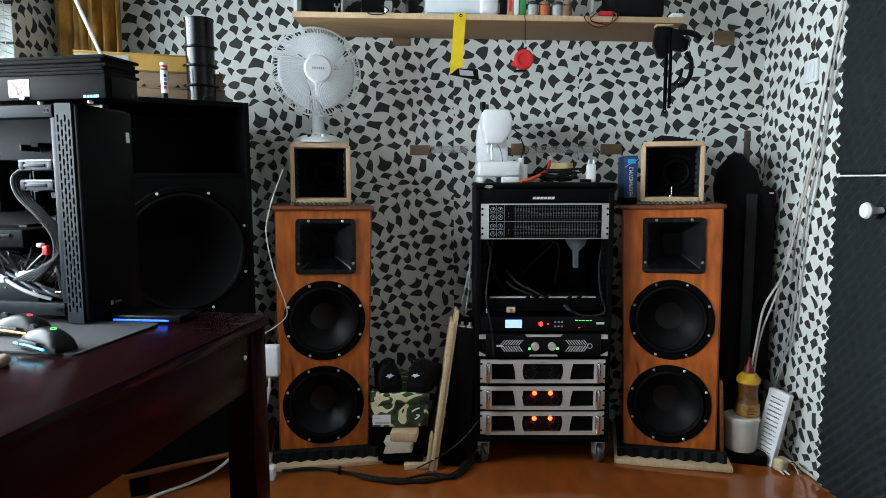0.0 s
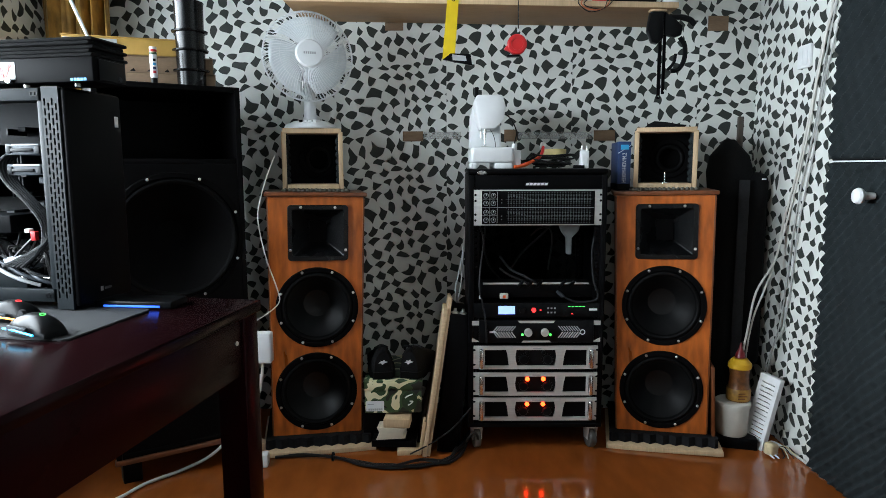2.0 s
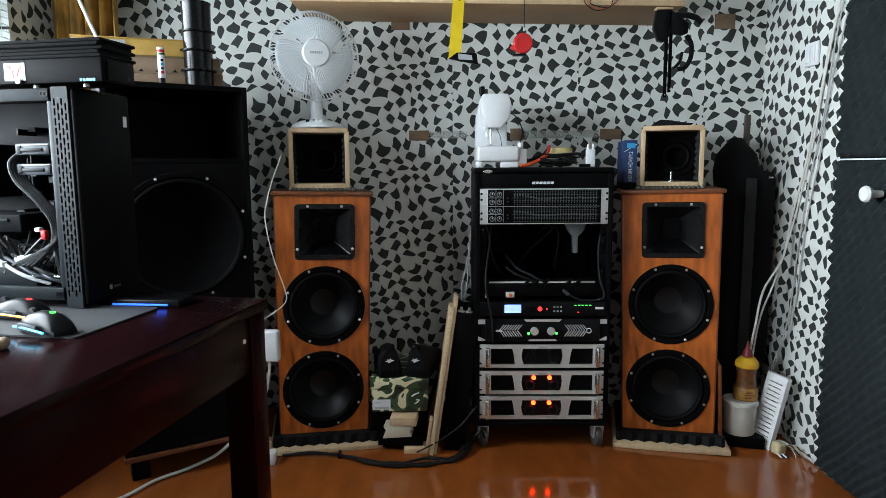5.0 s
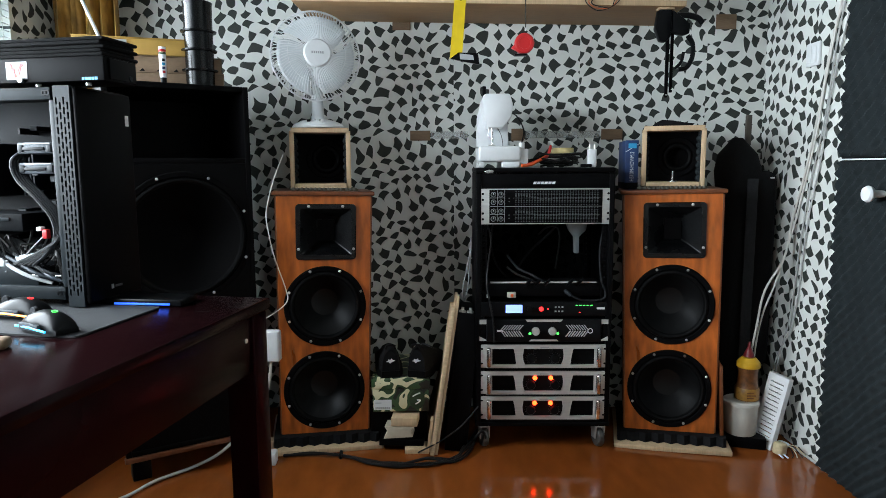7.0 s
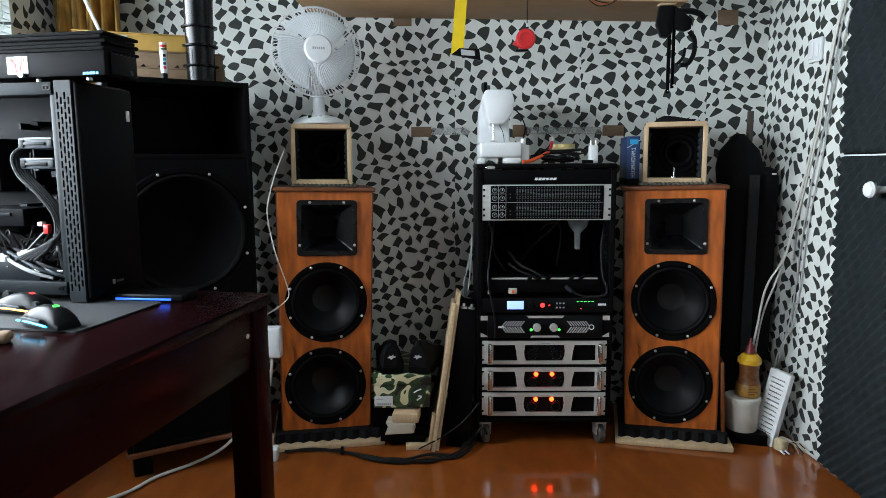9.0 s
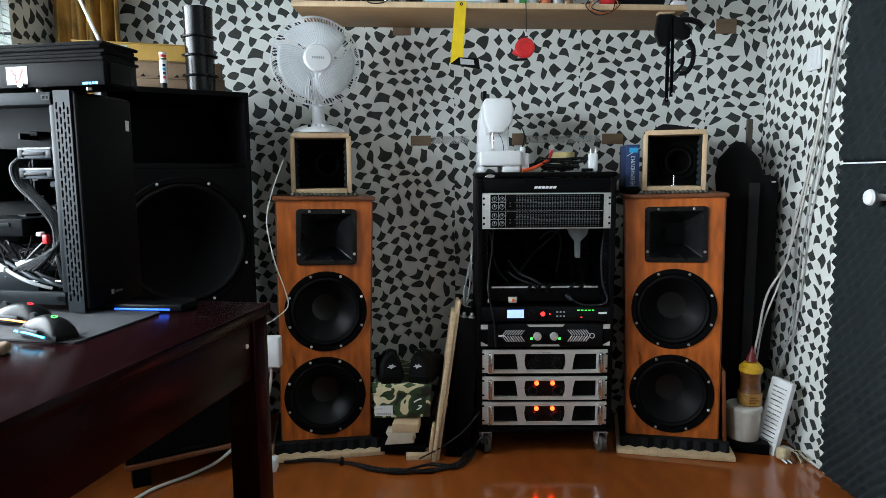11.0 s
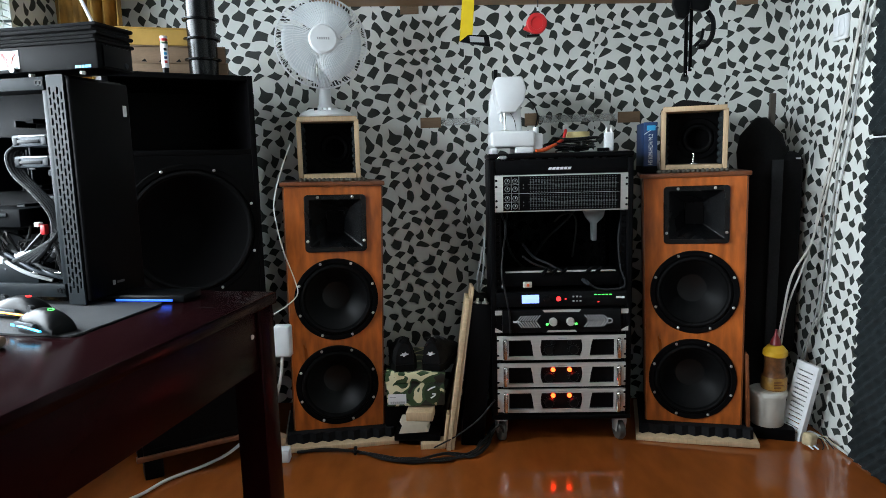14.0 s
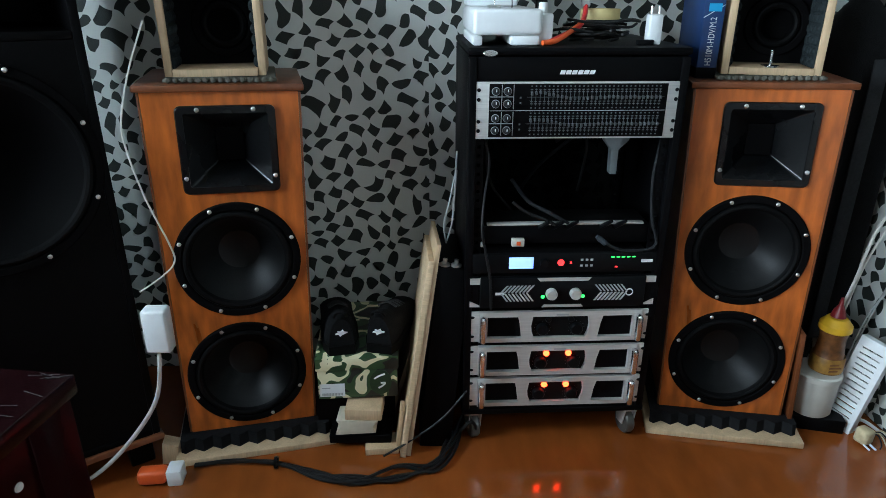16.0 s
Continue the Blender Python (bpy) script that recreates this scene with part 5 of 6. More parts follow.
# ---------------------------------------------------------------- on the rack
RT = 1.0685
sm = thing("sewing_machine", pose(0.128, 2.495, RT), "white compact sewing machine seen end on", "sewing machine")
part("bed", rounded(0.0, 0.155, 0.0, 0.30, 0.022, 0.078, 0.010, seg=3), WHITE_PLASTIC, sm)
for x0, x1 in ((0.0, 0.022), (0.085, 0.150)):
    part("foot_block", rounded(x0, x1, 0.004, 0.28, 0.0, 0.0215, 0.005), WHITE_PLASTIC, sm)
part("column", prism(bmesh.new(), [(0.0, 0.0785), (0.125, 0.0785), (0.118, 0.20), (0.105, 0.262), (0.02, 0.262), (0.004, 0.20)], 0.17, 0.29, bevel=0.008), WHITE_PLASTIC, sm)
part("head", prism(bmesh.new(), [(0.034, 0.143), (0.088, 0.143), (0.118, 0.180), (0.124, 0.225), (0.112, 0.264), (0.022, 0.264), (0.012, 0.250), (0.018, 0.20)], -0.004, 0.169, bevel=0.006), WHITE_PLASTIC, sm)
part("needle_bar", lathe(bmesh.new(), [(0, 0.085), (0.001, 0.085), (0.003, 0.115), (0.004, 0.144), (0, 0.144)], 10, pose(0.052, 0.05, 0)), STEEL, sm, "steel needle bar")
part("presser_foot", rounded(0.038, 0.066, 0.035, 0.070, 0.0785, 0.085, 0.002), STEEL, sm, "steel presser foot")
part("thread_guide", tube(bmesh.new(), [(0.038, 0.03, 0.143), (0.036, 0.025, 0.115), (0.046, 0.025, 0.106)], 0.0018, 6), STEEL, sm)
part("spool_pin", rounded(0.020, 0.036, 0.172, 0.188, 0.2625, 0.312, 0.004), BLACK_PLASTIC, sm, "black spool pin")
part("thread", tube(bmesh.new(), [(0.072, 0.045, 0.143), (0.084, 0.04, 0.12), (0.090, 0.04, 0.095), (0.092, 0.05, 0.079)], 0.0012, 5), BLACK_CABLE, sm, "dark thread")
part("cord", tube(bmesh.new(), [(0.115, 0.2, 0.20), (0.145, 0.2, 0.208), (0.172, 0.21, 0.18), (0.188, 0.22, 0.14), (0.182, 0.24, 0.09), (0.19, 0.28, 0.01)], 0.0025, 6), BLACK_CABLE, sm, "black cord")
pb = thing("plastic_bottle", pose(0.289, 2.535, RT), "small square white plastic oil bottle", "bottle")
part("body", rounded(-0.022, 0.022, -0.02, 0.02, 0.0, 0.068, 0.005), WHITE_PLASTIC, pb)
part("cap", lathe(bmesh.new(), [(0.010, 0.0685), (0.010, 0.088), (0.008, 0.091), (0, 0.091)], 18), WHITE_PLASTIC, pb)
ch = thing("plug_adapter", pose(0.548, 2.53, RT), "white mains plug adapter standing with pins up", "adapter")
part("body", rounded(-0.015, 0.015, -0.012, 0.024, 0.0, 0.066, 0.005), WHITE_PLASTIC, ch)
for x in (-0.009, 0.009):
    part("pin", lathe(bmesh.new(), [(0.0025, 0.0665), (0.0025, 0.083), (0, 0.085)], 10, pose(x, 0.006, 0)), STEEL, ch)
tr = thing("tape_roll", pose(0.455, 2.66, RT + 0.050), "roll of cream masking tape on the cables", "tape")
part("roll", lathe(bmesh.new(), [(0.030, 0), (0.048, 0), (0.048, 0.024), (0.030, 0.024)], 36, close=True), material("masking_tape", (0.62, 0.50, 0.22), 0.6, grain=0.12, scale=60), tr)
pl = thing("pliers", pose(0.0, 0.0, RT), "pliers with red insulated handles lying on cables", "pliers")
part("handle", tube(bmesh.new(), [(0.305, 2.51, 0.008), (0.345, 2.54, 0.022), (0.385, 2.57, 0.040), (0.402, 2.60, 0.062), (0.408, 2.62, 0.082)], 0.006, 8), RED, pl, "red insulated handle")
part("handle", tube(bmesh.new(), [(0.285, 2.50, 0.006), (0.32, 2.515, 0.010), (0.36, 2.55, 0.028), (0.395, 2.58, 0.048)], 0.006, 8), ORANGE, pl, "orange-red handle")
part("jaw", rounded(0.398, 0.418, 2.615, 2.635, 0.078, 0.10, 0.004), STEEL, pl)
rng = random.Random(9)
for k in range(9):
    cx, cy, rr = 0.43 + rng.uniform(-0.03, 0.04), 2.62 + rng.uniform(-0.03, 0.03), rng.uniform(0.045, 0.085)
    a0 = rng.random() * 6
    pts = [(cx + rr * 1.15 * math.cos(a0 + i * 0.7), cy + rr * 0.8 * math.sin(a0 + i * 0.7), RT + 0.005 + 0.005 * k + rng.uniform(0, 0.008)) for i in range(9)]
    single("coiled_cable", tube(bmesh.new(), pts, 0.0034, 7, 4), BLACK_CABLE, "thin black cable coiled on top of the rack", "cable", "cables on the rack")
single("cable_plug", rounded(-0.012, 0.03, -0.006, 0.006, 0, 0.012, 0.003), BLACK_PLASTIC, "black cable plug on the rack edge", "plug", m=pose(0.515, 2.515, RT, 0, 0, 10))

# ---------------------------------------------------------------- on the other box loudspeaker
mb = thing("product_box", R_AT @ pose(-0.148, 0.045, TOPZ, 0, 1.1, 6), "blue printed motherboard carton standing on end", "box")
part("body", rounded(-0.024, 0.024, 0.0, 0.19, 0.0, 0.185, 0.002), BLUE, mb)
letters = bpy.data.curves.new("lettering", "FONT")
letters.body, letters.size, letters.extrude, letters.align_y = "H510M-HDV/M.2", 0.0215, 0.0003, "CENTER"
source = new("lettering", letters)
text_mesh = bpy.data.meshes.new_from_object(source.evaluated_get(bpy.context.evaluated_depsgraph_get()))
bpy.data.objects.remove(source)
text_mesh.materials.clear()
text_mesh.materials.append(PRINT)
wide = max(v.co.x for v in text_mesh.vertices)
tagged(share("lettering", text_mesh, mb, pose(0.001, -0.0009, 0.030, 90, -90, 0) @ Matrix.Diagonal((0.112 / wide, 1, 1, 1))), "white upright lettering")
part("blue_mark", rounded(-0.014, 0.016, -0.0015, -0.0004, 0.155, 0.173, 0.0), CYAN, mb, "bright blue mark")
part("white_line", prism(bmesh.new(), [(-0.024, 0.140), (0.024, 0.170), (0.024, 0.172), (-0.024, 0.142)], -0.0012, -0.0004), PRINT, mb, smooth=0)
part("dark_foot", rounded(-0.0245, 0.0245, -0.0008, 0.19, 0.001, 0.026, 0.001), BLACK_PAINT, mb)
cap_bm = bmesh.new()
prism(cap_bm, [(-0.075, 0.0), (0.07, 0.0), (0.075, 0.006), (0.04, 0.010), (0.0, 0.018), (-0.04, 0.022), (-0.06, 0.012)], 0.03, 0.10, bevel=0.003)
single("folded_strap", cap_bm, FABRIC, "black folded strap lying on the box loudspeaker", "strap", m=R_AT @ pose(0.001, 0.03, TOPZ + 0.2355, 0, 1.1, -3))

# ---------------------------------------------------------------- things on and under the shelf
SZ = 0.0225
S_AT = pose(0.165, 2.58, 1.664, 0, 1.25, 0)
def on_shelf(x, y=0.03, z=SZ, rz=0):
    return S_AT @ pose(x - 0.165, y, z, 0, 0, rz)
def simple(name, label, cat, x, y, w, d, h, mat, rz=0, bevel=0.004, group=""):
    return single(name, rounded(-w / 2, w / 2, 0, d, 0, h, bevel), mat, label, cat, group, m=on_shelf(x, y, SZ, rz))
simple("tool_case", "black plastic tool case on the shelf", "case", -0.46, 0.05, 0.13, 0.22, 0.16, BLACK_PLASTIC)
simple("tool_case", "black plastic case with cables on the shelf", "case", -0.25, 0.06, 0.12, 0.2, 0.10, BLACK_PLASTIC, 5)
simple("speaker_part", "black ribbed plastic part on the shelf", "part", -0.335, 0.05, 0.05, 0.1, 0.035, BLACK_PLASTIC, 20)
simple("shelf_divider", "narrow white board standing on the shelf", "board", -0.385, 0.06, 0.01, 0.2, 0.20, WHITE_PLASTIC)
sp = bmesh.new()
prism(sp, [(-0.004, 0.0), (0.004, 0.0), (0.004, 0.016), (0.011, 0.022), (0.011, 0.034), (0.006, 0.034), (0.006, 0.026), (0.0, 0.022), (-0.006, 0.026), (-0.006, 0.034), (-0.011, 0.034), (-0.011, 0.022), (-0.004, 0.016)], 0.0, 0.004)
single("spanner", sp, STEEL, "small open-ended spanner standing on the shelf", "spanner", m=on_shelf(-0.395, 0.01))
simple("metal_latch", "small bright metal latch on the shelf", "latch", -0.205, 0.02, 0.03, 0.03, 0.05, STEEL, 0, 0.006)
simple("hand_plane", "black plastic hand tool on the shelf", "tool", -0.13, 0.03, 0.028, 0.10, 0.12, BLACK_PLASTIC, -12, 0.008)
simple("storage_tub", "white plastic storage tub on the shelf", "tub", 0.045, 0.05, 0.24, 0.24, 0.12, WHITE_PLASTIC, 0, 0.02)
simple("blue_folder", "thin pale blue folder under the tub", "folder", 0.04, 0.006, 0.20, 0.04, 0.006, material("pale_blue_plastic", (0.18, 0.42, 0.55), 0.3, grain=0.1, scale=20), 1, 0.002)
simple("printed_bag", "white printed plastic bag on the shelf", "bag", 0.175, 0.03, 0.07, 0.1, 0.10, PRINT, 8, 0.02)
for i, (x, w, mt, lb) in enumerate(((0.227, 0.018, BLACK_PLASTIC, "dark"), (0.250, 0.022, material("orange_cream_carton", (0.50, 0.30, 0.17), 0.6, grain=0.2, scale=40), "cream"), (0.272, 0.018, PRINT, "white"), (0.296, 0.024, material("green_card", (0.03, 0.22, 0.05), 0.5, grain=0.2, scale=40), "green"))):
    b = simple("small_carton", lb + " small carton standing upright on the shelf", "box", x, 0.03, w, 0.12, 0.15, mt, 0, 0.001, "cartons on the shelf")
    if lb == "cream":
        part("red_print", rounded(-0.005, 0.005, -0.0012, -0.0004, 0.02, 0.075, 0), RED, b)
for x, mt, lb in ((0.335, WHITE_PLASTIC, "clear plastic jar on the shelf"), (0.378, ORANGE, "jar with orange bits on the shelf"), (0.425, WHITE_PLASTIC, "clear plastic jar with metal bits"), (0.46, CARD, "brown jar on the shelf")):
    j = thing("screw_jar", on_shelf(x, 0.035), lb, "jar", "jars on the shelf")
    part("glass", lathe(bmesh.new(), [(0, 0), (0.019, 0), (0.020, 0.004), (0.020, 0.040), (0.017, 0.044), (0, 0.044)], 20), material("cloudy_jar", (0.35, 0.37, 0.36) if mt is WHITE_PLASTIC else (0.45, 0.12, 0.05) if mt is ORANGE else (0.2, 0.12, 0.07), 0.15, grain=0.3, scale=120), j)
    part("lid", lathe(bmesh.new(), [(0.0, 0.0445), (0.020, 0.0445), (0.020, 0.054), (0, 0.055)], 20), CARD if mt is not WHITE_PLASTIC else ALU, j)
simple("red_clamp", "red plastic spring clamp on the shelf", "clamp", 0.605, 0.01, 0.05, 0.03, 0.022, RED, 6, 0.006)
simple("metal_carabiner", "bright metal carabiner on the shelf", "carabiner", 0.55, 0.01, 0.014, 0.02, 0.06, STEEL, 0, 0.005)
simple("dark_bag", "large black bag at the end of the shelf", "bag", 0.735, 0.05, 0.20, 0.22, 0.16, FABRIC, 0, 0.03)
plg = simple("white_charger", "white plug charger at the shelf end", "charger", 0.865, 0.01, 0.045, 0.04, 0.018, WHITE_PLASTIC, 0, 0.005)
for x in (-0.008, 0.008):
    part("pin", lathe(bmesh.new(), [(0.002, 0), (0.002, 0.018), (0, 0.019)], 8, pose(x, 0.02, 0.0185)), STEEL, plg)
for k in range(3):
    mtl = (BLACK_CABLE, material("orange_wire", (0.5, 0.12, 0.04), 0.5), BLACK_CABLE)[k]
    single("wire_loop", tube(bmesh.new(), [(0.53 + 0.02 * k, 2.57, 1.69), (0.52 + 0.01 * k, 2.567, 1.665), (0.56, 2.566, 1.635 + 0.008 * k), (0.61, 2.567, 1.645), (0.645 - 0.01 * k, 2.57, 1.675), (0.63, 2.59, 1.695)], 0.0018, 6, 6), mtl, "thin wire loop hanging over the shelf edge", "wire", "wire loops")
single("wire_loop", tube(bmesh.new(), [(-0.225, 2.575, 1.72), (-0.200, 2.568, 1.70), (-0.225, 2.567, 1.686), (-0.265, 2.568, 1.686), (-0.285, 2.58, 1.70)], 0.0022, 6, 6), BLACK_CABLE, "black cable loop hanging over the shelf edge", "cable")

sq = thing("try_square", pose(0.0, 2.574, 0), "yellow carpenter's try square hanging from the shelf", "square")
part("blade", prism(bmesh.new(), [(0.024, 1.470), (0.070, 1.480), (0.085, 1.690), (0.043, 1.690)], -0.0012, 0.0012), YELLOW, sq, "yellow blade", smooth=0)
part("stock", prism(bmesh.new(), [(0.026, 1.468), (0.055, 1.490), (0.128, 1.487), (0.134, 1.446)], -0.006, 0.006), BLACK_PLASTIC, sq, "black stock with a label", smooth=0)
part("label", prism(bmesh.new(), [(0.060, 1.486), (0.110, 1.480), (0.113, 1.462), (0.062, 1.465)], -0.0072, -0.0064), GREY_PRINT, sq, smooth=0)
part("hanging_hole", lathe(bmesh.new(), [(0.006, 0), (0.006, 0.001), (0.003, 0.001), (0.003, 0)], 14, pose(0.066, -0.0014, 1.68) @ FACE), BLACK_PLASTIC, sq)
tm = thing("tape_measure", pose(0.297, 2.565, 1.519), "red tape measure hanging on a black cord", "tape measure")
part("body", lathe(bmesh.new(), [(0, -0.016), (0.032, -0.016), (0.036, -0.012), (0.036, 0.012), (0.032, 0.016), (0.022, 0.017), (0.021, 0.014), (0, 0.014)], 30, FACE), RED, tm)
part("mouth", prism(bmesh.new(), [(-0.048, -0.016), (-0.006, -0.036), (0.02, -0.030), (-0.005, 0.028)], -0.013, 0.013, bevel=0.003), RED, tm)
part("hook", rounded(-0.036, 0.01, -0.014, 0.014, -0.044, -0.037, 0.002), BLACK_PLASTIC, tm)
part("cord", tube(bmesh.new(), [(0.004, 0, 0.036), (0.005, -0.002, 0.08), (0.004, 0.0, 0.145), (0.004, 0.014, 0.168)], 0.002, 6), BLACK_CABLE, tm, "black cord")
part("clasp", rounded(0.001, 0.007, -0.005, 0.001, 0.044, 0.056, 0.001), PRINT, tm)

gc = thing("bar_clamp", pose(0, 2.60, 0), "black one-hand bar clamp hanging by the shelf", "clamp")
part("bar", rounded(0.826, 0.838, -0.005, 0.003, 1.325, 1.64, 0.001, pose(0, 0, 0)), BLACK_METAL, gc)
part("bar", rounded(0.846, 0.857, 0.004, 0.012, 1.345, 1.64, 0.001), BLACK_METAL, gc)
part("jaw", prism(bmesh.new(), [(0.782, 1.575), (0.800, 1.530), (0.822, 1.525), (0.840, 1.545), (0.842, 1.640), (0.792, 1.640)], -0.014, 0.018, bevel=0.004), BLACK_PLASTIC, gc, "black clamp jaw")
part("slide", prism(bmesh.new(), [(0.845, 1.560), (0.885, 1.548), (0.908, 1.556), (0.912, 1.590), (0.885, 1.612), (0.845, 1.640)], -0.012, 0.016, bevel=0.004), BLACK_PLASTIC, gc, "black sliding head")
part("handle", tube(bmesh.new(), [(0.862, 0, 1.622), (0.905, 0, 1.622), (0.940, 0, 1.612), (0.958, 0, 1.594)], 0.011, 10), BLACK_PLASTIC, gc, "black grip")
part("trigger", tube(bmesh.new(), [(0.905, 0, 1.55), (0.925, 0, 1.52), (0.925, 0, 1.47), (0.905, 0, 1.435), (0.875, 0, 1.428)], 0.009, 8), BLACK_PLASTIC, gc, "curved black trigger")
part("trigger", tube(bmesh.new(), [(0.862, 0, 1.43), (0.885, 0, 1.455), (0.893, 0, 1.49)], 0.006, 8), BLACK_PLASTIC, gc)
for z in (1.335, 1.355):
    part("rivet", lathe(bmesh.new(), [(0.0025, 0), (0, 0.001)], 8, pose(0.832 if z < 1.34 else 0.8515, -0.0052, z) @ FACE), STEEL, gc)
single("clamp_hook", rounded(0.79, 0.85, 2.584, 2.62, 1.642, 1.649, 0.002), PINE, "small wooden cleat under the shelf", "cleat")

# cardboard squares, tape and the switch on the walls
for i, (x0, x1, z0, z1) in enumerate(((-0.146, -0.060, 1.184, 1.226), (0.666, 0.756, 1.184, 1.228), (0.285, 0.340, 1.182, 1.232), (1.130, 1.214, 1.634, 1.694), (-0.215, -0.140, 1.640, 1.682))):
    single("cardboard_patch", rounded(x0, x1, BACK - 0.004, BACK - 0.0005, z0, z1, 0.001, pose(0, 0, 0)), CARD, "small brown cardboard patch taped to the wall", "cardboard", "wall patches")
for x0, x1 in ((-0.058, 0.10), (0.345, 0.66)):
    single("clear_tape", rounded(x0, x1, BACK - 0.0012, BACK - 0.0004, 1.192, 1.222, 0), TAPE_CLEAR, "strip of glossy tape on the wallpaper", "tape", "tape strips")
sw = thing("light_switch", pose(RIGHT, 2.535, 1.468), "white double light switch on the wall", "switch")
part("plate", rounded(-0.012, -0.0005, -0.042, 0.042, -0.042, 0.042, 0.005), WHITE_PLASTIC, sw)
for s in (-1, 1):
    part("rocker", rounded(-0.016, -0.0122, s * 0.016 - 0.0145, s * 0.016 + 0.0145, -0.030, 0.030, 0.002), WHITE_PLASTIC, sw)

XW = RIGHT - 0.008
for k, pts in enumerate((
    [(XW, 2.30, 1.75), (XW, 2.337, 1.665), (XW, 2.415, 1.517), (XW, 2.462, 1.311), (XW, 2.529, 1.072), (1.325, 2.585, 0.858), (1.29, 2.56, 0.72), (1.215, 2.54, 0.600), (1.19, 2.54, 0.45), (1.185, 2.56, 0.33), (1.20, 2.60, 0.10), (1.21, 2.60, 0.01)],
    [(XW, 2.33, 1.75), (XW, 2.367, 1.673), (XW, 2.449, 1.349), (XW, 2.483, 1.173), (XW, 2.569, 0.902), (1.300, 2.57, 0.74), (1.255, 2.55, 0.62), (1.215, 2.55, 0.50), (1.20, 2.56, 0.36), (1.215, 2.62, 0.1), (1.22, 2.62, 0.01)],
    [(XW, 2.26, 1.75), (XW, 2.34, 1.55), (XW, 2.41, 1.30), (XW, 2.44, 1.10), (XW, 2.50, 0.86), (XW, 2.53, 0.60), (1.333, 2.56, 0.45), (1.30, 2.60, 0.3), (1.28, 2.63, 0.02)],
    [(XW, 2.32, 1.75), (XW, 2.39, 1.50), (XW, 2.43, 1.25), (XW, 2.50, 1.00), (XW, 2.545, 0.75), (1.333, 2.57, 0.5), (1.31, 2.60, 0.3), (1.29, 2.64, 0.02)])):
    single("wall_cable", tube(bmesh.new(), pts, (0.0042, 0.0036, 0.003, 0.003)[k], 7, 6), WHITE_CABLE if k < 2 else material("painted_cable", (0.38, 0.39, 0.38), 0.5, grain=0.3, scale=60), "white cable hanging loosely down the wall", "cable", "wall cables")
# ragged edge of the floor covering by the wall
single("floor_cable", tube(bmesh.new(), [(1.25, 2.47, 0.008), (1.29, 2.50, 0.02), (1.32, 2.44, 0.012), (1.335, 2.36, 0.008), (1.34, 2.22, 0.006)], 0.005, 7), WHITE_CABLE, "pale cable along the skirting", "cable")

# ---------------------------------------------------------------- corner by the wall
bag = thing("instrument_bag", pose(1.178, 2.74, 0), "black padded instrument bag with a webbing strap", "bag")
bb = bmesh.new()
rings = []
for j in range(19):
    z = 0.02 + 1.16 * j / 18
    f = j / 18
    hw = 0.058 if f < 0.76 else 0.096 * math.sqrt(max(0.02, 1 - ((f - 0.86) / 0.143) ** 2)) if f > 0.84 else 0.058 + (f - 0.76) / 0.08 * 0.036
    rings.append([bb.verts.new((hw * math.cos(2 * math.pi * k / 20) + 0.008 * math.sin(z * 9), 0.055 * math.sin(2 * math.pi * k / 20) * min(1, hw / 0.05), z)) for k in range(20)])
for a, b in zip(rings, rings[1:]):
    for k in range(20):
        bb.faces.new((a[k], a[(k + 1) % 20], b[(k + 1) % 20], b[k]))
bb.faces.new(rings[0]), bb.faces.new(rings[-1])
part("cover", bb, FABRIC, bag, "black padded cover", smooth=70)
part("strap", rounded(0.010, 0.052, -0.072, -0.066, 0.20, 1.02, 0.002), STRAP, bag, "grey webbing strap")
part("pole", rounded(0.022, 0.042, -0.012, 0.008, 1.15, 1.27, 0.003), material("dark_wood_pole", (0.06, 0.05, 0.04), 0.5, grain=0.3, scale=40), bag, "dark wooden pole end")
part("side_pocket", rounded(0.050, 0.150, -0.05, 0.05, 0.25, 1.05, 0.04, seg=3), FABRIC, bag)
part("buckle", rounded(0.108, 0.124, -0.052, -0.046, 1.02, 1.026, 0.001), PRINT, bag, "small white tag")

tub = thing("plastic_tub", pose(1.146, 2.535, 0.045), "white plastic paint tub with a lid", "tub")
part("body", lathe(bmesh.new(), [(0, 0), (0.055, 0), (0.058, 0.004), (0.062, 0.115), (0.0, 0.115)], 36), CREAM, tub)
part("lid", lathe(bmesh.new(), [(0.0, 0.132), (0.060, 0.132), (0.0655, 0.128), (0.067, 0.116), (0.064, 0.1155), (0, 0.1155)], 36), CREAM, tub, "white lid with a rim")
bo = thing("glue_bottle", pose(1.166, 2.535, 0.1775), "brown glue bottle with a yellow collar and red nozzle", "bottle")
part("body", lathe(bmesh.new(), [(0, 0), (0.040, 0), (0.043, 0.006), (0.043, 0.035), (0.041, 0.038), (0.036, 0.07), (0.034, 0.10), (0.038, 0.125), (0, 0.125)], 30), BROWN_LABEL, bo, "brown labelled body")
part("label_band", lathe(bmesh.new(), [(0.0438, 0.004), (0.0445, 0.008), (0.0445, 0.046), (0.042, 0.050)], 30), material("ochre_label", (0.33, 0.17, 0.03), 0.45, grain=0.5, scale=60), bo, "ochre printed label band")
for k in range(3):
    part("label_bar", rounded(-0.020, 0.006 + 0.008 * (k % 2), -0.0452, -0.0446, 0.014 + 0.010 * k, 0.019 + 0.010 * k, 0), BROWN_LABEL, bo)
part("collar", lathe(bmesh.new(), [(0.038, 0.1255), (0.043, 0.130), (0.042, 0.146), (0.026, 0.165), (0, 0.168)], 30), MUSTARD, bo, "yellow collar")
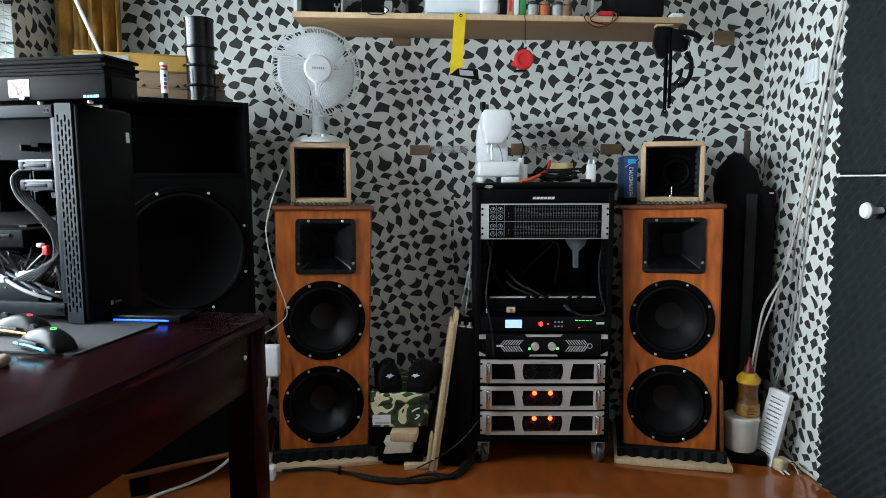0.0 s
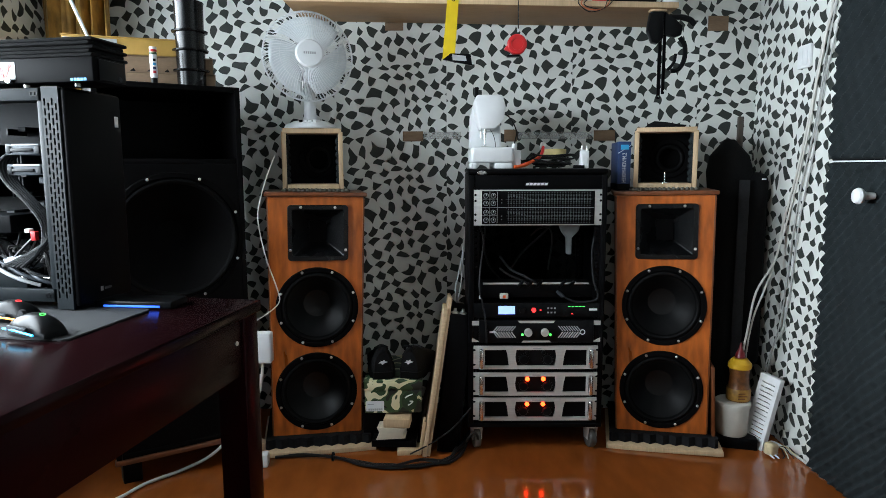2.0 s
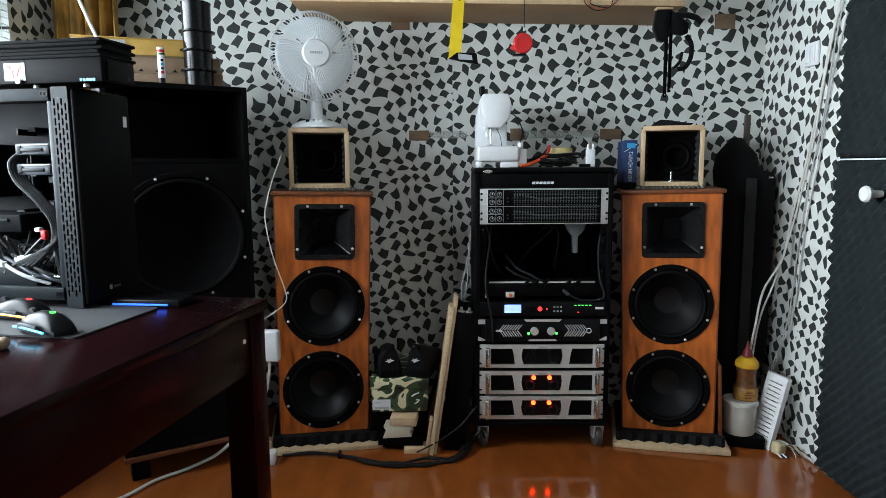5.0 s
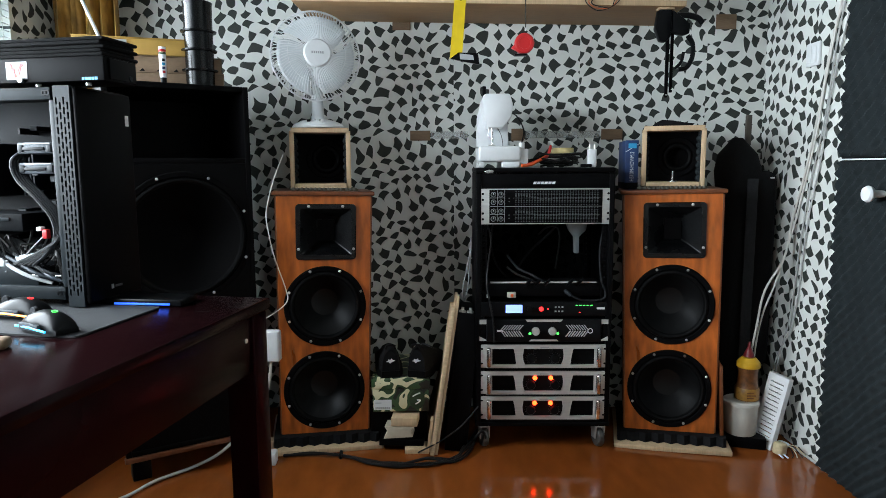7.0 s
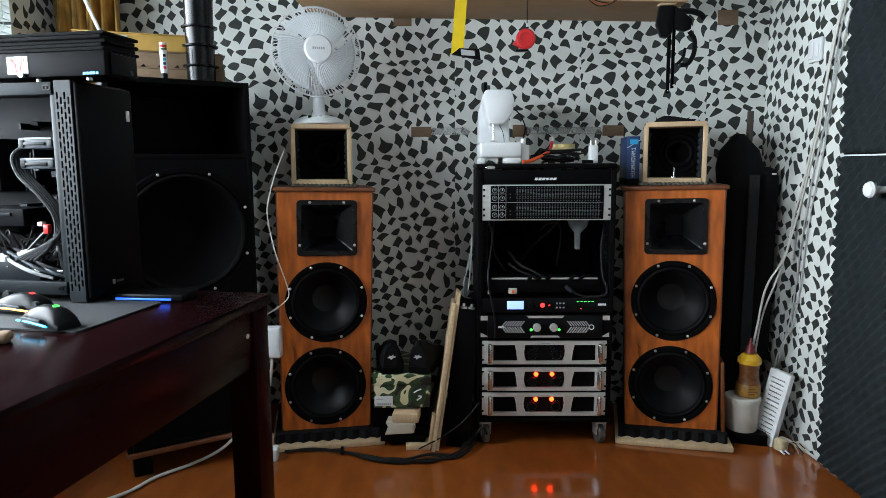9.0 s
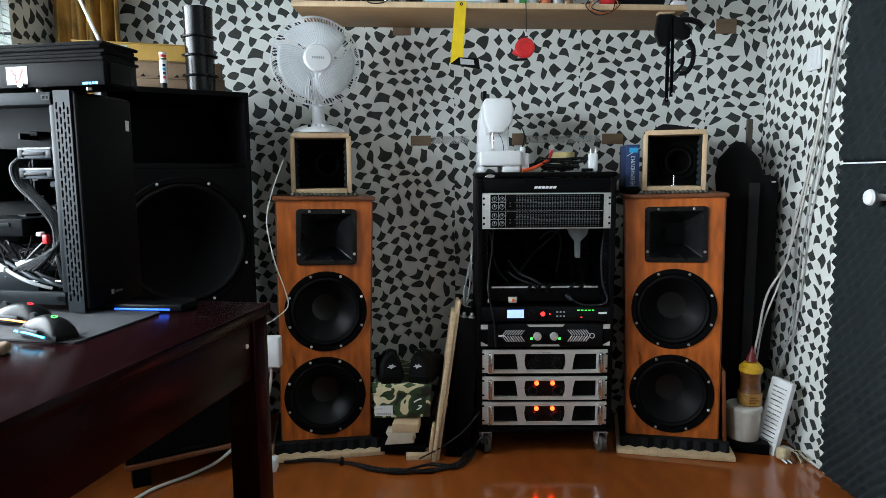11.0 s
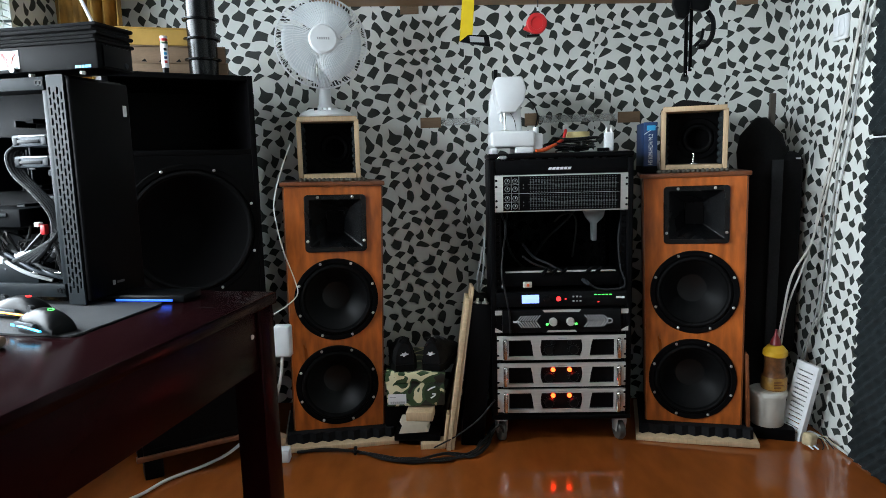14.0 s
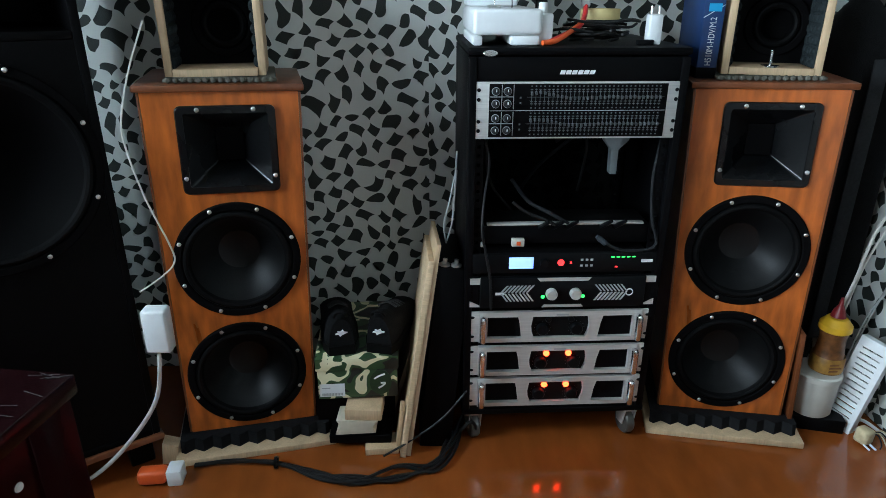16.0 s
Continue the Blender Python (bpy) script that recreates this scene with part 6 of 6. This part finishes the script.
part("nozzle", lathe(bmesh.new(), [(0.020, 0.1685), (0.016, 0.185), (0.006, 0.205), (0.004, 0.225), (0, 0.225)], 20), material("dark_red_cap", (0.18, 0.012, 0.015), 0.4, grain=0.2, scale=40), bo, "dark red nozzle")
single("dark_block", rounded(-0.07, 0.08, -0.06, 0.07, 0, 0.044, 0.003), BLACK_METAL, "dark metal box under the paint tub", "box", m=pose(1.155, 2.54, 0, 0, 0, -16))
vg = thing("vent_grille", pose(1.212, 2.50, 0.004, -9, 6, -66), "white plastic ventilation grille leaning on the wall", "vent grille")
slots = [[(-0.028, z), (0.028, z), (0.028, z + 0.004), (-0.028, z + 0.004)] for z in [0.025 + 0.0175 * k for k in range(14)]]
part("face", holed_plate(-0.044, 0.044, 0.0, 0.285, slots, 0.0, 0.004), WHITE_PLASTIC, vg, smooth=0)
for x0, x1, z0, z1 in ((-0.044, -0.038, 0, 0.285), (0.038, 0.044, 0, 0.285), (-0.038, 0.038, 0.279, 0.285), (-0.038, 0.038, 0, 0.006)):
    part("rim", rounded(x0, x1, 0.0045, 0.024, z0, z1, 0.001), WHITE_PLASTIC, vg)
gp = thing("mains_plug", pose(1.246, 2.42, 0.0), "cream mains plug with loose wires on the floor", "plug")
part("body", rounded(-0.022, 0.018, -0.018, 0.022, 0.004, 0.050, 0.010, pose(0, 0, 0, 0, 8, 25), seg=3), GARLIC, gp)
for x in (-0.012, 0.006):
    part("pin", lathe(bmesh.new(), [(0.0028, 0), (0.0028, 0.02), (0, 0.022)], 8, pose(x, -0.018, 0.012, 105, 0, 20)), WHITE_PLASTIC, gp)
for k in range(4):
    part("wire", tube(bmesh.new(), [(0.015, 0.0, 0.03), (0.03 + 0.008 * k, -0.01 + 0.006 * k, 0.035), (0.04 + 0.01 * k, -0.02, 0.010 + 0.004 * k), (0.03 + 0.02 * k, -0.03, 0.004)], 0.002, 5), GARLIC if k % 2 else BLACK_CABLE, gp)
single("dark_board", rounded(-0.006, 0.006, 0.0, 0.28, 0.0, 0.30, 0.002), VENEER_DARK, "thin dark board beside the loudspeaker", "board", m=R_AT @ pose(0.192, -0.01, 0.024, 0, -2, 0))

# ---------------------------------------------------------------- between loudspeaker and rack
sb = thing("shoe_box", pose(-0.168, 2.50, 0.140, 0, 0, 2), "camouflage patterned shoe box with a white label", "box")
part("body", rounded(-0.108, 0.108, 0.0, 0.33, 0.0, 0.090, 0.002), CAMO, sb)
part("lid", rounded(-0.112, 0.112, -0.004, 0.334, 0.0905, 0.128, 0.002), CAMO, sb, "camouflage lid")
lb = part("label", rounded(-0.104, -0.036, -0.0012, -0.0004, 0.008, 0.048, 0), PRINT, sb, "white barcode label")
bars = bmesh.new()
for k in range(22):
    box(bars, -0.098 + k * 0.0026, -0.0968 + k * 0.0026 + 0.0008 * (k % 3), -0.0020, -0.0013, 0.011, 0.019)
box(bars, -0.098, -0.075, -0.0020, -0.0013, 0.034, 0.037)
part("print_bars", bars, GREY_PRINT, lb)
part("crest", lathe(bmesh.new(), [(0.030, 0), (0.030, 0.0010), (0, 0.0012)], 24, pose(0.062, -0.0004, 0.048) @ FACE @ Matrix.Diagonal((1, 1.3, 1, 1))), material("dark_green_print", (0.018, 0.04, 0.016), 0.5, grain=0.3, scale=50), sb, "dark round print")
part("crest_swirl", tube(bmesh.new(), [(0.045, -0.0016, 0.060), (0.058, -0.0016, 0.068), (0.074, -0.0016, 0.074)], 0.0028, 5), PRINT, sb)
part("crest_swirl", tube(bmesh.new(), [(0.056, -0.0016, 0.030), (0.066, -0.0016, 0.036), (0.074, -0.0016, 0.045), (0.062, -0.0016, 0.046)], 0.0028, 5), PRINT, sb)
stack = rounded(-0.11, 0.11, 0.03, 0.32, 0.0, 0.137, 0.003)
single("black_case", stack, BLACK_PAINT, "black case under the shoe box", "case", m=pose(-0.178, 2.50, 0.001, 0, 0, 2))


def shoe(m):
    s = thing("sneaker", m, "black sneaker with a pale embroidered emblem", "shoe", "pair of sneakers")
    pr = [(0.0, 0.030), (0.04, 0.043), (0.12, 0.046), (0.2, 0.040), (0.26, 0.041), (0.285, 0.030)]
    def sole(z0, z1, grow):
        bm = bmesh.new()
        ring = [(-(w + grow), y) for y, w in pr] + [(w + grow, y) for y, w in pr[::-1]]
        a = [bm.verts.new((x, y, z0)) for x, y in ring]
        b = [bm.verts.new((x, y, z1)) for x, y in ring]
        bm.faces.new(a[::-1]), bm.faces.new(b)
        for i in range(len(a)):
            bm.faces.new((a[i], a[(i + 1) % len(a)], b[(i + 1) % len(a)], b[i]))
        return bm
    part("sole", sole(0.0, 0.026, 0.001), RUBBER, s, "black rubber sole")
    up = bmesh.new()
    rings = []
    for y, w, h in ((0.004, 0.030, 0.105), (0.03, 0.038, 0.118), (0.07, 0.040, 0.100), (0.11, 0.040, 0.100), (0.15, 0.041, 0.085), (0.19, 0.042, 0.068), (0.23, 0.041, 0.055), (0.262, 0.035, 0.046), (0.28, 0.018, 0.034)):
        rings.append([up.verts.new((w * math.cos(math.pi * k / 12) * (1 - 0.22 * math.sin(math.pi * k / 12)), y, 0.0265 + (h - 0.0265) * math.sin(math.pi * k / 12) ** 0.6)) for k in range(13)])
    for a, b in zip(rings, rings[1:]):
        for k in range(12):
            up.faces.new((a[k], a[k + 1], b[k + 1], b[k]))
    up.faces.new(rings[0]), up.faces.new(rings[-1])
    part("upper", up, FABRIC, s, "black suede upper", smooth=60)
    part("emblem", prism(bmesh.new(), [(-0.015, 0.063), (-0.007, 0.062), (-0.003, 0.056), (0.003, 0.061), (0.015, 0.066), (0.007, 0.068), (0.004, 0.074), (-0.002, 0.069), (-0.009, 0.071), (-0.008, 0.066)], -0.0015, 0.006), PRINT, s, "pale embroidered emblem", smooth=0)
    part("pull_loop", tube(bmesh.new(), [(-0.015, 0.005, 0.112), (-0.010, -0.008, 0.128), (0.010, -0.008, 0.128), (0.015, 0.005, 0.112)], 0.004, 6), FABRIC, s)
    for k in range(4):
        part("lace", tube(bmesh.new(), [(-0.024, 0.09 + 0.028 * k, 0.098 - 0.011 * k), (0.0, 0.095 + 0.028 * k, 0.107 - 0.011 * k), (0.024, 0.09 + 0.028 * k, 0.098 - 0.011 * k)], 0.003, 6), BLACK_CABLE, s)
    return s


shoe(pose(-0.206, 2.512, 0.2695, 0, 0, 10) @ Matrix.Diagonal((1.12, 1, 1.02, 1)))
shoe(pose(-0.108, 2.515, 0.2695, 0, 0, -14) @ Matrix.Diagonal((1.12, 1, 1.02, 1)))
par = thing("wrapped_parcel", pose(-0.172, 2.452, 0.048, 0, 0, -4), "small parcels wrapped in cream foil, stacked", "parcel")
part("parcel", prism(bmesh.new(), [(-0.062, 0.0), (0.052, 0.010), (0.044, 0.030), (0.058, 0.050), (-0.058, 0.050), (-0.046, 0.028)], 0.0, 0.07, bevel=0.004), PARCEL, par)
part("paper_pack", rounded(-0.032, 0.068, 0.0, 0.08, 0.0505, 0.085, 0.004), PINE, par, "pale brown pack")
single("dark_laptop", rounded(-0.085, 0.085, 0.0, 0.12, 0.0, 0.026, 0.003), BLACK_PAINT, "thin dark case on the floor", "case", m=pose(-0.165, 2.455, 0.021, 0, 0, -2))
single("wood_offcut", rounded(-0.045, 0.045, 0.0, 0.07, 0.0, 0.020, 0.002), PINE, "pale wooden offcut on the floor", "offcut", m=pose(-0.105, 2.43, 0.0, 0, 0, 3))

# boards leaning against the rack
def board(x0, y0, lean, w, d, h, mat, label, yaw=0, pitch=0):
    return single("leaning_board", rounded(0, w, 0, d, 0, h, 0.002), mat, label, "board", "leaning boards", m=pose(x0, y0, 0.002, pitch, lean, yaw))
board(-0.056, 2.415, 8.6, 0.016, 0.30, 0.56, PLY_EDGE, "raw plywood board leaning against the rack", 0, -8)
board(-0.039, 2.42, 8.4, 0.012, 0.30, 0.60, PINE, "pale raw board leaning against the rack", 0, -8)
board(-0.070, 2.44, 8.0, 0.012, 0.06, 0.125, PINE, "short pale wooden stick leaning on boards", 0, -6)
board(-0.088, 2.62, 17, 0.012, 0.22, 0.50, CARD, "brown fibreboard sheet leaning behind boards", 0, -4)
bp_ = thing("leaning_speaker_board", pose(-0.002, 2.46, 0.002, -4, 5.5, 0), "black panel with metal fittings leaning against the rack", "panel")
part("sheet", rounded(0.0, 0.085, 0.0, 0.32, 0.0, 0.53, 0.003), BLACK_PAINT, bp_)
for x in (0.02, 0.05):
    part("fitting", lathe(bmesh.new(), [(0, 0.531), (0.014, 0.531), (0.014, 0.537), (0.006, 0.541), (0.006, 0.55), (0, 0.55)], 16, pose(x, 0.02, 0)), STEEL, bp_, "steel fitting")

# ---------------------------------------------------------------- cables and plugs
def cable(pts, r, mat, label, group="floor cables", name="cable"):
    return single(name, tube(bmesh.new(), pts, r, 8, 7), mat, label, "cable", group)
rng = random.Random(12)
for k in range(6):
    j = lambda s: rng.uniform(-s, s)
    cable([(-0.60, 2.40 + j(.006), 0.010), (-0.50, 2.405 + j(.008), 0.010 + .002 * k), (-0.385, 2.396 + j(.004), 0.012), (-0.27, 2.355 + j(.02), 0.009), (-0.17, 2.335 + j(.025), 0.009 + .003 * (k % 3)), (-0.06, 2.345 + j(.03), 0.008 + .003 * (k % 3)), (0.035, 2.375 + j(.03), 0.009), (0.085 + j(.015), 2.44 + j(.02), 0.012 + .003 * k), (0.125 + j(.01), 2.54, 0.03 + .004 * k), (0.19, 2.64, 0.05)], 0.0045 if k < 4 else 0.0035, BLACK_CABLE, "black cable running along the floor to the rack")
cable([(-0.10, 2.40, 0.02), (-0.02, 2.43, 0.05), (0.06, 2.45, 0.10), (0.128, 2.475, 0.17)], 0.003, BLACK_CABLE, "black cable rising to the amplifiers")
cable([(0.112, 2.50, 0.02), (0.118, 2.47, 0.05), (0.14, 2.465, 0.075), (0.155, 2.475, 0.05), (0.15, 2.49, 0.012)], 0.005, BLACK_CABLE, "coiled black cable at the castor")
single("cable_tie", lathe(bmesh.new(), [(0.013, -0.004), (0.016, -0.004), (0.016, 0.004), (0.013, 0.004)], 16, pose(-0.385, 2.396, 0.014, 0, 90, 0), close=True), BLACK_PLASTIC, "black cable tie round the floor cables", "cable tie")
cable([(-0.590, 2.505, 1.12), (-0.612, 2.45, 1.03), (-0.628, 2.41, 0.94), (-0.628, 2.395, 0.88), (-0.606, 2.395, 0.76), (-0.570, 2.40, 0.64), (-0.566, 2.40, 0.595), (-0.60, 2.395, 0.56), (-0.648, 2.38, 0.530)], 0.0021, WHITE_CABLE, "thin white wire hanging in front of the loudspeaker", "white cables")
ad = thing("power_adapter", pose(-0.616, 2.36, 0.382), "white power adapter hanging beside the loudspeaker", "adapter")
part("body", rounded(-0.030, 0.028, -0.012, 0.03, 0.0, 0.112, 0.007, seg=3), WHITE_PLASTIC, ad)
cable([(-0.623, 2.365, 0.396), (-0.628, 2.362, 0.33), (-0.652, 2.36, 0.24), (-0.72, 2.355, 0.14), (-0.81, 2.34, 0.05), (-0.90, 2.30, 0.012), (-0.99, 2.20, 0.010), (-1.05, 2.08, 0.010), (-1.20, 1.95, 0.010)], 0.0055, WHITE_CABLE, "thick white cable dropping to the floor", "white cables")
xp = thing("extension_plug", pose(-0.665, 2.352, 0.0, 0, 0, 4), "orange plug pushed into a white extension socket", "plug")
part("orange_body", rounded(-0.060, 0.012, -0.022, 0.020, 0.004, 0.044, 0.012, seg=3), ORANGE, xp, "orange plug body")
part("socket", rounded(0.014, 0.052, -0.024, 0.024, 0.0, 0.046, 0.005), WHITE_PLASTIC, xp, "white socket")
single("corner_offcut", prism(bmesh.new(), [(-0.02, 0.0), (0.02, 0.0), (0.026, 0.05), (-0.012, 0.065)], 0, 0.04), PINE, "pale offcut beside the base board", "offcut", m=pose(-0.672, 2.42, 0.0, 0, 0, 8))

# inside the rack
def rack_cable(pts, r, mat):
    return single("rack_cable", tube(bmesh.new(), pts, r, 7, 7), mat, "cable looping inside the equipment rack", "cable", "rack cables")
rack_cable([(0.235, 2.50, 0.70), (0.27, 2.495, 0.675), (0.32, 2.49, 0.655), (0.345, 2.49, 0.64)], 0.0045, BLACK_CABLE)
rack_cable([(0.245, 2.60, 0.73), (0.28, 2.54, 0.69), (0.33, 2.51, 0.668), (0.38, 2.505, 0.64)], 0.005, GREY_CABLE)
rack_cable([(0.30, 2.80, 0.64), (0.35, 2.78, 0.72), (0.43, 2.76, 0.80), (0.47, 2.75, 0.85)], 0.005, GREY_CABLE)
rack_cable([(0.38, 2.72, 0.80), (0.41, 2.70, 0.83), (0.45, 2.70, 0.83), (0.462, 2.70, 0.78), (0.45, 2.72, 0.66)], 0.004, BLACK_CABLE)
rack_cable([(0.16, 2.52, 0.86), (0.175, 2.51, 0.80), (0.165, 2.50, 0.72), (0.158, 2.475, 0.64), (0.168, 2.47, 0.58), (0.182, 2.468, 0.50), (0.186, 2.466, 0.42)], 0.0035, BLACK_CABLE)
rack_cable([(0.595, 2.52, 0.85), (0.578, 2.50, 0.76), (0.582, 2.485, 0.66), (0.598, 2.478, 0.605), (0.585, 2.475, 0.582), (0.52, 2.474, 0.578), (0.485, 2.474, 0.590), (0.462, 2.475, 0.605)], 0.0042, GREY_CABLE)
rack_cable([(0.20, 2.75, 0.86), (0.19, 2.72, 0.76), (0.21, 2.70, 0.68), (0.26, 2.68, 0.62)], 0.0035, BLACK_CABLE)
single("cable_jack", lathe(bmesh.new(), [(0, 0), (0.007, 0), (0.0075, 0.02), (0.005, 0.03), (0, 0.03)], 12, pose(0.468, 2.474, 0.598, 0, -50, 0)), ALU, "pale cable connector in the rack", "connector")
single("hanging_bracket", prism(bmesh.new(), [(-0.045, 0.13), (0.045, 0.13), (0.035, 0.09), (0.010, 0.065), (0.010, 0.0), (-0.008, 0.0), (-0.010, 0.065), (-0.03, 0.09)], 0, 0.03, bevel=0.003), material("dim_grey_plastic", (0.22, 0.25, 0.26), 0.4, grain=0.2, scale=40), "grey plastic funnel-shaped bracket inside the rack", "bracket", m=pose(0.515, 2.62, 0.735))
for k in range(2):
    cable([(0.104, 2.62, 0.80 - 0.05 * k), (0.100, 2.62, 0.74 - .05 * k), (0.085 + .012 * k, 2.62, 0.66), (0.072 + .02 * k, 2.62, 0.60), (0.078, 2.64, 0.54)], 0.0025, GREY_PRINT, "grey-white cable hanging beside the rack", "white cables")
